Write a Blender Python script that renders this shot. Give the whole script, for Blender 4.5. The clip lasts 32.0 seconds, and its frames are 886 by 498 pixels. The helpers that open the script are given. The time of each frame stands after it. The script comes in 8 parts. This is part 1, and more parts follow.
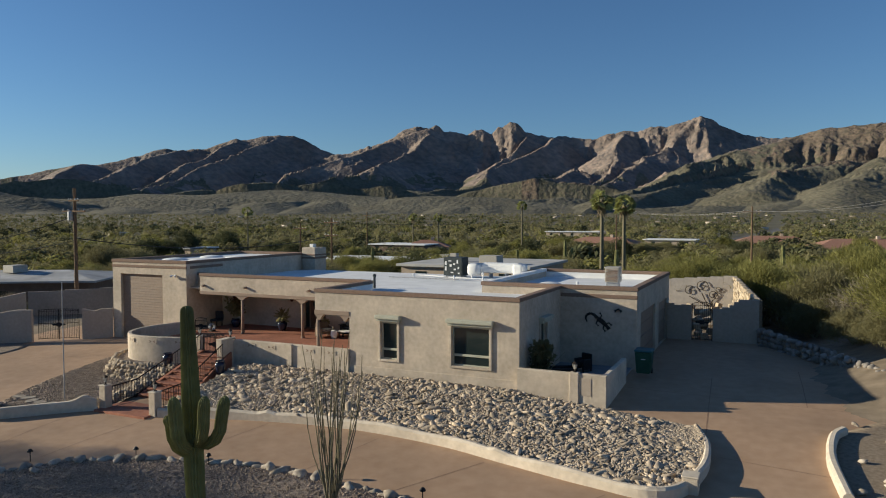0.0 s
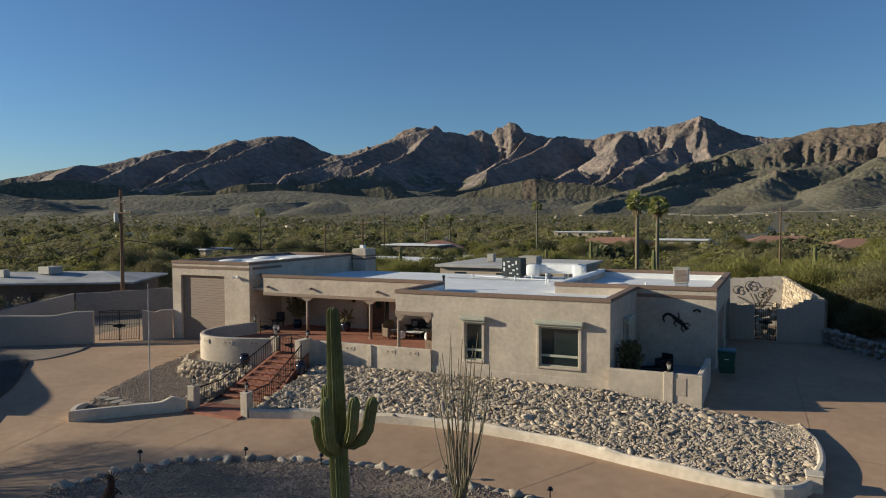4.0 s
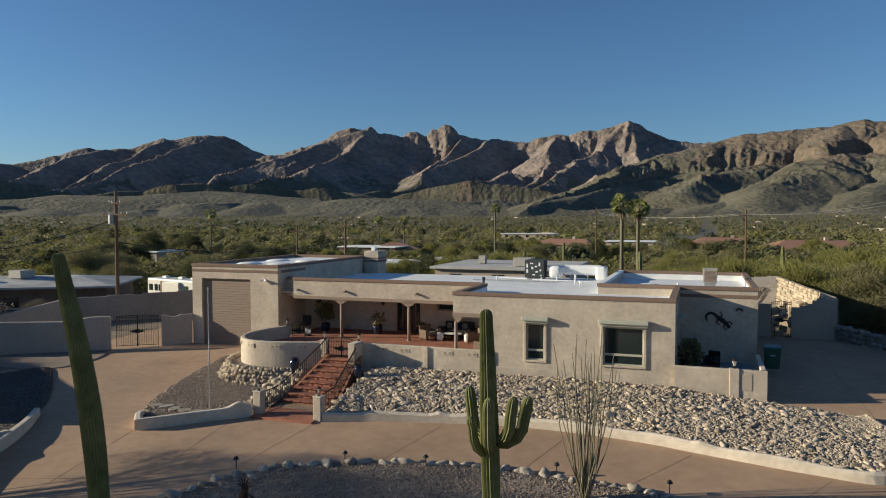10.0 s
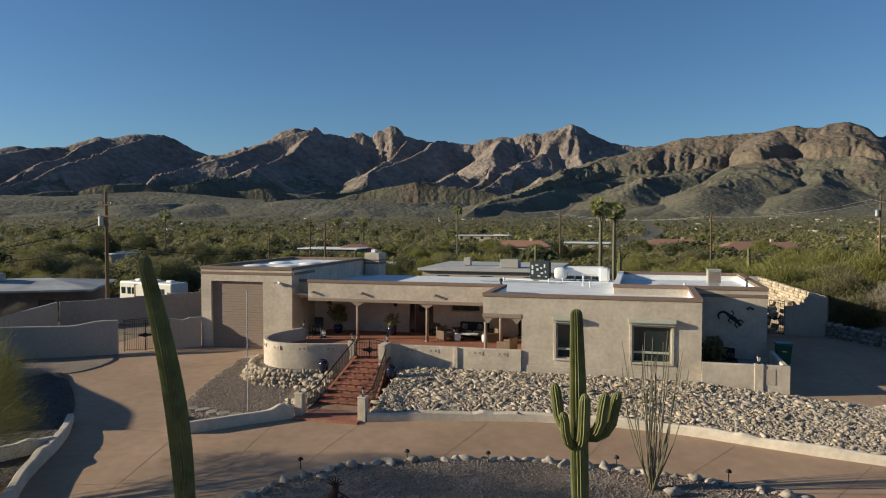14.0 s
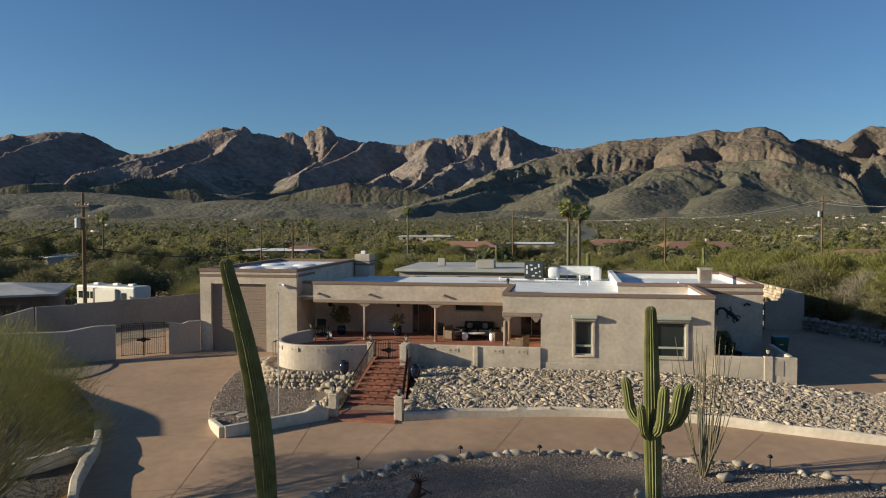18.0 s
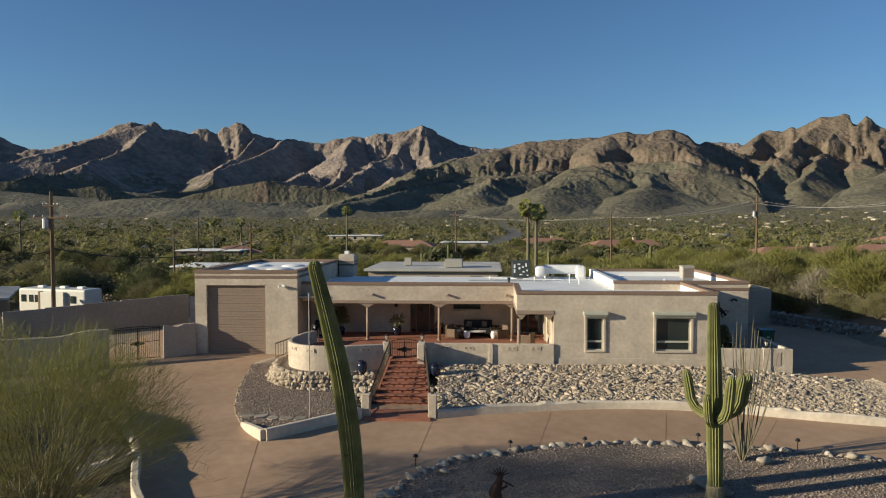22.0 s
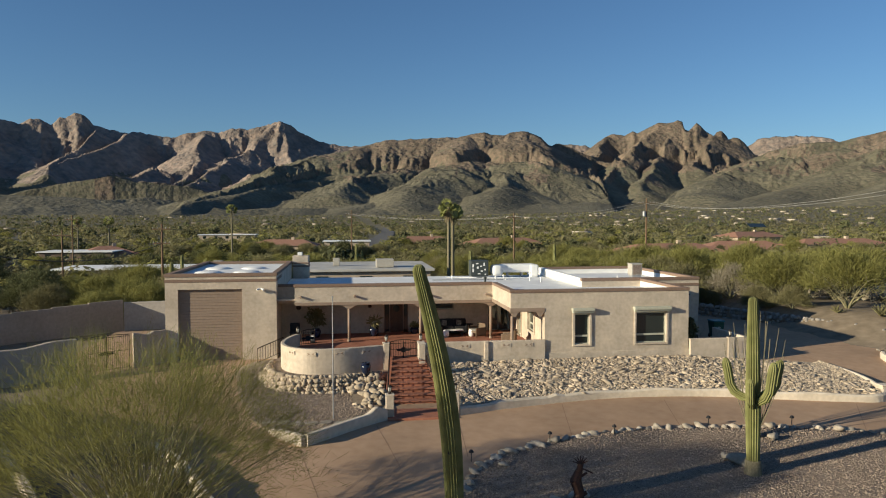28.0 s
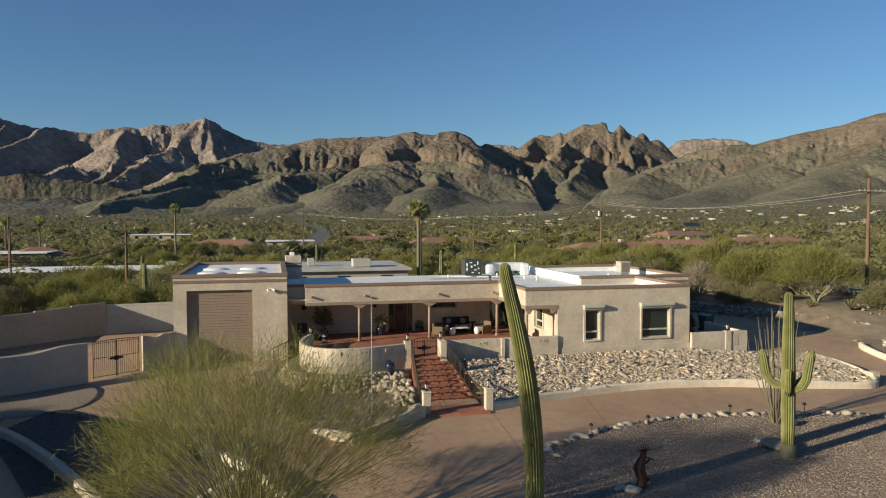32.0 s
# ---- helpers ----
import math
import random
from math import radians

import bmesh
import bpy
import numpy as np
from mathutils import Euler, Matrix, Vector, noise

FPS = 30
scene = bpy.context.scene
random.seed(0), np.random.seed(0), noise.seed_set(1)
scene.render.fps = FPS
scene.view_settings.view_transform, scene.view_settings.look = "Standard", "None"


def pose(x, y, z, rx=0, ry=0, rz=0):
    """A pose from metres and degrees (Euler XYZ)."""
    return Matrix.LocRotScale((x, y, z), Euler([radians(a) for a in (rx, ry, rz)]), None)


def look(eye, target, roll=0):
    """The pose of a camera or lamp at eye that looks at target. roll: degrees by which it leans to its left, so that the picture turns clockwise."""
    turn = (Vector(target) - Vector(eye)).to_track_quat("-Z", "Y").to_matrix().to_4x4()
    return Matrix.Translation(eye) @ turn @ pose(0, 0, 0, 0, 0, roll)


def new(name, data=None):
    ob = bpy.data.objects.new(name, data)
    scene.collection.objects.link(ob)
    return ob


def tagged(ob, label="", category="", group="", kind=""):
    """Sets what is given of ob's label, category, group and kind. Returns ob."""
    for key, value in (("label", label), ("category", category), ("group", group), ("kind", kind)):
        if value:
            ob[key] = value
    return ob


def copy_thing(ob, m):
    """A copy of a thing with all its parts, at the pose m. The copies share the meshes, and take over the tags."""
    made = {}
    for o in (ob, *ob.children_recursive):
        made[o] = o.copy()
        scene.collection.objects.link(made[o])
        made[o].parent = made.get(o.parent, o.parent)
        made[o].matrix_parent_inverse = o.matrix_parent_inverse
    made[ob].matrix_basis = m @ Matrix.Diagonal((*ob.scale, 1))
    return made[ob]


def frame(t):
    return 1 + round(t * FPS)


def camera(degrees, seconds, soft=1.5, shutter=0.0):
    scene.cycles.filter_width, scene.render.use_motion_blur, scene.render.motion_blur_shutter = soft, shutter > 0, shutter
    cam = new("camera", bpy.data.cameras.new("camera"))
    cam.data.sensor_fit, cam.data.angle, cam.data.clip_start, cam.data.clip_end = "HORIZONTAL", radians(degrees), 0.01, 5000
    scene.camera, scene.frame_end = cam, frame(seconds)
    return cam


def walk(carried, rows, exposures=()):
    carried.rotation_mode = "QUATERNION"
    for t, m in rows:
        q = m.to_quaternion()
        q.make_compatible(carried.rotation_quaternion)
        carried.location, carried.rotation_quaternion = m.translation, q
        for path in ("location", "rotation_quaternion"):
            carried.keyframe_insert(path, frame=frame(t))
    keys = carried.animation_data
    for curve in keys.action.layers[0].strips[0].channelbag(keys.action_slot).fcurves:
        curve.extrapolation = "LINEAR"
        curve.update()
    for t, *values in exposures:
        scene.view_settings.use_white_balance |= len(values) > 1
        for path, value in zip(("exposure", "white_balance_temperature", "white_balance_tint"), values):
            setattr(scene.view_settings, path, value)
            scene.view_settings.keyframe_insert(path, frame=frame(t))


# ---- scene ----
cam = camera(62.9, 32.0, soft=1.1)
PATH = [
    (0, (18.321, -28.866, 6.938), (17.477, -27.055, 6.849), -0.1),
    (0.5, (17.969, -29.09, 7.045), (17.127, -27.279, 6.952), -0.2),
    (1, (17.573, -29.301, 7.094), (16.73, -27.49, 6.999), -0.2),
    (1.5, (17.1, -29.531, 7.065), (16.257, -27.719, 6.971), -0.2),
    (2, (16.597, -29.755, 6.965), (15.754, -27.943, 6.876), -0.1),
    (2.5, (16.111, -30.055, 7.031), (15.27, -28.242, 6.941), -0.2),
    (3, (15.633, -30.299, 7.064), (14.794, -28.486, 6.973), -0.2),
    (3.5, (15.251, -30.525, 7.054), (14.409, -28.713, 6.963), -0.2),
    (4, (14.85, -30.708, 6.994), (14.009, -28.896, 6.906), -0.2),
    (4.5, (14.445, -30.926, 7.049), (13.61, -29.111, 6.959), -0.2),
    (6.5, (12.885, -31.767, 7.004), (12.096, -29.931, 6.916), -0.2),
    (7, (12.434, -31.98, 6.986), (11.657, -30.139, 6.899), -0.1),
    (7.5, (11.966, -32.185, 6.986), (11.205, -30.338, 6.9), -0.1),
    (8, (11.473, -32.416, 7.003), (10.733, -30.56, 6.918), -0.1),
    (8.5, (10.983, -32.639, 6.998), (10.27, -30.773, 6.913), -0.0),
    (9, (10.464, -32.891, 7.01), (9.768, -31.019, 6.927), -0.1),
    (9.5, (9.964, -33.129, 7.056), (9.278, -31.252, 6.971), -0.1),
    (10, (9.474, -33.37, 7.066), (8.801, -31.489, 6.982), -0.1),
    (10.5, (8.916, -33.614, 7.105), (8.257, -31.727, 7.021), -0.1),
    (11, (8.436, -33.841, 7.1), (7.789, -31.95, 7.017), -0.0),
    (11.5, (7.952, -34.074, 7.108), (7.32, -32.178, 7.025), -0.0),
    (12, (7.471, -34.336, 7.088), (6.854, -32.435, 7.007), -0.1),
    (12.5, (6.985, -34.592, 7.107), (6.385, -32.686, 7.027), -0.0),
    (13, (6.546, -34.866, 7.126), (5.963, -32.954, 7.045), -0.1),
    (13.5, (6.145, -35.085, 7.144), (5.581, -33.167, 7.063), -0.0),
    (14, (5.681, -35.36, 7.14), (5.152, -33.433, 7.06), 0.0),
    (14.5, (5.202, -35.577, 7.163), (4.709, -33.641, 7.083), 0.0),
    (16.5, (3.146, -36.465, 7.206), (2.72, -34.513, 7.125), 0.0),
    (17, (2.583, -36.618, 7.208), (2.174, -34.662, 7.128), -0.0),
    (17.5, (2.025, -36.806, 7.2), (1.646, -34.844, 7.121), -0.1),
    (18, (1.454, -36.982, 7.18), (1.108, -35.014, 7.102), -0.1),
    (18.5, (0.846, -37.14, 7.188), (0.536, -35.166, 7.109), -0.0),
    (19, (0.206, -37.335, 7.254), (-0.068, -35.356, 7.173), -0.0),
    (19.5, (-0.402, -37.493, 7.218), (-0.644, -35.509, 7.14), -0.1),
    (20, (-1.009, -37.628, 7.204), (-1.227, -35.641, 7.127), -0.1),
    (20.5, (-1.642, -37.812, 7.205), (-1.833, -35.823, 7.127), -0.0),
    (21, (-2.271, -37.968, 7.245), (-2.443, -35.977, 7.165), -0.1),
    (21.5, (-2.862, -38.134, 7.258), (-3.018, -36.141, 7.177), -0.1),
    (22, (-3.468, -38.242, 7.273), (-3.592, -36.248, 7.192), -0.1),
    (22.5, (-4.121, -38.351, 7.318), (-4.206, -36.354, 7.235), -0.1),
    (23, (-4.757, -38.473, 7.361), (-4.804, -36.475, 7.278), -0.1),
    (23.5, (-5.302, -38.552, 7.382), (-5.319, -36.554, 7.299), -0.2),
    (24, (-5.971, -38.607, 7.393), (-5.954, -36.609, 7.31), -0.1),
    (24.5, (-6.563, -38.697, 7.401), (-6.516, -36.699, 7.319), -0.2),
    (25, (-7.18, -38.766, 7.41), (-7.1, -36.769, 7.327), -0.1),
    (25.5, (-7.815, -38.799, 7.419), (-7.707, -36.803, 7.335), -0.2),
    (27.5, (-10.245, -38.901, 7.488), (-10.01, -36.917, 7.401), -0.1),
    (28, (-10.806, -38.867, 7.492), (-10.545, -36.886, 7.405), -0.1),
    (28.5, (-11.396, -38.895, 7.492), (-11.105, -36.918, 7.405), -0.2),
    (29, (-11.996, -38.949, 7.504), (-11.672, -36.978, 7.416), -0.1),
    (29.5, (-12.595, -38.934, 7.511), (-12.238, -36.968, 7.422), -0.1),
    (30, (-13.159, -38.917, 7.497), (-12.776, -36.956, 7.409), -0.0),
    (30.5, (-13.796, -38.9, 7.529), (-13.393, -36.943, 7.439), -0.1),
    (31, (-14.502, -38.875, 7.529), (-14.079, -36.922, 7.44), -0.0),
    (31.5, (-15.149, -38.763, 7.531), (-14.71, -36.814, 7.441), -0.1),
    (32, (-15.723, -38.65, 7.528), (-15.27, -36.704, 7.439), -0.1),
]
walk(cam, [(t, look(eye, target, roll)) for t, eye, target, roll in PATH], exposures=((0, 0.33, 6480, 9), (14, 0.35, 6550, 9), (32, 0.42, 6780, 8)))

# ---- world and sun ----
SUN_AZ, SUN_EL = radians(253), radians(15.0)
world = bpy.data.worlds.new("clear_desert_sky")
scene.world = world
world.use_nodes = True
wn = world.node_tree.nodes
sky = wn.new("ShaderNodeTexSky")
sky.sky_type = "NISHITA"
sky.sun_disc = False
sky.sun_elevation, sky.sun_rotation = SUN_EL, SUN_AZ
sky.air_density, sky.dust_density, sky.ozone_density = 1.0, 0.15, 5.6
sky.altitude = 300
wn["Background"].inputs["Strength"].default_value = 0.08
world.node_tree.links.new(sky.outputs[0], wn["Background"].inputs["Color"])

sun_data = bpy.data.lights.new("sun", "SUN")
sun_data.energy, sun_data.angle, sun_data.color = 5.2, radians(0.55), (1.0, 0.905, 0.7)
to_sun = Vector((math.sin(SUN_AZ) * math.cos(SUN_EL), math.cos(SUN_AZ) * math.cos(SUN_EL), math.sin(SUN_EL)))
sun = new("sun", sun_data)
sun.matrix_basis = look(to_sun * 200, (0, 0, 0))


# ---- building helpers ----
def mat(name, c1, c2=None, scale=4.0, rough=0.85, bump=0.0, bscale=60.0, metal=0.0, spread=0.0, island=0.0, stain=0.0, stain_scale=0.35, spec=0.3,
        stretch=(1, 1, 1), trans=0.0, relief=0.02):
    """A surface of two mottled colours, with stains at a larger scale, fine relief, and a spread of value from piece to piece."""
    m = bpy.data.materials.new(name)
    m.use_nodes = True
    nt = m.node_tree
    b = nt.nodes["Principled BSDF"]
    b.inputs["Roughness"].default_value, b.inputs["Metallic"].default_value = rough, metal
    b.inputs["Specular IOR Level"].default_value = spec
    tc = nt.nodes.new("ShaderNodeNewGeometry")
    mp = nt.nodes.new("ShaderNodeMapping")
    mp.inputs["Scale"].default_value = stretch
    nt.links.new(tc.outputs["Position"], mp.inputs["Vector"])

    def noise_at(s, detail=4.0):
        n = nt.nodes.new("ShaderNodeTexNoise")
        n.inputs["Scale"].default_value, n.inputs["Detail"].default_value = s, detail
        nt.links.new(mp.outputs[0], n.inputs["Vector"])
        return n

    def mixed(kind, fac, a, c):
        x = nt.nodes.new("ShaderNodeMix")
        x.data_type, x.blend_type = "RGBA", kind
        for sock, v in ((x.inputs[0], fac), (x.inputs[6], a), (x.inputs[7], c)):
            if isinstance(v, (float, int)):
                sock.default_value = v
            elif isinstance(v, tuple):
                sock.default_value = (*v, 1)
            else:
                nt.links.new(v, sock)
        return x.outputs[2]

    def ramp(sock, lo, hi):
        r = nt.nodes.new("ShaderNodeMapRange")
        r.inputs["From Min"].default_value, r.inputs["From Max"].default_value = 0.3, 0.7
        r.inputs["To Min"].default_value, r.inputs["To Max"].default_value = lo, hi
        nt.links.new(sock, r.inputs["Value"])
        return r.outputs[0]

    col = mixed("MIX", ramp(noise_at(scale).outputs["Fac"], 0, 1), c1, c2 or c1)
    if stain:
        col = mixed("MULTIPLY", 1.0, col, ramp(noise_at(stain_scale, 6).outputs["Fac"], 1 - stain, 1 + stain * 0.5))
    for amount, node, out in ((spread, "ShaderNodeObjectInfo", "Random"), (island, "ShaderNodeNewGeometry", "Random Per Island")):
        if amount:
            o = nt.nodes.new(node)
            r = nt.nodes.new("ShaderNodeMapRange")
            r.inputs["To Min"].default_value, r.inputs["To Max"].default_value = 1 - amount, 1 + amount
            nt.links.new(o.outputs[out], r.inputs["Value"])
            col = mixed("MULTIPLY", 1.0, col, r.outputs[0])
    nt.links.new(col, b.inputs["Base Color"])
    if bump:
        u = nt.nodes.new("ShaderNodeBump")
        u.inputs["Strength"].default_value, u.inputs["Distance"].default_value = bump, relief
        nt.links.new(noise_at(bscale, 5).outputs["Fac"], u.inputs["Height"])
        nt.links.new(u.outputs[0], b.inputs["Normal"])
    if trans:
        t = nt.nodes.new("ShaderNodeBsdfTranslucent")
        nt.links.new(col, t.inputs["Color"])
        s = nt.nodes.new("ShaderNodeMixShader")
        s.inputs[0].default_value = trans
        nt.links.new(b.outputs[0], s.inputs[1])
        nt.links.new(t.outputs[0], s.inputs[2])
        nt.links.new(s.outputs[0], nt.nodes["Material Output"].inputs["Surface"])
    return m


def thing(name, at, label, category, group="", kind=""):
    e = new(name)
    e.matrix_basis = Matrix.Translation(at)
    e.empty_display_size = 0.2
    return tagged(e, label, category, group, kind)


def part(name, bm, material, parent=None, label="", smooth=False):
    """Link a bmesh, in world coordinates, as one mesh object under a thing or a part."""
    me = bpy.data.meshes.new(name)
    bm.to_mesh(me)
    bm.free()
    return part_mesh(name, me, material, parent, label, smooth)


def part_mesh(name, me, material, parent=None, label="", smooth=False):
    if not me.materials:
        me.materials.append(material)
    if smooth:
        me.polygons.foreach_set("use_smooth", [True] * len(me.polygons))
    ob = new(name, me)
    if parent is not None:
        ob.parent = parent
        if parent.type == "EMPTY":
            ob.matrix_parent_inverse = parent.matrix_basis.inverted()
    if label:
        ob["label"] = label
    return ob


def arrays_mesh(name, verts, faces):
    """A mesh from numpy arrays: verts n x 3, faces m x k (all of k corners)."""
    me = bpy.data.meshes.new(name)
    verts, faces = np.asarray(verts, np.float32), np.asarray(faces, np.int32)
    m, k = faces.shape
    me.vertices.add(len(verts))
    me.vertices.foreach_set("co", verts.ravel())
    me.loops.add(m * k)
    me.loops.foreach_set("vertex_index", faces.ravel())
    me.polygons.add(m)
    me.polygons.foreach_set("loop_start", np.arange(0, m * k, k, dtype=np.int32))
    me.update(calc_edges=True)
    return me


def box(bm, x0, y0, z0, x1, y1, z1, bevel=0.0, m=None):
    t = Matrix.LocRotScale(((x0 + x1) / 2, (y0 + y1) / 2, (z0 + z1) / 2), None, (abs(x1 - x0), abs(y1 - y0), abs(z1 - z0)))
    r = bmesh.ops.create_cube(bm, size=1, matrix=t)
    if bevel:
        edges = list({e for v in r["verts"] for e in v.link_edges})
        r2 = bmesh.ops.bevel(bm, geom=edges, offset=bevel, segments=2, affect="EDGES", profile=0.5)
        vs = list({v for f in r2["faces"] for v in f.verts})
    else:
        vs = r["verts"]
    if m is not None:
        bmesh.ops.transform(bm, matrix=m, verts=vs)
    return bm


def boxed(*a, bevel=0.0, m=None):
    return box(bmesh.new(), *a, bevel=bevel, m=m)


def rod(bm, a, b, r0, r1=None, sides=8, cap=True):
    a, b = Vector(a), Vector(b)
    d = b - a
    m = Matrix.Translation((a + b) / 2) @ d.to_track_quat("Z", "Y").to_matrix().to_4x4()
    bmesh.ops.create_cone(bm, cap_ends=cap, segments=sides, radius1=r0, radius2=r0 if r1 is None else r1, depth=d.length, matrix=m)
    return bm


def tube(bm, pts, r, sides=5):
    """One tube of constant width along a line of points."""
    pts = [Vector(p) for p in pts]
    rings = []
    for i, p in enumerate(pts):
        d = (pts[min(i + 1, len(pts) - 1)] - pts[max(i - 1, 0)]).normalized()
        x = d.orthogonal().normalized() if i == 0 else (x - d * x.dot(d)).normalized()
        y = d.cross(x)
        rings.append([bm.verts.new(p + (x * math.cos(2 * math.pi * k / sides) + y * math.sin(2 * math.pi * k / sides)) * r) for k in range(sides)])
    for a, b in zip(rings, rings[1:]):
        for k in range(sides):
            bm.faces.new((a[k], a[(k + 1) % sides], b[(k + 1) % sides], b[k]))
    bm.faces.new(rings[0][::-1])
    bm.faces.new(rings[-1])
    return bm


def lathe(bm, at, profile, sides=20):
    """Turn (radius, height) pairs round an upright axis at a place."""
    rings = []
    for r, z in profile:
        rings.append([bm.verts.new((at[0] + r * math.cos(2 * math.pi * k / sides), at[1] + r * math.sin(2 * math.pi * k / sides), at[2] + z)) for k in range(sides)])
    for p, q in zip(rings, rings[1:]):
        for k in range(sides):
            bm.faces.new((p[k], p[(k + 1) % sides], q[(k + 1) % sides], q[k]))
    bm.faces.new(rings[0][::-1])
    bm.faces.new(rings[-1])
    return bm


def sweep(bm, path, width, z_low, z_top, rounding=0.03):
    """A wall along a line of (x, y): z_low and z_top are functions of the place and of how far along it is (0 to 1)."""
    pts = [Vector((x, y)) for x, y in path]
    rows = []
    run = [0.0]
    for p, q in zip(pts, pts[1:]):
        run.append(run[-1] + (q - p).length)
    for i, p in enumerate(pts):
        d = (pts[min(i + 1, len(pts) - 1)] - pts[max(i - 1, 0)]).normalized()
        n = Vector((-d.y, d.x)) * width / 2
        lo, hi, c = z_low(p.x, p.y, run[i] / run[-1]), z_top(p.x, p.y, run[i] / run[-1]), rounding
        k = 1 - c / (width / 2)
        rows.append([bm.verts.new((p.x + n.x * s, p.y + n.y * s, z)) for s, z in ((1, lo), (1, hi - c), (k, hi), (-k, hi), (-1, hi - c), (-1, lo))])
    for a, b in zip(rows, rows[1:]):
        for k in range(6):
            bm.faces.new((a[k], a[(k + 1) % 6], b[(k + 1) % 6], b[k]))
    bm.faces.new(rows[0])
    bm.faces.new(rows[-1][::-1])
    bmesh.ops.recalc_face_normals(bm, faces=bm.faces)
    return bm


def smooth_line(pts, n=8):
    """A Catmull-Rom line through (x, y) points."""
    p = [Vector(q) for q in pts]
    p = [p[0] * 2 - p[1]] + p + [p[-1] * 2 - p[-2]]
    out = []
    for i in range(1, len(p) - 2):
        for k in range(n):
            t = k / n
            a, b, c, d = p[i - 1], p[i], p[i + 1], p[i + 2]
            out.append(tuple(0.5 * (2 * b + (c - a) * t + (2 * a - 5 * b + 4 * c - d) * t * t + (3 * b - a - 3 * c + d) * t ** 3)))
    out.append(tuple(p[-2]))
    return out


def step01(a, b, x):
    t = np.clip((np.asarray(x, float) - a) / (b - a), 0, 1)
    return t * t * (3 - 2 * t)


# value noise on numpy arrays, for the land
_lattice = np.random.RandomState(5).rand(256, 256)


def vnoise(x, y):
    x, y = np.asarray(x, float), np.asarray(y, float)
    i, j = np.floor(x).astype(int), np.floor(y).astype(int)
    u, v = x - i, y - j
    u, v = u * u * u * (u * (6 * u - 15) + 10), v * v * v * (v * (6 * v - 15) + 10)
    a, b, c, d = (_lattice[(i + p) % 256, (j + q) % 256] for p, q in ((0, 0), (1, 0), (0, 1), (1, 1)))
    return (a * (1 - u) + b * u) * (1 - v) + (c * (1 - u) + d * u) * v


def fbm(x, y, octaves=5, gain=0.5, ridged=False):
    total, amp, norm = 0.0, 1.0, 0.0
    for k in range(octaves):
        n = vnoise(x * 2 ** k + 17.3 * k, y * 2 ** k + 9.1 * k)
        total = total + amp * ((1 - np.abs(2 * n - 1)) if ridged else n)
        norm += amp
        amp *= gain
    return total / norm


def near_ground(x, y):
    """The lie of the plot: it falls from the garage and the side drive towards the street."""
    left = np.interp(y, (-60, -14, -9.6, -6.3, 5, 16, 60), (-4.0, -2.08, -1.77, -1.66, -0.95, -0.8, -2.0))
    right = np.interp(y, (-60, -14, -10.7, -5.5, -0.3, 3, 6, 16, 60), (-4.0, -2.1, -1.85, -1.5, -0.8, -0.62, -0.46, -0.44, -2.0))
    s = step01(-10, 12, x)
    return left * (1 - s) + right * s


HUB = (0.0, -35.0)


def land(x, y):
    """The height of the ground from the plot to the foot of the range."""
    x, y = np.asarray(x, float), np.asarray(y, float)
    r = np.hypot(x - HUB[0], y - HUB[1])
    far = np.interp(r, (0, 90, 250, 700, 1500, 2000, 2600, 5200), (-3.0, -2.6, -3.4, -1.5, 7.0, 14.0, 26.0, 70.0))
    east = step01(150, 1500, r) * step01(0.05, 0.9, np.arctan2(x - HUB[0], y - HUB[1])) * r * 0.012
    bank = step01(19.5, 24.5, x - 0.25 * np.clip(8 - y, 0, 30)) * step01(-2, 6, y) * 1.3
    s = step01(45, 110, r)
    west = -1.2 * step01(22, 48, -x) * step01(8, 30, y) * (1 - step01(150, 320, r))
    return near_ground(x, y) * (1 - s) + far * s + east + west + bank * (1 - step01(60, 120, r)) + (fbm(x * 0.06, y * 0.06, 3) - 0.5) * 0.5 * step01(70, 140, r)


# ---- materials of the land ----
soil = mat("desert_soil", (0.18, 0.14, 0.097), (0.28, 0.22, 0.155), 1.5, 0.95, 0.5, 14, stain=0.35, stain_scale=0.06)
brush_soil = mat("brush_covered_soil", (0.18, 0.155, 0.1), (0.105, 0.1, 0.06), 0.22, 0.95, 0.6, 0.3, stain=0.35, stain_scale=0.012, relief=0.8)
brush_slope = mat("brush_covered_slope", (0.19, 0.162, 0.112), (0.1, 0.1, 0.066), 0.09, 0.95, 0.9, 0.07, stain=0.3, stain_scale=0.008, relief=6.0)
# paler and greyer than the nearer rock: distance haze put into the colour
far_rock = mat("haze_paled_rock", (0.325, 0.245, 0.198), (0.165, 0.145, 0.13), 0.035, 0.95, 1.0, 0.05, stain=0.3, stain_scale=0.006, relief=10.0)
rock = mat("mountain_rock", (0.225, 0.163, 0.12), (0.115, 0.1, 0.072), 0.06, 0.95, 1.0, 0.05, stain=0.3, stain_scale=0.006, relief=10.0)

# ---- the ground, one sheet to the foot of the mountains ----
az = np.radians(np.concatenate([np.linspace(-75, 75, 301), np.linspace(78, 282, 69)]))
rad = np.concatenate([[0.0], np.geomspace(3.0, 120, 90), np.geomspace(124, 4700, 90)])
A, R = np.meshgrid(az, rad, indexing="ij")
gx, gy = HUB[0] + R * np.sin(A), HUB[1] + R * np.cos(A)
gzz = land(gx, gy)
n_a, n_r = A.shape
idx = np.arange(n_a * n_r).reshape(n_a, n_r)
nxt = np.roll(idx, -1, axis=0)
quads = np.stack([idx[:, :-1], idx[:, 1:], nxt[:, 1:], nxt[:, :-1]], -1).reshape(-1, 4)
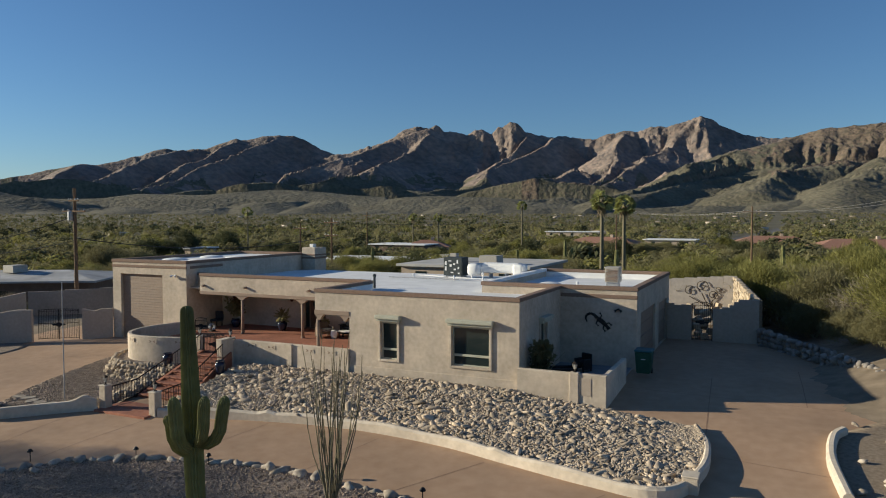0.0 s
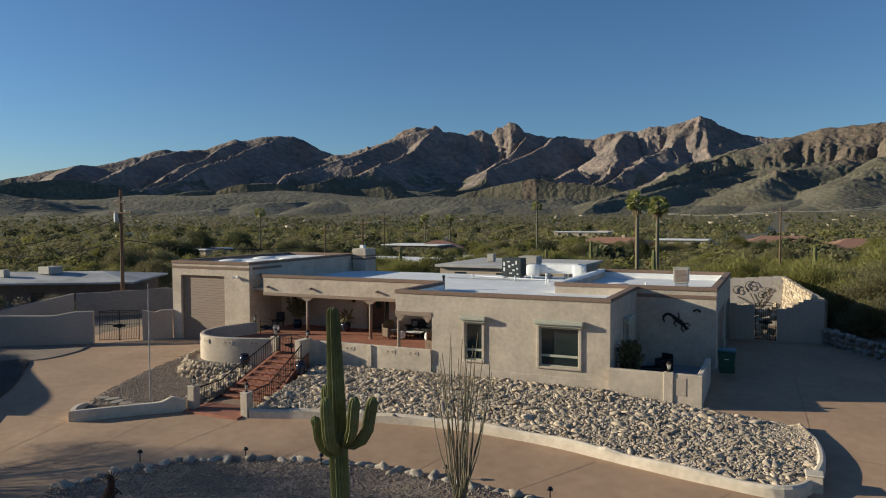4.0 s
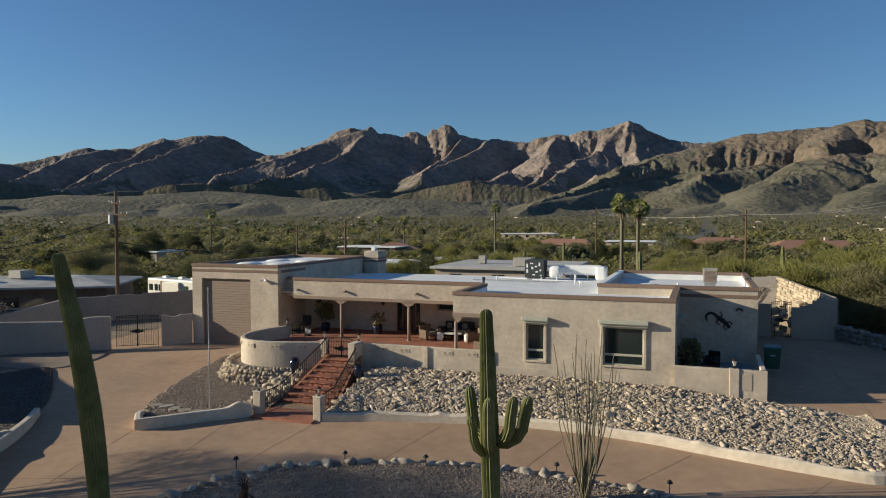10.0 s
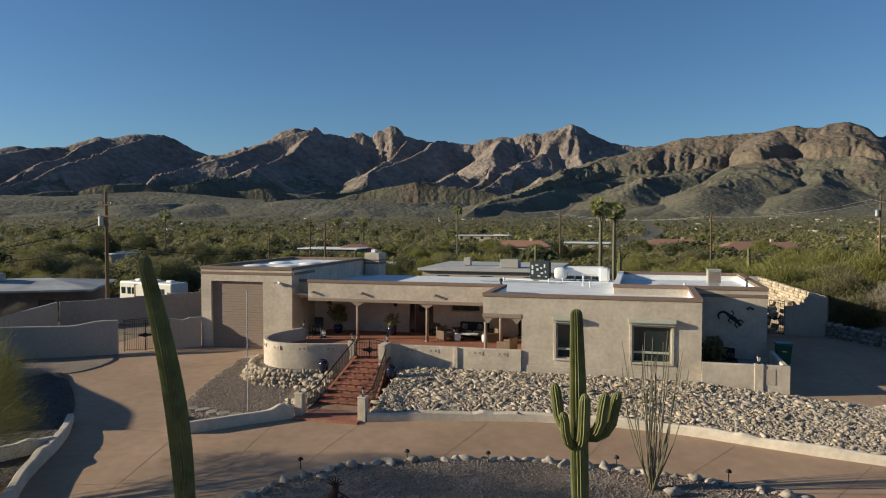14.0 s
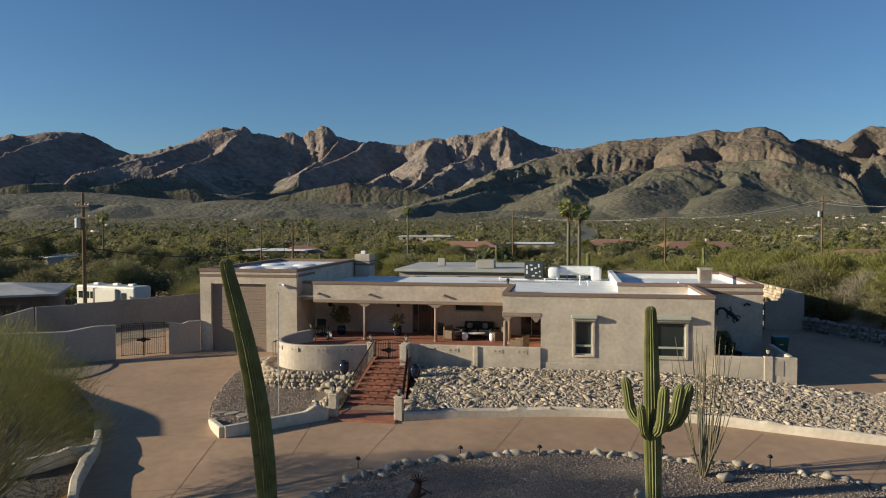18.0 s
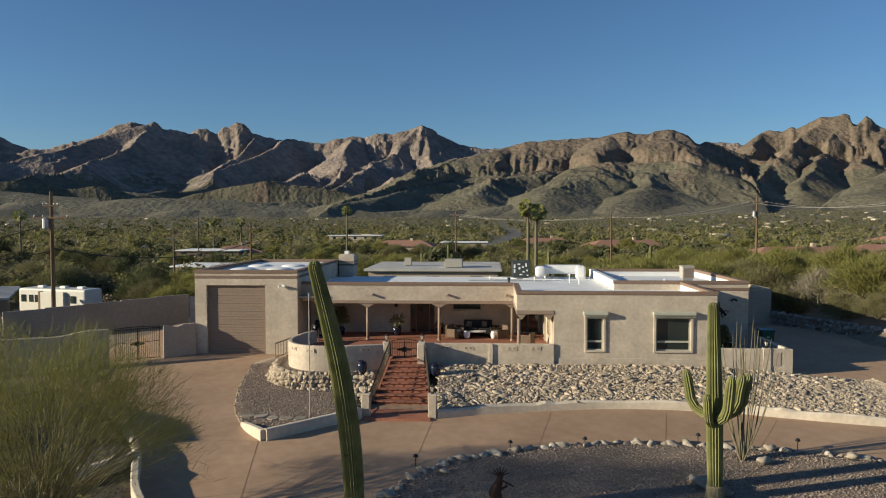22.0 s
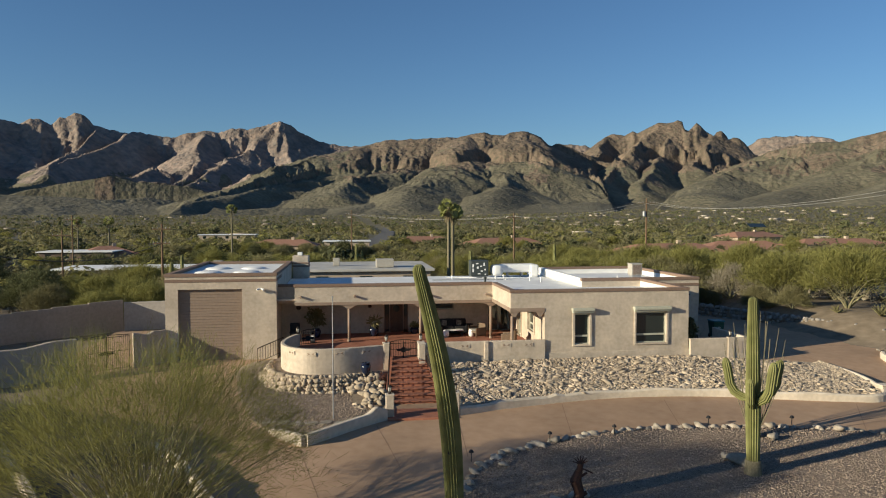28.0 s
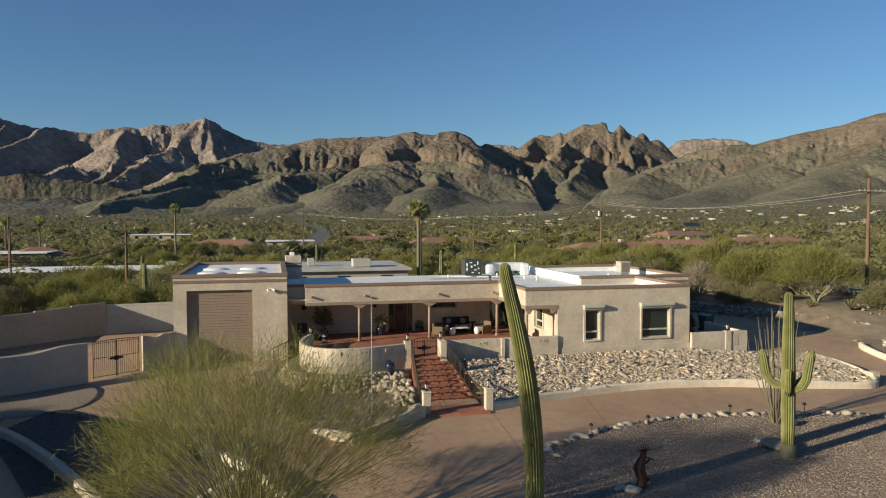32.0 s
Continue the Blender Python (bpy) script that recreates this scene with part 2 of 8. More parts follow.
ground_mesh = arrays_mesh("ground", np.stack([gx, gy, gzz], -1).reshape(-1, 3), quads)
ground_mesh.materials.append(soil)
ground_mesh.materials.append(brush_soil)
ground_mesh.polygons.foreach_set("material_index", (R[:, :-1].ravel() > 105).astype(np.int32))
ground = part_mesh("ground", ground_mesh, soil, smooth=True)
tagged(ground, "dry tan desert soil rising towards the mountains", "ground", kind="structure")


# ---- the mountains ----
def interp_pairs(azd, crest):
    ca, ce = np.array(crest).T
    return np.interp(azd, ca, ce, left=-3, right=-3)


def range_height(azd, r, crest, dist, front, seed, ridges=(), slope=0.56, crest_slope=0.7, round_top=0.0, rough=1.0, detail=16.0, cliff=0.0, squeeze=1.0):
    """One range. crest is (azimuth, elevation) pairs in degrees at the distance dist; ridges are lines of
    (azimuth, elevation, distance) along which spurs come down from it; front is how far the apron reaches."""
    x, y = r * np.sin(np.radians(azd)), r * np.cos(np.radians(azd))
    wx = 150 * (fbm(x / 480 + seed, y / 480, 3) - 0.5) + 16 * (fbm(x / 110 + seed, y / 110, 2) - 0.5)
    wy = 150 * (fbm(x / 480 + 31, y / 480 + seed, 3) - 0.5) + 16 * (fbm(x / 110 + 31, y / 110 + seed, 2) - 0.5)
    base = land(HUB[0] + x, HUB[1] + y) - 6
    el = interp_pairs(azd, crest)
    el = el + rough * 0.32 * (fbm(np.radians(azd) * dist / 80 + seed, r / 150, 4, 0.6, True) - 0.62) * (el > 0)
    top = 7.3 + dist * np.tan(np.radians(el))
    s = np.clip((r - (dist - front)) / front, 0, 1)
    h = base + (top - base) * 0.17 * s ** 1.4
    h = np.maximum(h, top - crest_slope * np.sqrt(np.clip(dist - r + wy * 0.4 * (dist - r > 60), 0, None) ** 2 + round_top ** 2) + crest_slope * round_top)
    gully = fbm((x + wx) / 170 + seed, (y + wy) / 170, 4, 0.5, True) - 0.62
    for line in ridges:
        line = [(a, e, dist - (dist - q) * squeeze) for a, e, q in line]
        pts = [(q * math.sin(radians(a)), q * math.cos(radians(a)), 7.3 + q * math.tan(radians(e))) for a, e, q in line]
        for (x0, y0, z0), (x1, y1, z1) in zip(pts, pts[1:]):
            dx, dy = x1 - x0, y1 - y0
            t = np.clip(((x + wx - x0) * dx + (y + wy - y0) * dy) / (dx * dx + dy * dy), 0, 1)
            dd = np.hypot(x + wx - x0 - dx * t, y + wy - y0 - dy * t)
            dd = np.sqrt(dd * dd + round_top ** 2) - round_top
            h = np.maximum(h, z0 + (z1 - z0) * t - slope * dd * (1 + 0.2 * gully))
    q = h - base
    h = base + q - 34 * (1 - np.exp(-np.clip(q, 0, None) / 34)) * np.clip(1 - q / np.maximum(top - base, 60), 0, 1) ** 0.7
    h = np.maximum(h, base + (top - base) * 0.19 * s ** 1.25)
    hills = step01(0.35, 0.95, fbm((x + wx) / 640 + seed, (y + wy) / 640, 2, 0.3))
    h = h + 85 * hills * step01(1700, 2600, r) * (el > 0) * np.clip(1 - (h - base) / 260, 0, 1)
    up = np.clip((h - base) / 120, 0.12, 1)
    h = h + detail * up * gully * 0.7 + detail * 0.5 * up * (fbm(x / 60 + seed, y / 60, 3, 0.5) - 0.5)
    if cliff:
        q = (h - base) / np.maximum(top - base, 1)
        lift = np.interp(q + 0.12 * (fbm(x / 260, y / 260 + seed, 3) - 0.5), (0.0, 0.5, 0.62, 0.66, 0.78, 1.0), (0, 0.0, -0.05, 0.04, 0.03, 0.0))
        h = h + cliff * lift * (top - base)
    h = np.where(r < dist, np.minimum(h, 7.3 + r * np.tan(np.radians(el))), h)
    back = np.clip((r - dist) / 500, 0, 1)
    return np.where(el > -2.5, h - (h - base) * back * 0.9, -60)


def carve(h, x, y, a, r, cell, amp, seed):
    """One scale of gullies and spurs: ridges that run down the slope, in cells of a given size."""
    dr, da = np.gradient(h, r, axis=1), np.gradient(h, a, axis=0) / r[None, :]
    sa, ca = np.sin(a)[:, None], np.cos(a)[:, None]
    gx_, gy_ = dr * sa + da * ca, dr * ca - da * sa
    steep = np.hypot(gx_, gy_) + 1e-6
    cx_, cy_ = -gy_ / steep, gx_ / steep
    px, py = x / cell + seed, y / cell + 0.7 * seed
    ix, iy = np.floor(px).astype(int), np.floor(py).astype(int)
    total, weight = np.zeros_like(h), np.full_like(h, 1e-9)
    for p in (-1, 0, 1, 2):
        for q_ in (-1, 0, 1, 2):
            jx, jy = ix + p, iy + q_
            vx = px - jx - 0.5 * (_lattice[jx % 256, jy % 256] - 0.5)
            vy = py - jy - 0.5 * (_lattice[jy % 256, (jx + 91) % 256] - 0.5)
            w = np.exp(-1.6 * (vx * vx + vy * vy))
            total += w * np.cos(2 * np.pi * 0.62 * (vx * cx_ + vy * cy_))
            weight += w
    return amp * np.clip(steep / 0.45, 0, 1) ** 1.2 * (total / weight - 0.2)


azd = np.linspace(-72, 62, 1340)
rr = np.concatenate([np.linspace(1500, 2300, 55), np.linspace(2312, 4060, 150), np.linspace(4080, 4600, 30)])
AD, RR = np.meshgrid(azd, rr, indexing="ij")
WEST = [(-72, 0.2), (-62, 1.0), (-56.14, 2.08), (-54.34, 2.67), (-52.48, 3.35), (-51.24, 3.75), (-50.18, 3.69), (-49.19, 3.98), (-47.58, 4.46), (-45.61, 5.07), (-44.77, 4.87), (-43.6, 5.13), (-42.74, 5.15), (-41.65, 5.63), (-40.54, 6.0), (-40.1, 5.83), (-38.76, 6.09), (-37.4, 6.26), (-36.37, 6.28), (-35.57, 6.0), (-34.19, 5.21), (-33.03, 4.87), (-30.03, 3.2), (-26.03, -2.8)]
MID = [(-41.02, -2.8), (-37.02, 3.4), (-33.02, 4.87), (-31.84, 5.05), (-30.9, 5.36), (-29.95, 5.53), (-28.76, 6.08), (-27.81, 6.67), (-26.73, 7.04), (-25.9, 6.88), (-25.3, 7.09), (-24.69, 6.79), (-23.61, 6.55), (-22.78, 6.31), (-22.18, 6.7), (-21.59, 6.77), (-20.92, 6.46), (-20.4, 6.92), (-19.93, 7.01), (-19.41, 7.28), (-18.87, 7.2), (-18.28, 6.61), (-17.57, 6.37), (-16.4, 6.12), (-15.23, 6.14), (-14.08, 6.07), (-12.93, 5.86), (-12.02, 6.25), (-10.67, 6.4), (-9.78, 6.41), (-8.67, 6.71), (-7.69, 6.68), (-6.93, 6.98), (-6.29, 7.06), (-5.34, 7.42), (-4.6, 7.14), (-3.75, 6.58), (-2.51, 6.02), (-1.29, 5.71), (-0.1, 5.42), (0.9, 5.4), (4, 4.8), (8, -2.8)]
FRONT = [(-17, -2.8), (-12.5, 1.2), (-9, 2.2), (-5.5, 3.9), (-3.2, 4.6), (-0.3, 5.15), (2.78, 6.09), (3.73, 6.08), (5.87, 6.23), (8.46, 6.31), (9.63, 6.56), (10.55, 6.73), (11.25, 6.53), (12.17, 6.46), (12.62, 6.63), (13.98, 6.69), (14.89, 6.27), (15.56, 5.57), (16.45, 5.21), (17.56, 4.72), (18.86, 4.24), (19.5, 3.3), (22, -2.8)]
KNOB = [(15.719999999999999, -2.8), (18.22, 4.93), (19.92, 6.1), (20.55, 6.4), (21.39, 6.19), (22.01, 6.51), (22.32, 6.33), (23.03, 6.68), (23.83, 7.07), (24.83, 7.06), (25.22, 7.25), (25.57, 7.12), (25.74, 6.46), (25.98, 6.36), (26.2, 6.6), (26.58, 7.0), (26.87, 6.83), (27.17, 6.46), (27.8, 5.96), (27.96, 6.25), (28.3, 6.35), (28.64, 6.0), (28.81, 5.62), (29.14, 5.81), (29.51, 5.74), (30.15, 5.09), (30.61, 4.66), (31.24, 4.12), (34, 3), (37, -2.8)]
REAR = [(-4, 4), (-2, 5.55), (2, 5.6), (6, 5), (13, 4), (16.2, 5.65), (18.5, 5.6), (21, 4), (29.5, 4.8), (31, 5.7), (34.4, 5.75), (36.5, 5.2), (40, 4), (44, -2.8)]
EAST = [(20, -2.8), (25, 1.8), (29, 3.6), (31.5, 4.7), (33.5, 5.25), (36, 5.2), (38.6, 5.8), (41.5, 6.25), (43.6, 6.85), (46, 7.2), (52, 7.6), (62, 8.0)]
WEST_SPURS = [[(-36.5, 6.3, 4250), (-39.6, 5.3, 4000), (-44, 3.4, 3500), (-48.4, 1.7, 2900), (-52, 0.6, 2400)], [(-40.7, 5.9, 4200), (-44.1, 4.15, 3700), (-46.7, 2.6, 3300), (-50, 1.2, 2700)],
              [(-45.4, 5.1, 4200), (-49.6, 3.2, 3600), (-54, 1.0, 2800)], [(-51.2, 3.7, 4200), (-56, 1.5, 3300)]]
MID_SPURS = [[(-25.5, 6.9, 3980), (-28.5, 6.0, 3850), (-37.2, 3.1, 3200), (-43.6, 0.8, 2400)], [(-25.3, 6.6, 3900), (-28.8, 4.5, 3450), (-34.1, 2.3, 2850), (-38.2, 1.1, 2400)],
             [(-18.4, 6.3, 3950), (-19.2, 5.0, 3700), (-20.2, 4.1, 3450), (-22.6, 2.6, 2950), (-27.5, 1.4, 2400)], [(-16.4, 6.1, 3950), (-18.6, 4.65, 3600), (-20.3, 3.8, 3350), (-23.5, 2.35, 2900)],
             [(-14.0, 4.1, 3350), (-16.1, 3.5, 3100), (-18.3, 3.05, 2900), (-21.5, 1.8, 2500)], [(-10.8, 6.35, 3950), (-11.7, 4.25, 3400), (-12.9, 2.15, 2800)],
             [(-5.2, 7.3, 4000), (-7.4, 5.6, 3700), (-9.6, 4.9, 3500), (-11.1, 3.2, 3000), (-13, 1.6, 2500)], [(-5.2, 7.3, 4000), (-4, 4.7, 3500)]]
FRONT_SPURS = [[(2.0, 5.75, 3150), (-0.5, 5.3, 3050), (-3.4, 4.6, 2900), (-5.1, 3.8, 2700), (-7.6, 2.4, 2350), (-15, 0.9, 1800)], [(6, 5.5, 3050), (3.6, 3.9, 2650), (1.5, 3.3, 2450), (-0.9, 2.4, 2150)],
               [(9.4, 6.4, 3100), (9.0, 4.6, 2750), (7.7, 4.1, 2550), (5.6, 3.1, 2300), (4, 1.7, 1950)], [(13.6, 6.7, 3150), (13.4, 5.0, 2800), (11.5, 3.0, 2400), (10, 1.6, 2000)]]
KNOB_SPURS = [[(25.2, 7.1, 3640), (22.8, 5.9, 3450), (21.3, 4.5, 3100), (19.6, 2.6, 2600)], [(25.3, 6.9, 3640), (24.6, 4.6, 3250), (22.4, 2.8, 2700)], [(20, 6.2, 3600), (18.6, 4.3, 3200)], [(28, 6.2, 3640), (27.6, 4.4, 3200)]]
EAST_SPURS = [[(37.6, 5.3, 2950), (34.7, 4.7, 2900), (29.4, 3.9, 2800), (26.7, 3.8, 2700), (22.6, 2.8, 2500), (18, 1.2, 2000)], [(41.5, 6.2, 3000), (37, 3.9, 2600), (32.4, 2.5, 2300), (27.5, 1.2, 1900)],
              [(46, 7.2, 3000), (43, 4.5, 2500), (38, 2.2, 2000)], [(54, 7.6, 3000), (50, 4.2, 2400), (45, 2.1, 1900)], [(29.4, 3.9, 2800), (27, 2.2, 2300)]]
hills = random.Random(23)
FOOT = [(-72, 0.7)] + [(a, 0.95 + 0.4 * math.sin(a * 0.31) + hills.uniform(-0.3, 0.3)) for a in range(-66, 16, 3)] + [(20, -2.8)]
FOOT_SPURS = []
for a in range(-64, 14, 4):
    e, a0 = hills.uniform(1.7, 3.1), a + hills.uniform(-1.5, 1.5)
    FOOT_SPURS.append([(a0 + 1, e, 2640), (a0 - 1, e * 0.85, 2460), (a0 - hills.uniform(2.5, 4), e * 0.6, 2200), (a0 - hills.uniform(5, 7), 0.6, 1850)])
height = np.maximum.reduce([
    range_height(AD, RR, FOOT, 2620, 1000, 20.3, FOOT_SPURS, 0.24, 0.24, 60, 0.6, 9),
    range_height(AD, RR, WEST, 4250, 1900, 1.7, WEST_SPURS, 0.56, 0.68, 10, 0.5, 10, 0, 0.9),
    range_height(AD, RR, MID, 4000, 2200, 4.3, MID_SPURS, 0.58, 0.78, 6, 1.2, 12, 0, 0.9),
    range_height(AD, RR, REAR, 4450, 500, 7.7, rough=0.8),
    range_height(AD, RR, FRONT, 3150, 1550, 9.2, FRONT_SPURS, 0.46, 0.5, 60, 0.5, 15, 1.0),
    range_height(AD, RR, KNOB, 3650, 1200, 12.4, KNOB_SPURS, 0.55, 0.8, 10, 0.35, 17, 1.0),
    range_height(AD, RR, EAST, 3000, 1450, 15.1, EAST_SPURS, 0.4, 0.45, 80, 0.4, 11),
])
mx, my = HUB[0] + RR * np.sin(np.radians(AD)), HUB[1] + RR * np.cos(np.radians(AD))
height = np.maximum(height, land(mx, my) - 10)
sky_line = 7.3 + RR * np.tan(np.radians(np.maximum.reduce([interp_pairs(AD, c) for c in (WEST, MID, FRONT, KNOB, REAR, EAST)])))
for k, (cell, amp) in enumerate(((430, 40), (210, 15), (105, 5.5), (52, 2.2))):
    free = np.clip((sky_line - height) / 70, 0.12, 1) * np.clip((height - land(mx, my)) / 150, 0, 1)
    height = height + free * carve(height, mx - HUB[0], my - HUB[1], np.radians(azd), rr, cell, amp, 3.7 * k)
height = np.where(RR < 4000, np.minimum(height, sky_line + 4), height)
n_a, n_r = AD.shape
idx = np.arange(n_a * n_r).reshape(n_a, n_r)
quads = np.stack([idx[:-1, :-1], idx[:-1, 1:], idx[1:, 1:], idx[1:, :-1]], -1).reshape(-1, 4)
range_mesh = arrays_mesh("mountain_range", np.stack([mx, my, height], -1).reshape(-1, 3), quads)
range_mesh.materials.append(rock)
range_mesh.materials.append(brush_slope)
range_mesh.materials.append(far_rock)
lift = (height - land(mx, my))[:-1, :-1].ravel()
pitch = np.hypot(np.gradient(height, rr, axis=1), np.gradient(height, np.radians(azd), axis=0) / rr[None, :])[:-1, :-1].ravel()
patch = fbm(mx / 130, my / 130, 5, 0.6)[:-1, :-1].ravel()
bare = lift / 170 + pitch * 0.7 + (patch - 0.5) * 2.2
# far slopes, by distance, take the rock colour that carries the haze
hazed = ((RR > 2900 + 500 * fbm(AD / 3, RR / 500, 3)) & (AD < 1) | (RR > 3700))[:-1, :-1].ravel()
range_mesh.polygons.foreach_set("material_index", np.where(bare < np.where(hazed, 0.9, np.interp(AD, (-10, 0), (2.5, 1.3))[:-1, :-1].ravel()), 1, np.where(hazed, 2, 0)).astype(np.int32))
mountains = part_mesh("mountain_range", range_mesh, rock, smooth=True)
tagged(mountains, "rugged brown desert mountains with shaded canyons", "mountains", kind="structure")

# ---- materials of the house and yard ----
stucco = mat("tan_stucco", (0.49, 0.41, 0.322), (0.59, 0.502, 0.405), 5, 0.95, 0.6, 42, stain=0.2, stain_scale=0.9, spec=0.15, relief=0.022)
trim_brown = mat("brown_trim", (0.2, 0.135, 0.1), (0.25, 0.175, 0.135), 12, 0.9, 0.3, 50, spec=0.2)
beam_brown = mat("weathered_beam", (0.25, 0.18, 0.135), (0.33, 0.25, 0.19), 3, 0.85, 0.4, 30, stretch=(0.3, 1, 1))
frame_grey = mat("sage_frame", (0.4, 0.4, 0.32), (0.46, 0.45, 0.37), 8, 0.7)
roof_white = mat("white_roof_coating", (0.74, 0.74, 0.73), (0.82, 0.82, 0.81), 1.2, 0.8, 0.4, 5, stain=0.12, stain_scale=0.5)
door_tan = mat("garage_door_tan", (0.25, 0.185, 0.14), (0.285, 0.215, 0.165), 6, 0.6, stain=0.08)
concrete = mat("tan_drive_concrete", (0.37, 0.24, 0.152), (0.43, 0.29, 0.19), 2.2, 0.9, 0.15, 70, stain=0.2, stain_scale=0.22)
joint_dark = mat("drive_joint", (0.31, 0.2, 0.13), (0.24, 0.155, 0.103), 3, 0.95)
gravel_grey = mat("grey_gravel", (0.2, 0.152, 0.118), (0.35, 0.28, 0.22), 14, 0.95, 0.8, 26, stain=0.22, stain_scale=0.4, relief=0.035)
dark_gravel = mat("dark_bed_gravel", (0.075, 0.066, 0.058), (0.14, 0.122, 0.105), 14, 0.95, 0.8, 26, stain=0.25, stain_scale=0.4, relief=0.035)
bed_soil = mat("bed_soil", (0.2, 0.152, 0.105), (0.3, 0.235, 0.168), 8, 0.95, 0.8, 30)
red_tile = mat("red_clay_tile", (0.3, 0.115, 0.07), (0.38, 0.165, 0.105), 5, 0.8, 0.2, 20, stain=0.25, stain_scale=0.9)
tan_rock = mat("tan_rock", (0.28, 0.225, 0.165), (0.44, 0.36, 0.27), 4, 0.92, 0.5, 25, spread=0.25)
pebbles = mat("gravel_pebble", (0.2, 0.152, 0.12), (0.35, 0.275, 0.215), 3, 0.9, island=0.4)
stone_mix = mat("river_stone", (0.32, 0.262, 0.2), (0.52, 0.42, 0.31), 1.8, 0.9, 0.5, 30, spread=0.34)
stone_mix_joined = mat("river_stone_bed", (0.32, 0.262, 0.2), (0.52, 0.42, 0.31), 1.8, 0.9, 0.5, 30, island=0.36)
pale_rock = mat("pale_rock", (0.22, 0.185, 0.145), (0.38, 0.33, 0.27), 4, 0.92, 0.5, 25, spread=0.3, island=0.2)
curb_paint = mat("curb_stucco", (0.55, 0.47, 0.37), (0.66, 0.57, 0.46), 5, 0.95, 0.4, 30, stain=0.15, stain_scale=1.0)
yard_wall_stucco = mat("yard_wall_stucco", (0.4, 0.33, 0.265), (0.46, 0.38, 0.31), 6, 0.95, 0.4, 35, stain=0.12)
iron = mat("dark_iron", (0.035, 0.028, 0.024), (0.06, 0.045, 0.035), 20, 0.6, metal=0.6)
black_metal = mat("black_metal", (0.015, 0.015, 0.016), None, 20, 0.5)
dark_room = mat("dark_interior", (0.06, 0.055, 0.05), (0.08, 0.07, 0.06), 2, 0.9)
white_paint = mat("white_paint", (0.75, 0.74, 0.71), (0.8, 0.79, 0.77), 3, 0.6)
glass = bpy.data.materials.new("window_glass")
glass.use_nodes = True
gb = glass.node_tree.nodes["Principled BSDF"]
gb.inputs["Base Color"].default_value = (0.02, 0.03, 0.03, 1)
gb.inputs["Roughness"].default_value, gb.inputs["Specular IOR Level"].default_value = 0.04, 0.7
gn = glass.node_tree.nodes.new("ShaderNodeTexNoise")
gn.inputs["Scale"].default_value = 0.9
gbp = glass.node_tree.nodes.new("ShaderNodeBump")
gbp.inputs["Strength"].default_value, gbp.inputs["Distance"].default_value = 0.15, 0.03
glass.node_tree.links.new(gn.outputs["Fac"], gbp.inputs["Height"])
glass.node_tree.links.new(gbp.outputs[0], gb.inputs["Normal"])


def drape(name, outline, lift, material, label, category, rings=10, kind="structure", hub=None, low=None):
    """A sheet over the ground inside a closed outline, spread from its middle in rings."""
    o = np.array(outline)
    c = np.array(hub) if hub else o.mean(0)
    v = [c[None]] + [c + (o - c) * (k + 1) / rings for k in range(rings)]
    p = np.concatenate(v)
    z = near_ground(p[:, 0], p[:, 1]) + lift
    n = len(o)
    tris = [(0, 1 + i, 1 + (i + 1) % n) for i in range(n)]
    for k in range(rings - 1):
        a, b = 1 + k * n, 1 + (k + 1) * n
        for i in range(n):
            j = (i + 1) % n
            tris += [(a + i, b + i, b + j), (a + i, b + j, a + j)]
    # a short skirt, so that the edge has depth
    m = len(p)
    p = np.concatenate([np.c_[p, z], np.c_[v[-1], z[-n:] - 0.12]])
    e = m - n
    for i in range(n):
        j = (i + 1) % n
        tris += [(e + i, m + i, m + j), (e + i, m + j, e + j)]
    me = arrays_mesh(name, p, tris)
    bm = bmesh.new()
    bm.from_mesh(me)
    bmesh.ops.recalc_face_normals(bm, faces=bm.faces)
    bm.faces.ensure_lookup_table()
    if bm.faces[0].normal.z < 0:
        bmesh.ops.reverse_faces(bm, faces=bm.faces)
    bm.to_mesh(me)
    bm.free()
    return tagged(part_mesh(name, me, material), label, category, kind=kind)


def height_at(x, y):
    return float(near_ground(x, y))


# ---- the drive ----
xs, ys = np.linspace(-27.5, 23.5, 103), np.linspace(-34, 16.4, 102)
DX, DY = np.meshgrid(xs, ys, indexing="ij")
idx = np.arange(DX.size).reshape(DX.shape)
quads = np.stack([idx[:-1, :-1], idx[1:, :-1], idx[1:, 1:], idx[:-1, 1:]], -1).reshape(-1, 4)
driveway = part_mesh("driveway", arrays_mesh("driveway", np.stack([DX, DY, near_ground(DX, DY) + 0.03], -1).reshape(-1, 3), quads), concrete, smooth=True)
tagged(driveway, "tan coloured concrete drive with fine cut joints", "driveway", kind="structure")


def joint(a, b, n=12):
    bm = bmesh.new()
    a, b = Vector(a), Vector(b)
    d = (b - a).normalized()
    s = Vector((-d.y, d.x)) * 0.018
    rows = []
    for k in range(n + 1):
        p = a + (b - a) * k / n
        z = height_at(p.x, p.y) + 0.034
        rows.append([bm.verts.new((p.x + s.x, p.y + s.y, z)), bm.verts.new((p.x - s.x, p.y - s.y, z))])
    for p, q in zip(rows, rows[1:]):
        bm.faces.new((p[0], q[0], q[1], p[1]))
    bmesh.ops.recalc_face_normals(bm, faces=bm.faces)
    part("expansion_joint", bm, joint_dark, driveway)


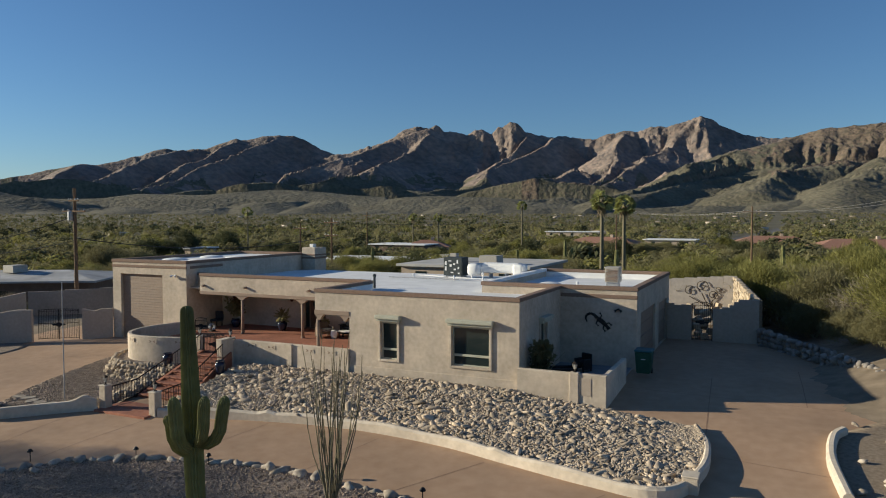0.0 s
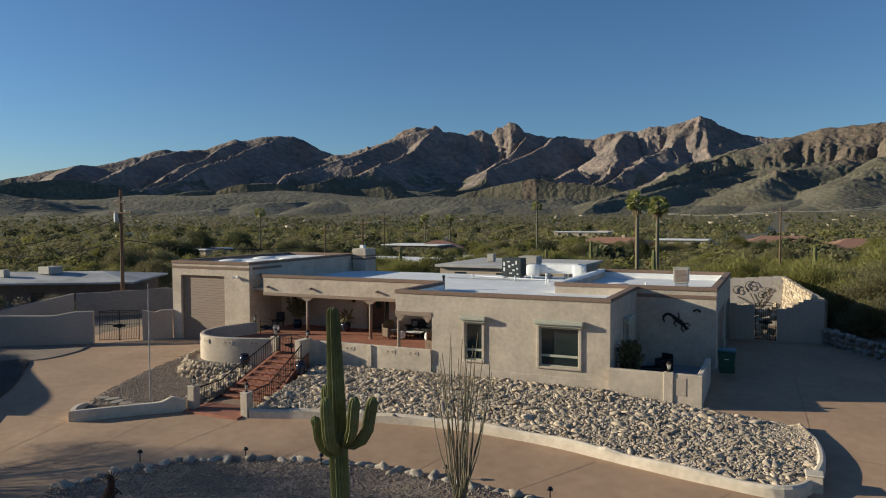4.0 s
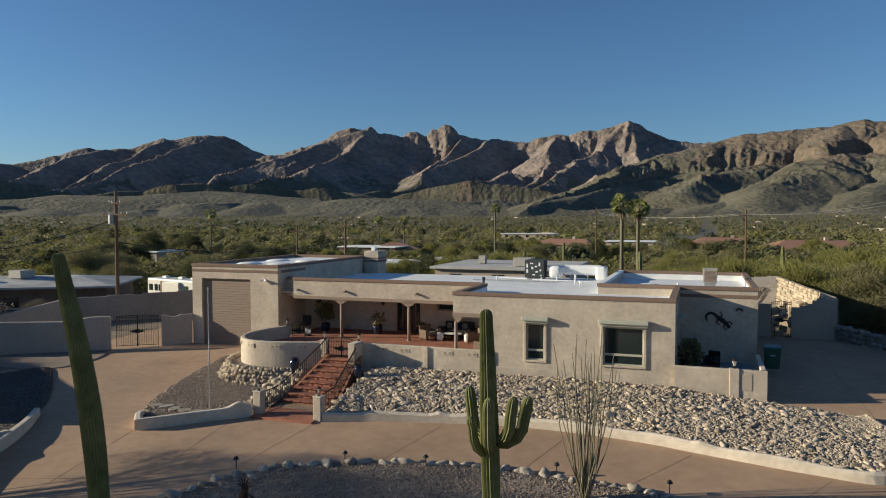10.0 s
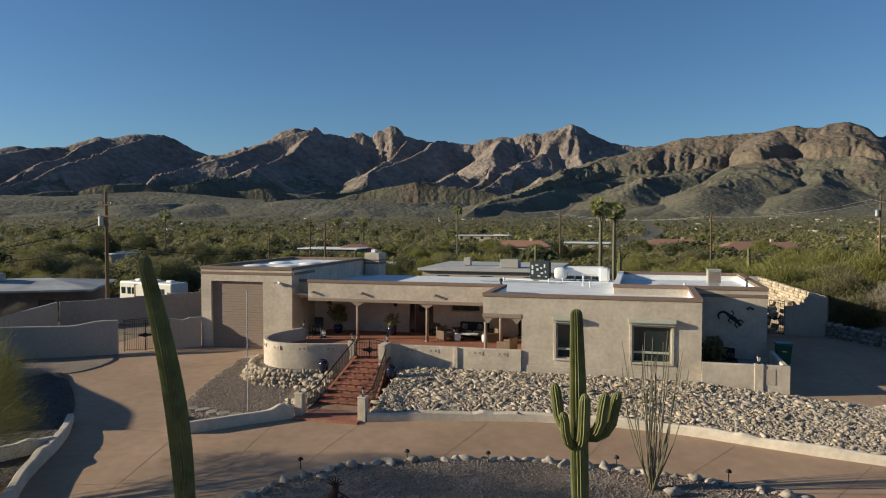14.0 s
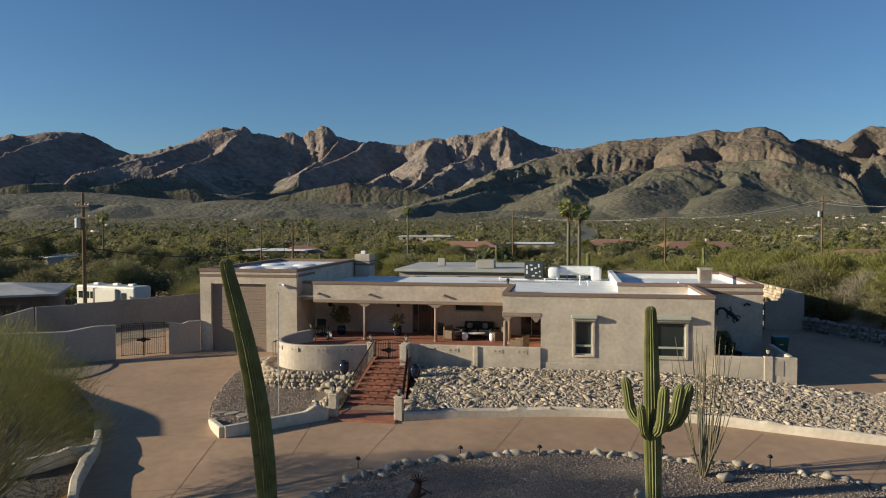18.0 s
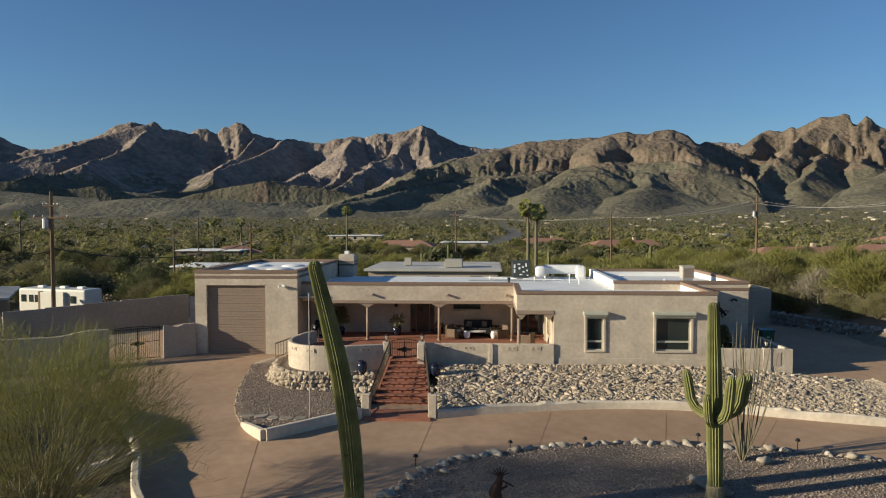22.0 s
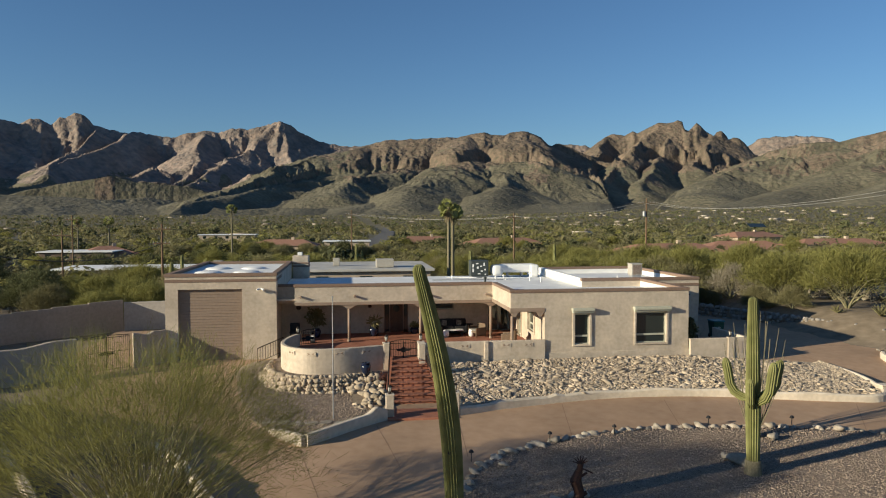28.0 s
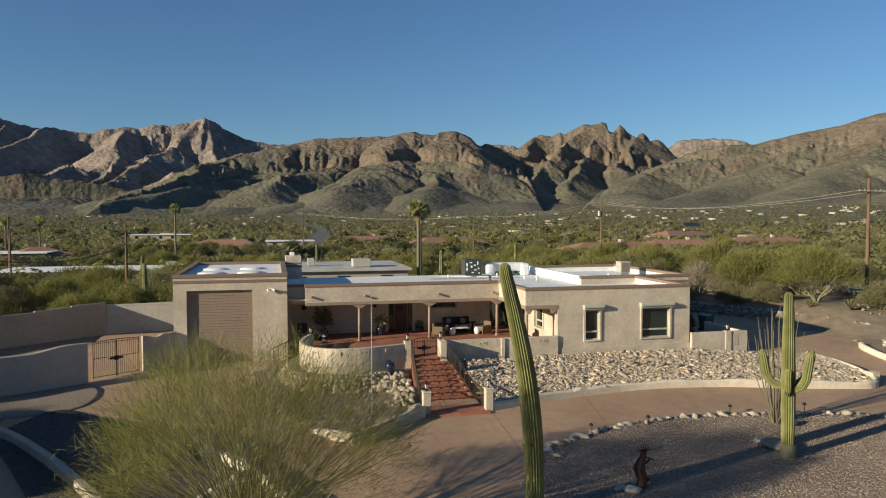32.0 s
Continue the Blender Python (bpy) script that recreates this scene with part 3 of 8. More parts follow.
for a, b in (((-12.8, -9.6), (-11.6, -15.5)), ((-9.6, -7.2), (-8.9, -12.0)), ((-5.9, -6.5), (-6.2, -11.3)), ((-0.6, -5.3), (-1.5, -9.8)), ((4.6, -5.2), (3.6, -9.2)),
             ((9.2, -6.0), (7.2, -9.4)), ((13.6, -7.0), (11.4, -10.6)), ((-12.8, -9.6), (-20.0, -9.4)), ((-16.2, -4.0), (-20.5, -7.0)), ((-16.9, 1.4), (-24.5, -2.5)),
             ((16.0, -1.4), (15.6, 6.0)), ((19.4, 2.8), (19.2, 9.0)), ((16.6, -3.2), (19.9, -3.6)), ((12.3, 3.2), (22.5, 2.6)), ((-15.6, -15.5), (-8.5, -13.2))):
    joint(a, b)

# ---- planted areas ----
ISLAND = smooth_line([(-7.4, -16), (-6.6, -13.5), (-5.1, -11.5), (-3.5, -10.6), (-2, -10.0), (0, -9.5), (2, -9.15), (5, -9.3), (7.7, -9.6), (10.3, -10.2), (12.4, -11.2), (14.5, -13.2), (15.2, -16),
                      (14, -20), (10, -23.5), (4, -25), (-2, -24), (-6, -20.5), (-7.4, -16)], 6)[:-1]
drape("gravel_island", ISLAND, 0.07, gravel_grey, "grey gravel island ringed by pale rocks", "gravel bed")
PLANTER = smooth_line([(-9.3, -6.3), (-10.8, -7.6), (-12.6, -9.35), (-13.9, -8.0), (-15.2, -5.6), (-16.2, -2.3), (-16.7, 0.5), (-17.0, 2.6), (-16.2, 4.2)], 5) + [(-14.6, 4.9), (-11.5, 1.0), (-9.3, -1.5)]
drape("gravel_planter", PLANTER, 0.09, gravel_grey, "brown grey gravel planter beside the entry stairs", "gravel bed", hub=(-12.5, -3.5))
LEFT_BED = smooth_line([(-27.3, -5.6), (-25.6, -2.6), (-23.2, -4.2), (-20.4, -6.9), (-18.6, -9.2), (-17.4, -10.85), (-16.7, -12.2), (-15.4, -15.1), (-16.0, -20), (-19, -24), (-22, -20), (-24, -12)], 5)
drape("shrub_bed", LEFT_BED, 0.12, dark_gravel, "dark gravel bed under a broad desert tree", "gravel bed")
VERGE = smooth_line([(-25.2, 1.9), (-24.3, 0.6), (-24.2, -1.2), (-25.0, -2.5), (-27.4, -3.2), (-31.0, -2.4), (-30.6, -0.8), (-28.0, 0.5)], 4)
drape("gravel_verge", VERGE, 0.06, gravel_grey, "grey brown gravel verge below the yard wall", "gravel bed")
RIGHT_BED = smooth_line([(20.2, -5.0), (19.95, -2.7), (20.1, -0.8), (20.9, 0.5), (21.9, 1.6), (24.0, 2.4), (27, 1), (28, -6), (25, -12), (21.5, -9)], 5)
drape("rock_bed", RIGHT_BED, 0.12, bed_soil, "dark soil bed strewn with rocks behind a white curb", "rock bed")

TOP_LINE = [(-6.1, -0.35), (-3.4, -0.3), (0, -0.3), (2.8, -0.3), (5.4, -0.3), (7.8, -0.35), (10.1, -0.5), (12.2, -0.55), (13.2, -0.6), (14.2, -0.75), (14.9, -0.9), (15.4, -1.1)]
CURB_LINE = [(-5.75, -6.15), (-3.4, -5.5), (0, -4.9), (2.8, -4.7), (5.4, -4.85), (7.8, -5.2), (10.1, -5.8), (13, -6.5), (15.3, -6.7), (16.15, -4.8), (16.15, -2.8), (15.65, -1.25)]
bed_top, bed_low = smooth_line(TOP_LINE, 6), smooth_line(CURB_LINE, 6)


def bed_point(u, w):
    """A place on the stone slope: u along it, w from the house (0) to the curb (1)."""
    k = min(u, 0.9999) * (len(bed_top) - 1)
    i, t = int(k), k - int(k)
    a = Vector(bed_top[i]).lerp(Vector(bed_top[i + 1]), t)
    b = Vector(bed_low[i]).lerp(Vector(bed_low[i + 1]), t)
    p = a.lerp(b, w)
    hi = float(np.interp(a.x, (-6, 0, 6, 8.4, 12, 15.4), (-0.38, -0.28, -0.28, -0.32, -0.62, -0.85)))
    lo = height_at(b.x, b.y) + 0.26
    return Vector((p.x, p.y, hi + (lo - hi) * (w ** 1.15)))


bm = bmesh.new()
nu, nw = 80, 14
vs = [[bm.verts.new(bed_point(i / nu, j / nw) - Vector((0, 0, 0.03))) for j in range(nw + 1)] for i in range(nu + 1)]
for i in range(nu):
    for j in range(nw):
        bm.faces.new((vs[i][j], vs[i][j + 1], vs[i + 1][j + 1], vs[i + 1][j]))
stone_slope = part("stone_slope", bm, bed_soil, smooth=True)
tagged(stone_slope, "sloping bed of rounded river stones below the house", "stone bed", kind="structure")


# ---- curbs and low walls ----
def low_wall(name, line, width, low, top, material, label, category="wall", rounding=0.04, kind="structure", n=8):
    bm = sweep(bmesh.new(), smooth_line(line, n) if n else line, width, low, top, rounding)
    return tagged(part(name, bm, material), label, category, kind=kind)


def curb_top(x, y, u):
    bump = sum(0.1 * math.exp(-((x - c) / 0.22) ** 2) for c in (-3.6, -0.8, 9.6)) if y < -4 else 0.0
    return height_at(x, y) + 0.4 + bump + 0.03 * math.sin(x * 1.7) - 0.16 * float(step01(0.84, 1.0, u))


low_wall("curb_wall", CURB_LINE, 0.26, lambda x, y, u: height_at(x, y) - 0.2, curb_top, curb_paint, "low cream stucco curb wall along the drive", "curb", 0.08)
low_wall("curb_wall", [(20.25, -5.2), (19.95, -2.7), (20.1, -0.9), (20.45, -0.2)], 0.3, lambda x, y, u: height_at(x, y) - 0.2, lambda x, y, u: height_at(x, y) + 0.36, curb_paint,
         "low white stucco curb beside the side drive", "curb", 0.08)
low_wall("planter_wall", [(-9.15, -6.42), (-9.6, -6.75), (-10.6, -7.6), (-11.6, -8.55), (-12.55, -9.45)], 0.26, lambda x, y, u: height_at(x, y) - 0.2,
         lambda x, y, u: height_at(x, y) + 0.5 + 0.22 * math.exp(-((u - 0.12) / 0.08) ** 2), curb_paint, "low stucco planter wall with a scrolled end", "wall")
low_wall("planter_wall", [(-12.62, -9.5), (-13.5, -8.5), (-14.1, -7.6)], 0.26, lambda x, y, u: height_at(x, y) - 0.2, lambda x, y, u: height_at(x, y) + 0.48 - 0.3 * u ** 2, curb_paint,
         "short stucco planter wall turning from the corner", "wall")
low_wall("island_curb_wall", [(-18.5, -9.25), (-17.4, -10.75), (-16.63, -12.1), (-16.1, -13.3), (-15.25, -15.0), (-13.95, -17.0), (-12.8, -19.5)], 0.28, lambda x, y, u: height_at(x, y) - 0.2,
         lambda x, y, u: height_at(x, y) + 0.38 + 0.14 * float(step01(0.0, 0.3, u)) + 0.1 * math.exp(-((u - 0.42) / 0.03) ** 2), curb_paint, "curved cream stucco wall round the shrub bed", "wall")
low_wall("island_curb_wall", [(-16.66, -12.2), (-17.1, -13.1), (-17.7, -13.95), (-18.5, -14.65), (-20.4, -15.4), (-22.4, -15.6)], 0.26, lambda x, y, u: height_at(x, y) - 0.5,
         lambda x, y, u: -1.38 + 0.1 * math.exp(-((u - 0.12) / 0.04) ** 2) - 0.1 * float(step01(0.3, 0.36, u)), curb_paint, "inner cream stucco wall with a scrolled top in the shrub bed", "wall")
low_wall("street_wall", [(-27.5, -5.0), (-25.6, -7.1), (-22.3, -12.0), (-19.5, -17), (-17, -23)], 0.3, lambda x, y, u: height_at(x, y) - 0.3,
         lambda x, y, u: height_at(x, y) + 0.45, yard_wall_stucco, "low grey stucco wall at the street side", "wall")

# ---- the house ----
house = thing("house", (-6, 8, -0.6), "single-storey tan stucco desert house with flat white roofs", "house")


def wall_boxes(bm, u0, u1, z0, z1, v0, v1, holes=(), axis="x"):
    """A wall from u0 to u1 with openings (u0, u1, z0, z1) right through it; v is its thickness. axis: along x or along y."""
    def add(a, b, c, d):
        if b - a > 1e-4 and d - c > 1e-4:
            box(bm, *((a, v0, c, b, v1, d) if axis == "x" else (v0, a, c, v1, b, d)))
    at = u0
    for a, b, c, d in sorted(holes):
        add(at, a, z0, z1)
        add(a, b, z0, c)
        add(a, b, d, z1)
        at = b
    add(at, u1, z0, z1)
    bmesh.ops.remove_doubles(bm, verts=bm.verts, dist=1e-4)
    return bm


def wall(label, *a, material=None, **k):
    return part("wall", wall_boxes(bmesh.new(), *a, **k), material or stucco, house, label)


FLOOR = -0.65
# east wing, its front to the drive
WIN1, WIN2 = (1.72, 2.56, 0.4, 2.1), (5.3, 7.06, 0.4, 2.12)
wall("", 0, 8.41, FLOOR, 3.42, 0, 0.25, [WIN1, WIN2])
wall("", 0.25, 6.24, FLOOR, 3.42, 8.16, 8.41, [(2.9, 3.9, -0.1, 2.0)], axis="y")
wall("", 0.25, 8.2, FLOOR, 2.75, 0.0, 0.25, [(2.3, 3.7, 0.75, 2.1), (5.4, 6.4, 0.0, 2.1)], axis="y")
wall("", -1.94, -0.003, 2.48, 3.42, 0.0, 0.25)
wall("", 0.25, 5.05, 2.48, 3.42, -1.94, -1.69, axis="y")
# the side block with its garage doors
wall("", 4.2, 8.405, 2.6, 3.42, 6.24, 6.49)
wall("", 8.41, 12.17, FLOOR, 3.42, 6.24, 6.49)
wall("", 6.49, 17.2, FLOOR, 3.42, 11.92, 12.17, [(7.3, 11.9, -0.4, 2.2), (13.1, 16.3, -0.4, 2.05)], axis="y")
wall("", 4.2, 11.92, FLOOR, 3.42, 16.95, 17.2)
wall("", 6.49, 16.95, 2.6, 3.42, 4.2, 4.45, axis="y")
# porch
wall("", -13.97, -1.945, 2.4, 3.38, 5.05, 5.3)
wall("", -15.03, -13.97, 2.25, 3.3, 6.0, 6.2)
wall("", 5.3, 6.0, 2.3, 3.3, -13.97, -13.77, axis="y")
DOORWAY, HIGH_WIN, SLIDER = (-8.5, -6.9, 0.0, 2.12), (-5.75, -3.9, 1.45, 2.05), (-1.6, -0.2, 0.0, 2.08)
wall("", -15.03, 0, FLOOR, 2.7, 8.2, 8.45, [DOORWAY, HIGH_WIN, SLIDER])
wall("", -15.03, 4.2, FLOOR, 2.9, 16.6, 16.85)
# tall garage
GDOOR = (-20.68, -17.02, -1.2, 3.29)
wall("", -21.4, -15.03, -1.4, 4.16, 5.0, 5.3, [GDOOR])
wall("", 5.3, 17.4, -1.4, 4.16, -21.4, -21.15, axis="y")
wall("", 5.3, 17.4, -1.4, 4.16, -15.28, -15.03, axis="y")
wall("", -21.15, -15.28, -1.4, 4.16, 17.15, 17.4)
part("chimney", boxed(-14.95, 16.9, 2.5, -13.75, 18.4, 4.6, bevel=0.04), stucco, house, "square stucco chimney block with brown bands")
part("chimney_cap", boxed(-14.6, 17.4, 4.6, -14.25, 17.8, 4.85, bevel=0.03), roof_white, house, "small white vent cap")

for x0, y0, x1, y1, z, lab in ((-1.69, 0.25, 8.16, 6.24, 2.98, ""), (-13.77, 5.3, 4.2, 16.6, 2.95, ""), (4.45, 6.49, 11.92, 16.95, 3.02, ""), (-21.15, 5.3, -15.28, 17.15, 4.0, "")):
    part("roof", boxed(x0, y0, z - 0.2, x1, y1, z), roof_white, house, "white coated flat roof")
part("roof", boxed(-15.03, 6.2, 2.7, -13.775, 16.6, 2.9), roof_white, house, "white coated flat roof")


def band(x0, y0, x1, y1, z0, z1, t=0.045, mat_=None):
    part("trim_band", boxed(x0 - t, y0 - t, z0, x1 + t, y1 + t, z1, bevel=0.015), mat_ or trim_brown, house, "brown painted trim band")


# coping bands along the parapets
band(-1.94, 0, 8.41, 0.25, 3.33, 3.5)
band(8.16, 0.3, 8.41, 6.19, 3.335, 3.495)
band(-1.94, 0.3, -1.69, 5.0, 3.335, 3.495)
band(4.2, 6.24, 12.17, 6.49, 3.36, 3.55)
band(8.46, 6.24, 12.17, 6.3, 2.97, 3.15, 0.03)
band(11.92, 6.54, 12.17, 17.2, 3.365, 3.545)
band(4.5, 16.95, 11.87, 17.2, 3.36, 3.54)
band(4.2, 6.54, 4.45, 16.9, 3.365, 3.545, mat_=roof_white)
band(-13.97, 5.05, -1.99, 5.3, 3.33, 3.5)
band(-15.0, 6.0, -14.02, 6.2, 3.27, 3.44)
band(-21.4, 5.0, -15.03, 5.3, 4.03, 4.22)
band(-21.4, 5.0, -15.03, 5.02, 3.71, 3.88, 0.03)
band(-15.28, 5.35, -15.03, 17.4, 4.035, 4.215)
band(-15.05, 5.35, -15.03, 8.2, 3.71, 3.88, 0.03)
band(-21.4, 5.35, -21.15, 17.4, 4.035, 4.215)
band(-21.1, 17.15, -15.33, 17.4, 4.03, 4.21)
band(-14.95, 16.9, -13.75, 18.4, 3.75, 3.9, 0.03)
band(-14.95, 16.9, -13.75, 18.4, 4.0, 4.1, 0.03)
# white inner sides of the parapets
for a in ((-1.69, 0.25, 2.98, 8.16, 0.27, 3.3), (-1.69, 0.27, 2.98, -1.67, 5.0, 3.3), (4.2, 6.49, 3.0, 11.92, 6.51, 3.34), (11.9, 6.51, 3.0, 11.92, 16.95, 3.34), (4.45, 16.93, 3.0, 11.9, 16.95, 3.34), (8.14, 0.27, 2.98, 8.16, 6.22, 3.3),
          (-13.9, 5.3, 2.95, -2.0, 5.32, 3.3), (4.18, 6.3, 2.98, 4.2, 16.9, 3.36)):
    part("parapet_lining", boxed(*a), roof_white, house, "white coated inner parapet")
# foundation ledge
part("foundation_ledge", boxed(-0.02, -0.03, FLOOR, 8.44, 0.0, -0.02, bevel=0.01), stucco, house)

# porch floor, ceiling, beam, posts
part("porch_floor", boxed(-14.0, 0.1, -0.5, 0.0, 8.2, 0.0), red_tile, house, "red clay tile terrace floor")
part("porch_ceiling", boxed(-15.03, 5.3, 2.5, -0.0, 8.2, 2.6), stucco, house)
part("alcove_ceiling", boxed(-1.69, 0.25, 2.5, 0.0, 5.3, 2.6), stucco, house)
part("beam", boxed(-13.97, 5.0, 2.22, -1.9, 5.27, 2.41, bevel=0.015), beam_brown, house, "long brown wooden porch beam")
part("beam", boxed(-1.97, -0.03, 2.27, 0.0, 0.22, 2.485, bevel=0.015), beam_brown, house, "short brown wooden beam over the alcove")
part("beam", boxed(-1.97, 0.22, 2.275, -1.72, 5.0, 2.48, bevel=0.015), beam_brown, house)


def corbel(x, y, wide, low, high):
    bm = bmesh.new()
    prof = [(-wide, high), (wide, high), (wide, high - 0.05), (wide * 0.72, high - 0.09), (wide * 0.5, high - 0.17), (wide * 0.22, low), (-wide * 0.22, low), (-wide * 0.5, high - 0.17), (-wide * 0.72, high - 0.09), (-wide, high - 0.05)]
    f = bm.faces.new([bm.verts.new((x + u, y - 0.1, z)) for u, z in prof])
    r = bmesh.ops.extrude_face_region(bm, geom=[f])
    bmesh.ops.translate(bm, vec=(0, 0.2, 0), verts=[g for g in r["geom"] if isinstance(g, bmesh.types.BMVert)])
    bmesh.ops.recalc_face_normals(bm, faces=bm.faces)
    return bm


for x, y in ((-10.75, 5.14), (-6.4, 5.14), (-2.02, 5.14), (-1.83, 0.1)):
    post = part("post", rod(bmesh.new(), (x, y, 0), (x, y, 2.03), 0.09, 0.085, 14), beam_brown, house, "round wooden porch post", True)
    part("post_base", rod(bmesh.new(), (x, y, 0), (x, y, 0.12), 0.12, 0.11, 14), beam_brown, post)
    part("corbel", corbel(x if y > 1 else x + 0.12, y, 0.42 if y > 1 else 0.24, 2.0, 2.225 if y > 1 else 2.27), beam_brown, house, "carved wooden corbel")
part("corbel", corbel(-0.25, 0.1, 0.24, 2.0, 2.27), beam_brown, house, "carved wooden corbel")

for x in (-13.6, -10.4, -5.85, -2.35):
    part("rain_spout", rod(bmesh.new(), (x, 5.06, 2.76), (x, 4.84, 2.73), 0.07, 0.07, 10), beam_brown, house, "round wooden roof spout")


# windows and doors
def place_local(m, bm):
    bmesh.ops.transform(bm, matrix=m, verts=bm.verts)
    return bm


def window(u0, u1, z0, z1, m, label, mull=0.3, hood=True, surround=0.14, mid=False):
    """A window in a wall: local x along the wall, y into it, z up; m places it."""
    f = 0.055
    bm = bmesh.new()
    for a in ((u0, 0.09, z0, u0 + f, 0.17, z1), (u1 - f, 0.09, z0, u1, 0.17, z1), (u0 + f, 0.09, z0, u1 - f, 0.17, z0 + f), (u0 + f, 0.09, z1 - f, u1 - f, 0.17, z1)):
        box(bm, *a)
    w = part("window", place_local(m, bm), frame_grey, house, label)

    def add(name, bm, material, lab=""):
        return part(name, place_local(m, bm), material, w, lab)
    zm = z0 + (z1 - z0) * mull
    if mull:
        add("window_rail", boxed(u0 + f, 0.08, zm - 0.05, u1 - f, 0.16, zm + 0.05, bevel=0.008), frame_grey)
        add("pane", boxed(u0 + f, 0.13, z0 + f, u1 - f, 0.145, zm - 0.05), glass, "dark reflective pane")
        add("pane", boxed(u0 + f, 0.13, zm + 0.05, u1 - f, 0.145, z1 - f), glass, "dark reflective pane")
    else:
        add("pane", boxed(u0 + f, 0.13, z0 + f, u1 - f, 0.145, z1 - f), glass, "dark reflective pane")
    if mid:
        add("window_mullion", boxed((u0 + u1) / 2 - 0.02, 0.1, zm + 0.05, (u0 + u1) / 2 + 0.02, 0.16, z1 - f), frame_grey)
    if surround:
        s = surround
        add("window_surround", boxed(u0 - s, -0.07, z0 - 0.1, u0 - 0.005, 0.0, z1 + 0.1, bevel=0.02), stucco)
        add("window_surround", boxed(u1 + 0.005, -0.07, z0 - 0.1, u1 + s, 0.0, z1 + 0.1, bevel=0.02), stucco)
        add("window_sill", boxed(u0 - 0.005, -0.07, z0 - 0.1, u1 + 0.005, 0.08, z0, bevel=0.015), stucco)
    if hood:
        add("window_hood", boxed(u0 - 0.2, -0.3, z1 + 0.17, u1 + 0.24, 0.0, z1 + 0.35, bevel=0.03), frame_grey, "projecting sage-green window hood")
        add("hood_molding", boxed(u0 - 0.16, -0.2, z1 + 0.06, u1 + 0.2, 0.0, z1 + 0.17, bevel=0.02), frame_grey)
    return w


ident = Matrix.Identity(4)
window(*WIN1, ident, "narrow sage-framed window under a projecting hood", 0.27)
window(*WIN2, ident, "wide sage-framed window under a projecting hood", 0.27)
# facing west, in the porch, and east, on the patio
west = Matrix(((0, 1, 0, 0.0), (-1, 0, 0, 0), (0, 0, 1, 0), (0, 0, 0, 1)))
window(-3.7, -2.3, 0.75, 2.1, west, "sunlit side window inside the porch", 0.3, False)
window(-6.4, -5.4, 0.03, 2.1, west, "dark glazed porch door", 0.0, False, 0.1)
east = Matrix(((0, -1, 0, 8.41), (1, 0, 0, 0), (0, 0, 1, 0), (0, 0, 0, 1)))
window(2.9, 3.9, -0.1, 2.0, east, "tall narrow patio door with a dark pane", 0.0, True, 0.1)
back = Matrix.Translation((0, 8.2, 0))
window(*HIGH_WIN, back, "wide high dark window above the sofa", 0.0, False, 0.06)
window(*SLIDER, back, "dark glass sliding door behind the alcove", 0.0, False, 0.06, True)

entry = part("entry_door", boxed(-8.1, 8.3, 0.02, -7.25, 8.36, 2.05, bevel=0.01), mat("walnut_door", (0.07, 0.04, 0.025), (0.11, 0.06, 0.035), 6, 0.5), house, "dark wooden entry door with an arched light")
for x in (-8.5, -8.14, -7.25, -6.94):
    part("door_frame", boxed(x, 8.26, 0.0, x + 0.05, 8.38, 2.1), beam_brown, entry)
part("sidelight", boxed(-7.2, 8.32, 0.1, -6.94, 8.34, 2.05), glass, entry, "tall glass side light")
part("sidelight", boxed(-8.45, 8.32, 0.1, -8.14, 8.34, 2.05), glass, entry, "tall glass side light")
part("door_light", lathe(bmesh.new(), (0, 0, 0), [(0.22, 0), (0.22, 0.012)], 20), glass, entry).matrix_basis = pose(-7.68, 8.296, 1.55, 90)

# roll-up door of the tall garage: slats
roll = part("garage_door", boxed(-20.68, 5.24, -1.0, -17.02, 5.28, 3.29), door_tan, house, "tall tan roll-up garage door")
bm = bmesh.new()
box(bm, -20.6, 5.2, 0, -17.1, 5.245, 0.155, bevel=0.012)
slat_me = bpy.data.meshes.new("slat")
bm.to_mesh(slat_me)
bm.free()
for k in range(26):
    o = part_mesh("slat", slat_me, door_tan, roll)
    o.matrix_basis = Matrix.Translation((0, 0, -0.95 + k * 0.163))
for x in (-20.68, -17.1):
    part("door_track", boxed(x, 5.18, -1.0, x + 0.08, 5.24, 3.29), door_tan, house)
# side garage doors, facing the side drive
for y0, y1, z1 in ((7.3, 11.9, 2.2), (13.1, 16.3, 2.05)):
    d = part("garage_door", boxed(11.98, y0, -0.4, 12.02, y1, z1), door_tan, house, "wide tan sectional garage door")
    for k in range(4):
        h = (z1 + 0.4) / 4
        part("door_panel", boxed(12.02, y0 + 0.05, -0.4 + k * h + 0.02, 12.06, y1 - 0.05, -0.4 + (k + 1) * h - 0.02, bevel=0.01), door_tan, d)

bm = boxed(0.03, -0.016, -0.3, 8.4, 0.004, -0.265)
tagged(part("trim", bm, stucco), "thin stucco drip line along the foot of the facade", "trim", kind="structure")

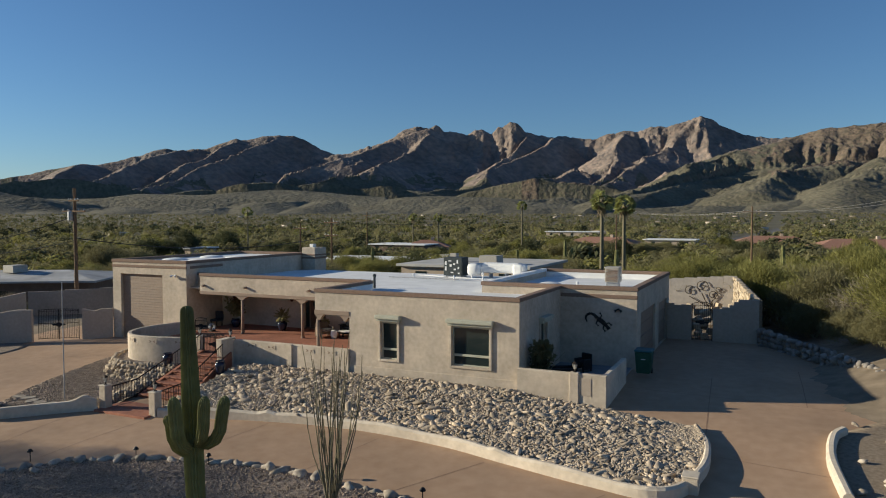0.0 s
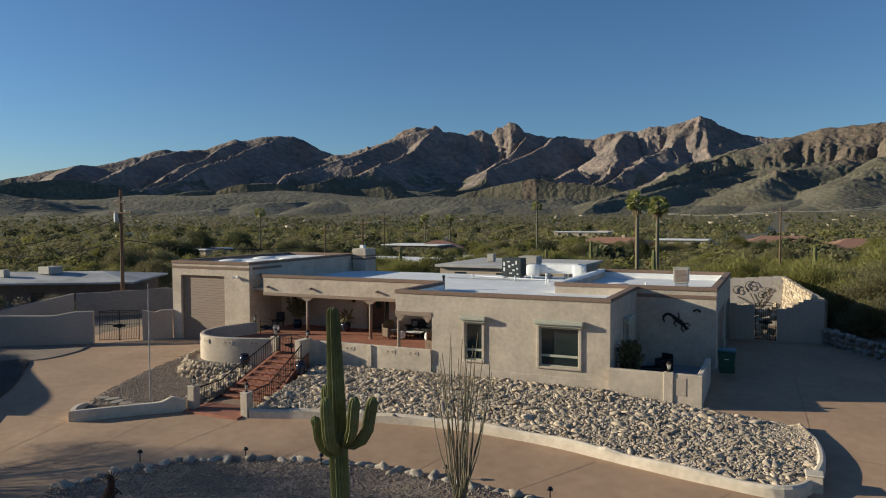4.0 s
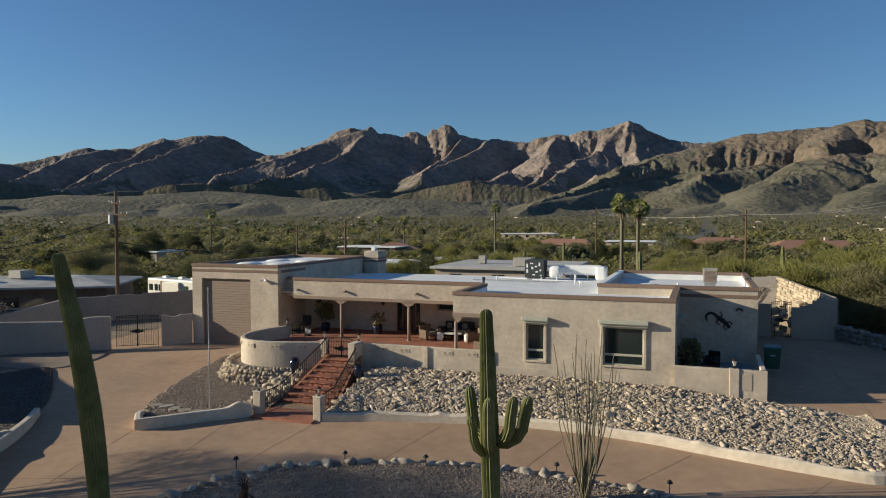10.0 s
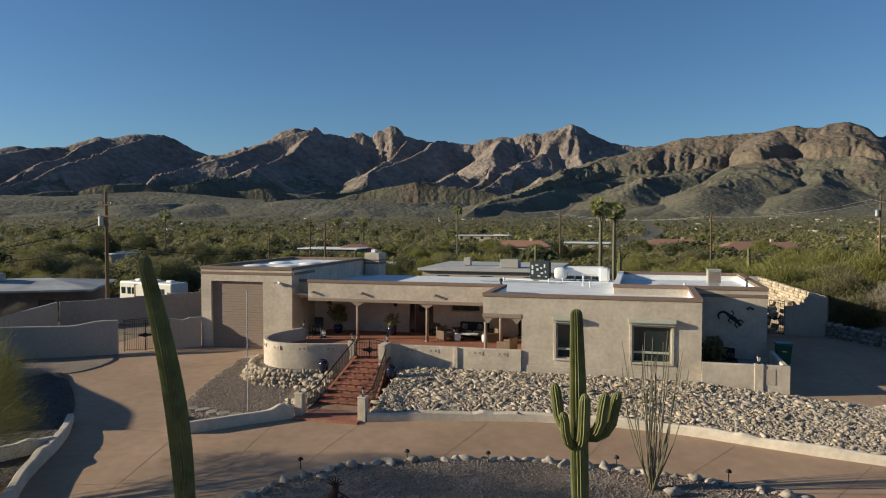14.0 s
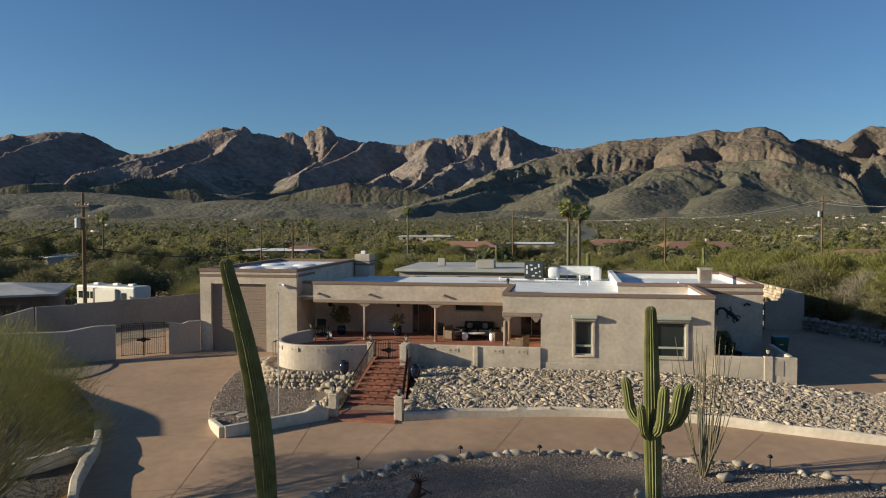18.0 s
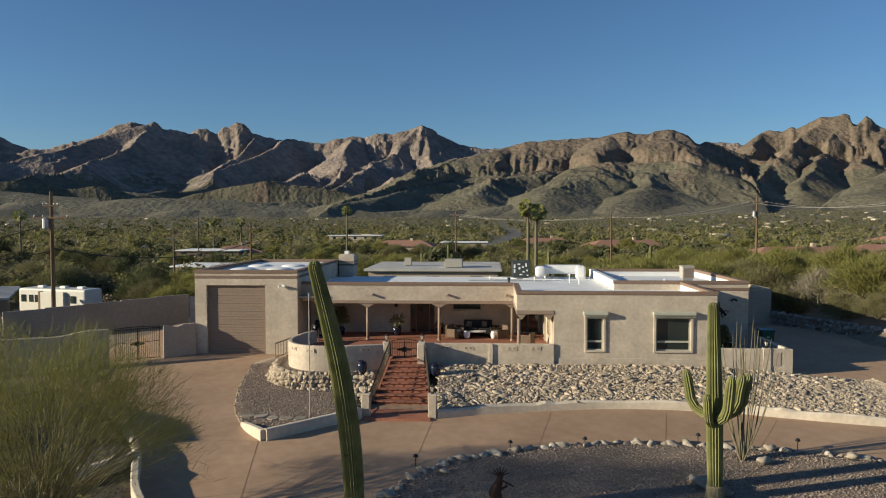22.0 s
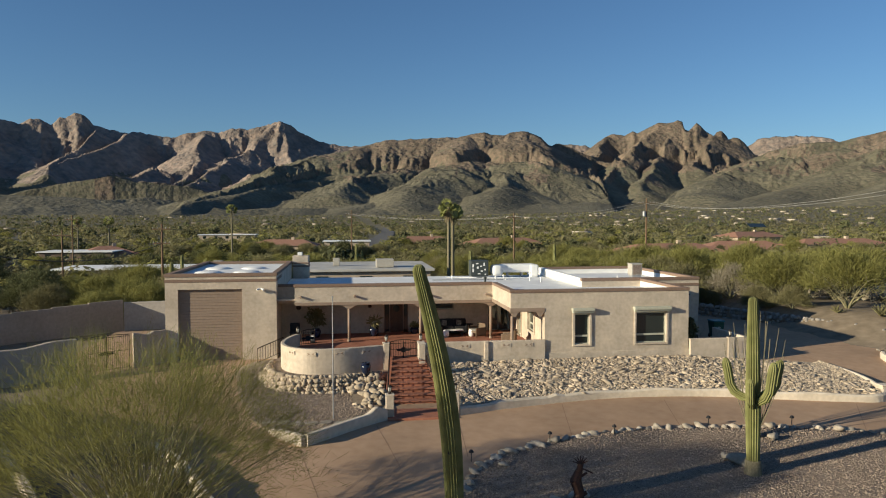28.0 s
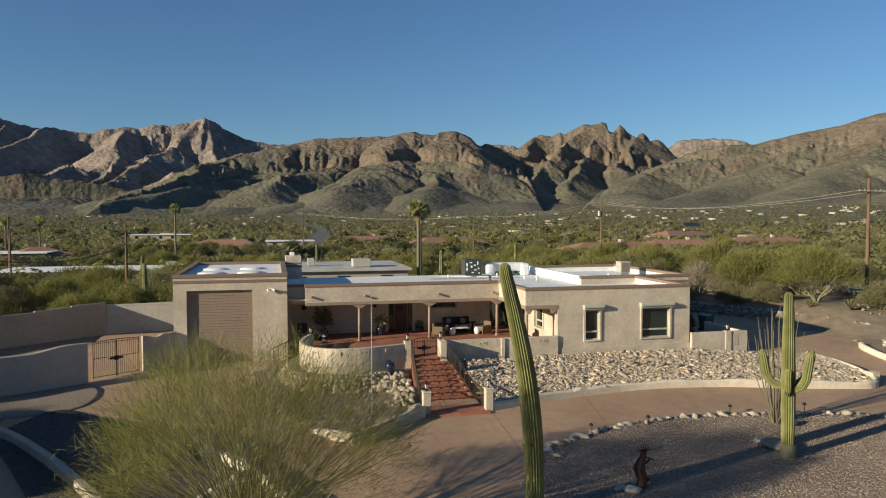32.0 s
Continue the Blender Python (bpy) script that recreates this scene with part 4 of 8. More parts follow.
# ---- materials of the things ----
glaze = mat("blue_black_glaze", (0.009, 0.013, 0.03), (0.015, 0.022, 0.05), 6, 0.2, spec=0.6)
cactus_skin = mat("cactus_skin", (0.15, 0.155, 0.055), (0.22, 0.215, 0.085), 3, 0.8, 0.4, 30, stain=0.3, stain_scale=1.3)
stem_bark = mat("ocotillo_stem", (0.13, 0.115, 0.07), (0.21, 0.18, 0.12), 14, 0.9)
bark = mat("tree_bark", (0.17, 0.16, 0.085), (0.28, 0.25, 0.15), 6, 0.9, 0.5, 20)
palo_leaf = mat("palo_verde_leaf", (0.175, 0.172, 0.05), (0.265, 0.248, 0.082), 1.2, 0.85, island=0.25, trans=0.35)
scrub_leaf = mat("scrub_leaf", (0.175, 0.165, 0.078), (0.255, 0.228, 0.115), 0.1, 0.9, island=0.12, spread=0.25, trans=0.4)
dark_leaf = mat("dark_tree_leaf", (0.072, 0.078, 0.034), (0.125, 0.13, 0.06), 0.6, 0.9, island=0.2, spread=0.25, trans=0.2)
grey_leaf = mat("grey_scrub_leaf", (0.18, 0.155, 0.11), (0.26, 0.225, 0.165), 0.5, 0.95, island=0.2, spread=0.2, trans=0.2)
palm_leaf = mat("palm_frond", (0.22, 0.235, 0.075), (0.33, 0.335, 0.13), 2, 0.7, island=0.3, trans=0.25)
dry_frond = mat("dry_palm_skirt", (0.22, 0.16, 0.09), (0.3, 0.23, 0.14), 3, 0.9)
pole_wood = mat("pole_wood", (0.12, 0.075, 0.045), (0.2, 0.13, 0.08), 4, 0.9, 0.4, 20, stretch=(1, 1, 0.15))
galvanised = mat("galvanised_grey", (0.3, 0.31, 0.32), (0.4, 0.4, 0.41), 5, 0.5, metal=0.5)
cooler_beige = mat("cooler_beige", (0.38, 0.35, 0.3), (0.44, 0.41, 0.36), 5, 0.7)
ac_dark = mat("dark_grey_housing", (0.035, 0.045, 0.045), (0.06, 0.07, 0.07), 5, 0.6)
bin_green = mat("green_bin_plastic", (0.012, 0.06, 0.04), (0.016, 0.08, 0.055), 5, 0.5)
bin_lid = mat("blue_bin_lid", (0.02, 0.1, 0.12), (0.03, 0.12, 0.14), 5, 0.45)
wicker = mat("tan_wicker", (0.12, 0.082, 0.055), (0.2, 0.14, 0.095), 40, 0.8, 0.6, 60)
black_cushion = mat("black_cushion", (0.02, 0.02, 0.022), (0.035, 0.034, 0.036), 10, 0.9)
pale_cushion = mat("patterned_cushion", (0.3, 0.28, 0.25), (0.07, 0.065, 0.06), 14, 0.9)
rust = mat("rusted_steel", (0.045, 0.022, 0.016), (0.085, 0.038, 0.025), 8, 0.8)
teal = mat("teal_patina", (0.03, 0.16, 0.15), (0.05, 0.22, 0.2), 8, 0.7)
lantern_glass = mat("lantern_glass", (0.5, 0.48, 0.42), None, 5, 0.2)
ledge_stone = mat("ochre_ledge_stone", (0.36, 0.275, 0.185), (0.48, 0.4, 0.295), 3, 0.9, 0.5, 20, spread=0.35)
block_grey = mat("grey_block", (0.36, 0.33, 0.3), (0.44, 0.4, 0.36), 4, 0.95, 0.3, 30, stain=0.15)
dark_rock = mat("dark_retaining_rock", (0.14, 0.125, 0.11), (0.25, 0.225, 0.2), 3, 0.95, 0.5, 20, spread=0.3, island=0.3)
clay_roof = mat("clay_tile_roof", (0.3, 0.15, 0.1), (0.38, 0.21, 0.145), 2, 0.85, island=0.2)
asphalt = mat("grey_asphalt", (0.11, 0.105, 0.1), (0.15, 0.145, 0.135), 1.5, 0.95)
cream_metal = mat("cream_coachwork", (0.6, 0.57, 0.5), (0.66, 0.63, 0.56), 2, 0.4)
wall_tan = mat("neighbour_stucco", (0.42, 0.33, 0.25), (0.48, 0.39, 0.3), 2, 0.95)
wall_brown = mat("neighbour_brown_wall", (0.14, 0.1, 0.08), (0.18, 0.13, 0.1), 2, 0.95)


# ---- terrace walls, stairs and gate ----
ARC = smooth_line([(-8.75, -0.4), (-10.1, -0.85), (-11.5, -1.2), (-12.9, -1.1), (-13.95, -0.2), (-14.35, 1.2), (-14.15, 2.8), (-13.7, 4.0)], 6)
low_wall("terrace_wall", ARC, 0.22, lambda x, y, u: -1.9, lambda x, y, u: 0.72, stucco, "curved cream stucco terrace wall", "wall", 0.03, n=0)
low_wall("terrace_wall", [(-6.95, -0.2), (-6.6, -0.12), (-6.2, 0.0), (-5.0, 0.0), (-0.01, 0.0)], 0.22, lambda x, y, u: -0.9, lambda x, y, u: 0.72 - 0.0 * u, stucco, "straight cream stucco terrace wall with cut-out motifs", "wall", 0.03, n=4)
pil = boxed(-3.42, -0.2, -0.8, -3.2, 0.12, 0.715, bevel=0.02)
tagged(part("wall_pier", pil, stucco), "narrow stucco pier on the terrace wall", "pier", kind="structure")
bm = bmesh.new()
ring = [(-14.0, 0.11)] + [(x, y) for x, y in ARC[::-1] if y < 0.1] + [(-8.6, -0.3), (-7.1, -0.3), (-6.6, 0.0), (-6.2, 0.11)]
f = bm.faces.new([bm.verts.new((x, y, -1.1)) for x, y in ring])
r = bmesh.ops.extrude_face_region(bm, geom=[f])
bmesh.ops.translate(bm, vec=(0, 0, 1.095), verts=[g for g in r["geom"] if isinstance(g, bmesh.types.BMVert)])
bmesh.ops.recalc_face_normals(bm, faces=bm.faces)
tagged(part("terrace", bm, red_tile), "raised red tiled terrace in front of the porch", "terrace", kind="structure")
tagged(part("terrace_side", boxed(-14.05, 0.12, -1.3, -13.9, 8.2, -0.01), stucco), "plain stucco side of the terrace", "wall", kind="structure")


def motif(x, y, z, turn=0.0):
    """A pierced bow-tie motif framed in the wall."""
    t = thing("wall_motif", (x, y, z), "small pierced bow-tie motif in the stucco wall", "wall ornament", "motifs along the terrace wall")
    m = Matrix.Translation((x, y, z)) @ Matrix.Rotation(turn, 4, "Z")
    part("motif_frame", boxed(-0.26, -0.008, -0.1, 0.26, 0.03, 0.1, m=m), stucco, t)
    for s in (-1, 1):
        bm = bmesh.new()
        c = [bm.verts.new((s * u, -0.016, w)) for u, w in ((0.04, 0.0), (0.11, 0.05), (0.2, 0.06), (0.15, 0.0), (0.2, -0.06), (0.11, -0.05))]
        bm.faces.new(c if s > 0 else c[::-1])
        rr_ = bmesh.ops.extrude_face_region(bm, geom=list(bm.faces))
        bmesh.ops.translate(bm, vec=(0, 0.02, 0), verts=[g for g in rr_["geom"] if isinstance(g, bmesh.types.BMVert)])
        bmesh.ops.transform(bm, matrix=m, verts=bm.verts)
        part("cut_out", bm, beam_brown, t)


for x in (-5.75, -4.5, -2.2, -0.95):
    motif(x, -0.125, 0.48)
for i in (5, 11, 17, 22):
    (xa, ya), (xb, yb) = ARC[i], ARC[i + 1]
    L = math.hypot(xb - xa, yb - ya)
    nx, ny = -(yb - ya) / L, (xb - xa) / L
    motif(xa + nx * 0.122, ya + ny * 0.122, 0.47, math.atan2(nx, -ny))


def pillar(x0, y0, z0, x1, y1, z1, label):
    p = thing("gate_pillar", ((x0 + x1) / 2, (y0 + y1) / 2, z0), label, "pillar", "pillars of the entry stairs")
    part("shaft", boxed(x0, y0, z0, x1, y1, z1 - 0.06, bevel=0.03), stucco, p)
    part("cap", boxed(x0 - 0.02, y0 - 0.02, z1 - 0.06, x1 + 0.02, y1 + 0.02, z1, bevel=0.025), curb_paint, p)


pillar(-9.14, -6.33, -1.75, -8.76, -5.95, -0.53, "square cream stucco pillar at the foot of the stairs")
pillar(-6.14, -6.33, -1.75, -5.76, -5.95, -0.53, "square cream stucco pillar at the foot of the stairs")
pillar(-8.98, -0.62, -0.9, -8.62, -0.26, 0.84, "square cream stucco pillar beside the terrace gate")
pillar(-7.12, -1.1, -1.1, -6.76, -0.09, 0.84, "square cream stucco pillar beside the terrace gate")
pillar(15.72, -6.1, -1.7, 16.2, -5.55, -0.95, "short square curb pillar with a cap")


def lantern(x, y, z, s=1.0):
    l = thing("lantern", (x, y, z), "small bronze carriage lantern with pale glass", "lantern", "outdoor lanterns")
    part("lantern_base", lathe(bmesh.new(), (x, y, z), [(0.07 * s, 0), (0.07 * s, 0.02), (0.025 * s, 0.04), (0.025 * s, 0.1 * s)], 10), iron, l)
    part("lantern_glass", lathe(bmesh.new(), (x, y, z), [(0.05 * s, 0.1 * s), (0.085 * s, 0.27 * s), (0.08 * s, 0.275 * s)], 6), lantern_glass, l)
    part("lantern_cap", lathe(bmesh.new(), (x, y, z), [(0.11 * s, 0.275 * s), (0.05 * s, 0.34 * s), (0.015 * s, 0.36 * s), (0.012 * s, 0.4 * s)], 6), iron, l)
    for k in range(6):
        a = k * math.pi / 3
        part("lantern_bar", rod(bmesh.new(), (x + 0.052 * s * math.cos(a), y + 0.052 * s * math.sin(a), z + 0.1 * s), (x + 0.088 * s * math.cos(a), y + 0.088 * s * math.sin(a), z + 0.275 * s), 0.006, sides=4), iron, l)


for x, y, z in ((-8.8, -0.44, 0.84), (-6.94, -0.27, 0.84), (-8.95, -6.14, -0.53), (-5.95, -6.14, -0.53), (10.85, -0.18, 0.64), (-13.72, 3.9, 0.72)):
    lantern(x, y, z, 1.15)

# the stairs: flared flight of red steps
stairs = thing("entry_stairs", (-7.6, -2.5, -1.7), "flared flight of red tiled entry steps", "stairs", kind="structure")
NS = 8
for k in range(NS):
    t0, t1 = k / NS, (k + 1) / NS
    y0, y1 = -4.35 + 3.75 * t0, -4.35 + 3.75 * t1 + 0.12
    z1 = -1.54 + 1.52 * t1
    xl, xr = -8.9 + 0.42 * t0, -6.33 - 0.5 * t0
    part("riser", boxed(xl, y0 + 0.03, -1.9, xr, min(y1 + 0.3, -0.3), z1 - 0.055), red_tile, stairs)
    part("tread", boxed(xl - 0.02, y0 - 0.04, z1 - 0.055, xr, min(y1, -0.28), z1, bevel=0.015), red_tile, stairs)
part("landing", boxed(-9.05, -6.7, -1.9, -6.0, -4.3, -1.545, bevel=0.01), red_tile, stairs, "red tiled landing at the foot")
for x0, x1, s in ((-9.02, -8.55, 1), (-6.2, -6.75, -1)):
    bm = bmesh.new()
    q = [(x0, -4.4, -1.55), (x1, -0.5, 0.06)]
    for (xa, ya, za) in q:
        for dx in (-0.09, 0.09):
            for dz in (-1.0, 0.08):
                bm.verts.new((xa + dx, ya, za + dz))
    bm.verts.ensure_lookup_table()
    v = bm.verts
    for a in ((0, 1, 3, 2), (4, 6, 7, 5), (0, 4, 5, 1), (2, 3, 7, 6), (1, 5, 7, 3), (0, 2, 6, 4)):
        bm.faces.new([v[i] for i in a])
    bmesh.ops.recalc_face_normals(bm, faces=bm.faces)
    part("stringer", bm, red_tile, stairs)


def railing(a, b, h, n, label, group="stair railings"):
    """An iron rail with thin balusters from a to b."""
    a, b = Vector(a), Vector(b)
    r = thing("railing", a, label, "railing", group)
    up = Vector((0, 0, h))
    part("top_rail", rod(bmesh.new(), a + up, b + up, 0.03, sides=6), iron, r)
    part("bottom_rail", rod(bmesh.new(), a + up * 0.14, b + up * 0.14, 0.016, sides=6), iron, r)
    bm = bmesh.new()
    rod(bm, (0, 0, 0), (0, 0, h * 0.9), 0.015, sides=5)
    me = bpy.data.meshes.new("baluster")
    bm.to_mesh(me)
    bm.free()
    for k in range(n + 1):
        p = a.lerp(b, k / n)
        o = part_mesh("baluster", me, iron, r)
        o.matrix_basis = Matrix.Translation(p + up * 0.12)


railing((-8.95, -5.95, -1.6), (-8.95, -4.4, -1.55), 0.9, 10, "low iron railing beside the landing")
railing((-8.95, -4.4, -1.5), (-8.62, -0.62, 0.05), 0.85, 24, "sloping iron stair railing with thin balusters")
railing((-6.15, -5.95, -1.6), (-6.2, -4.4, -1.5), 0.9, 10, "low iron railing beside the landing")
railing((-6.2, -4.4, -1.5), (-6.69, -1.12, -0.21), 0.85, 20, "sloping iron stair railing with thin balusters")
railing((-16.0, 3.6, -0.98), (-14.6, 4.4, -0.5), 0.95, 10, "short iron railing beside the garage")


def iron_gate(x0, y0, x1, y1, z0, z1, bars, label, arch=0.1, plate=True, leaves=2):
    """A double iron gate between two points, its top line arched."""
    a, b = Vector((x0, y0, 0)), Vector((x1, y1, 0))
    g = thing("iron_gate", (x0, y0, z0), label, "gate", "")
    d = (b - a) / leaves
    for s in range(leaves):
        p, q = a + d * s, a + d * (s + 1)
        n = bars // leaves
        leaf = part("gate_frame", rod(bmesh.new(), p.lerp(q, 0.02) + Vector((0, 0, z0)), p.lerp(q, 0.02) + Vector((0, 0, z1)), 0.022, sides=6), iron, g)
        part("gate_stile", rod(bmesh.new(), p.lerp(q, 0.98) + Vector((0, 0, z0)), p.lerp(q, 0.98) + Vector((0, 0, z1 + arch * (s == 0))), 0.022, sides=6), iron, leaf)
        for zz in (z0 + 0.08, z0 + (z1 - z0) * 0.55, z1 - 0.08):
            part("gate_rail", rod(bmesh.new(), p + Vector((0, 0, zz)), q + Vector((0, 0, zz)), 0.016, sides=5), iron, leaf)
        pts = [p.lerp(q, k / 8) + Vector((0, 0, z1 + arch * math.sin(math.pi * ((s + k / 8) / leaves)))) for k in range(9)]
        bm = bmesh.new()
        for u, w in zip(pts, pts[1:]):
            rod(bm, u, w, 0.02, sides=5)
        part("gate_arch", bm, iron, leaf)
        for k in range(1, n):
            c = p.lerp(q, k / n)
            part("gate_bar", rod(bmesh.new(), c + Vector((0, 0, z0 + 0.06)), c + Vector((0, 0, z1 + arch * math.sin(math.pi * ((s + k / n) / leaves)))), 0.011, sides=5), iron, leaf)
    if plate:
        c = (a + b) / 2
        w = (b - a).normalized()
        zc = z0 + (z1 - z0) * 0.5
        bm = bmesh.new()
        vs_ = [bm.verts.new(c + w * u * 0.42 + Vector((0, -0.03, zc + v_ * 0.13))) for u, v_ in ((-1, 0), (-0.75, 0.5), (-0.35, 0.5), (-0.2, 1), (0.2, 1), (0.35, 0.5), (0.75, 0.5), (1, 0), (0.75, -0.5), (0.35, -0.5), (0.2, -1), (-0.2, -1), (-0.35, -0.5), (-0.75, -0.5))]
        f_ = bm.faces.new(vs_)
        rr_ = bmesh.ops.extrude_face_region(bm, geom=[f_])
        bmesh.ops.translate(bm, vec=(0, 0.03, 0), verts=[v_ for v_ in rr_["geom"] if isinstance(v_, bmesh.types.BMVert)])
        part("gate_plate", bm, black_metal, g, "dark cut metal plate")
    return g


iron_gate(-8.6, -0.42, -7.14, -0.3, -0.02, 0.85, 16, "double iron terrace gate with an arched top", 0.12)
iron_gate(-25.1, 2.3, -23.05, 3.72, -0.98, 0.95, 24, "tall double iron drive gate", 0.05, True)
iron_gate(13.62, 16.3, 14.78, 16.3, -0.42, 1.75, 10, "dark iron side-yard gate", 0.12, True, 1)
iron_gate(-13.55, 4.15, -12.75, 4.3, 0.0, 0.8, 6, "small iron terrace gate with a sun ornament", 0.12, True, 1)


def urn(x, y, z, h=0.68, r=0.26, plant=False, label="glossy blue-black ceramic urn", group="ceramic urns by the stairs"):
    u = thing("urn", (x, y, z), label, "urn", group)
    part("urn_body", lathe(bmesh.new(), (x, y, z), [(r * 0.62, 0), (r * 0.8, h * 0.25), (r, h * 0.62), (r * 0.96, h * 0.78), (r * 0.7, h * 0.88)], 20), glaze, u, "", True)
    part("urn_rim", lathe(bmesh.new(), (x, y, z), [(r * 0.7, h * 0.88), (r * 0.82, h * 0.93), (r * 0.82, h), (r * 0.68, h), (r * 0.64, h * 0.9)], 20), glaze, u)
    return u


urn(-9.92, -1.55, -0.66)
urn(-6.11, -1.95, -0.66)


# ---- leaves ----
def leaf_cloud(blobs, n, size, elong=1.0, outward=0.0, seed=1, shell=0.5, up=0.0):
    """Vertices and quads of n small leaves over lumpy blobs (x, y, z, rx, ry, rz)."""
    g = np.random.RandomState(seed)
    b = np.array(blobs, float)
    vol = (b[:, 3] * b[:, 4] * b[:, 5]) ** 0.67
    k = g.choice(len(b), n, p=vol / vol.sum())
    d = g.normal(size=(n, 3))
    d /= np.linalg.norm(d, axis=1)[:, None]
    rad = g.rand(n) ** (1 / 3) * (1 - shell) + shell * (0.72 + 0.33 * g.rand(n))
    p = b[k, :3] + d * b[k, 3:] * rad[:, None]
    t = g.normal(size=(n, 3)) * (1 - outward) + d * outward * 1.6 + np.array([0, 0, up])
    t /= np.linalg.norm(t, axis=1)[:, None]
    s = np.cross(t, g.normal(size=(n, 3)))
    s /= np.linalg.norm(s, axis=1)[:, None]
    w = size * (0.6 + 0.8 * g.rand(n))[:, None]
    a, c = t * w * elong, s * w * 0.5
    v = np.stack([p - c * 0.4, p + a * 0.5 - c, p + a, p + a * 0.5 + c], 1).reshape(-1, 3)
    return v, np.arange(4 * n).reshape(-1, 4)


def feathers(x, y, z0, h, rx, tips, n, length, width, seed, low=0.28, droop=0.0, fuzz=0.42, broad=1.0):
    """Fine twigs in sprays at the tips of a vase of branches: an airy crown that is open below."""
    g = np.random.RandomState(seed)
    a, u = g.uniform(0, 2 * np.pi, tips), g.rand(tips)
    e = np.arcsin(0.05 + 0.95 * u)
    f = 0.55 + 0.45 * g.rand(tips) ** 0.6
    lobe = 0.86 + 0.2 * np.sin(3 * a + seed) * np.cos(e)
    d = np.stack([np.cos(a) * np.cos(e), np.sin(a) * np.cos(e), np.sin(e)], 1)
    reach = rx * lobe * f * np.cos(e) ** (broad - 1)
    c = np.stack([x + reach * d[:, 0], y + reach * d[:, 1], z0 + h * (low + (1 - low) * d[:, 2] * f * 0.95)], 1)
    k = g.randint(0, tips, n)
    p = c[k] + g.normal(size=(n, 3)) * fuzz * np.array([1, 1, 0.75])
    t = d[k] * 0.75 + np.array([0, 0, 0.5 - droop]) + g.normal(size=(n, 3)) * 0.55
    t /= np.linalg.norm(t, axis=1)[:, None]
    s = np.cross(t, g.normal(size=(n, 3)))
    s /= np.linalg.norm(s, axis=1)[:, None]
    w = (0.55 + 0.9 * g.rand(n))[:, None]
    b, q = t * w * length, s * width
    v = np.stack([p - q * 0.4, p + b * 0.45 - q, p + b, p + b * 0.45 + q], 1).reshape(-1, 3)
    return v, np.arange(4 * n).reshape(-1, 4), c


def lumpy(x, y, z, rx, ry, rz, count, seed, flat=0.5):
    g = random.Random(seed)
    out = [(x, y, z, rx * 0.62, ry * 0.62, rz * 0.66)]
    for _ in range(count):
        a, e = g.uniform(0, 2 * math.pi), g.uniform(-0.5, 1.0)
        f_ = g.uniform(0.5, 0.8)
        out.append((x + rx * f_ * math.cos(a) * math.cos(e * 1.2), y + ry * f_ * math.sin(a) * math.cos(e * 1.2), z + rz * f_ * math.sin(e * 1.2), rx * g.uniform(0.2, 0.4), ry * g.uniform(0.2, 0.4), rz * g.uniform(0.22, 0.42)))
    return out


def limbs(bm, base, top_z, spread, n, r, seed, forks=3):
    """Bent limbs that rise from a base and fork towards the crown."""
    g = random.Random(seed)
    for k in range(n):
        a = 2 * math.pi * (k + g.random() * 0.6) / n
        p = Vector(base)
        rad_ = r * g.uniform(0.7, 1)
        d = Vector((math.cos(a) * 0.55, math.sin(a) * 0.55, 1)).normalized()
        length = (top_z - base[2]) / 4.2
        for s in range(4):
            d = (d + Vector((math.cos(a), math.sin(a), 0.25)) * 0.22 * spread + Vector((g.uniform(-1, 1), g.uniform(-1, 1), g.uniform(-0.4, 0.4))) * 0.2).normalized()
            q = p + d * length * g.uniform(0.85, 1.25)
            rod(bm, p, q, rad_, rad_ * 0.7, 6, False)
            if s >= 1:
                for _ in range(forks):
                    e = (d + Vector((g.uniform(-1, 1), g.uniform(-1, 1), g.uniform(-0.2, 0.8)))).normalized()
                    m_ = q + e * length * g.uniform(0.5, 0.95)
                    rod(bm, q, m_, rad_ * 0.45, rad_ * 0.15, 4, False)
            p, rad_ = q, rad_ * 0.7
    return bm


# the broad feathery tree in the shrub bed
tree = thing("palo_verde_tree", (-16.6, -18.4, height_at(-16.6, -18.4)), "broad feathery yellow-green palo verde tree", "tree")
gz0 = height_at(-16.6, -18.4)
v, q, tips = feathers(-16.6, -18.4, gz0, 4.2 - gz0, 4.7, 560, 36000, 0.46, 0.0047, 21, 0.36, 0.24, 0.3, 0.6)
part("trunk", limbs(bmesh.new(), (-16.5, -18.4, gz0), 2.2, 0.95, 9, 0.1, 3, 4), bark, tree, "forked greenish branches")
for k, c in enumerate(tips):
    if k % 3:
        continue
    c = Vector(c)
    root = Vector((-16.45 + 0.25 * math.sin(k), -18.4 + 0.25 * math.cos(k), gz0 + 0.35))
    mid_ = root.lerp(c, 0.5) + Vector((0.25 * math.sin(3 * k), 0.25 * math.cos(5 * k), 0.35))
    tip_ = c + (c - mid_) * 0.28
    bm = rod(bmesh.new(), root.lerp(mid_, 0.35), mid_, 0.024, 0.015, 5, False)
    rod(bm, mid_, c, 0.015, 0.007, 5, False)
    rod(bm, c, tip_, 0.007, 0.002, 4, False)
    part("branch", bm, bark, tree)
part_mesh("crown", arrays_mesh("crown", v, q), palo_leaf, tree, "fine hair-like green twigs")


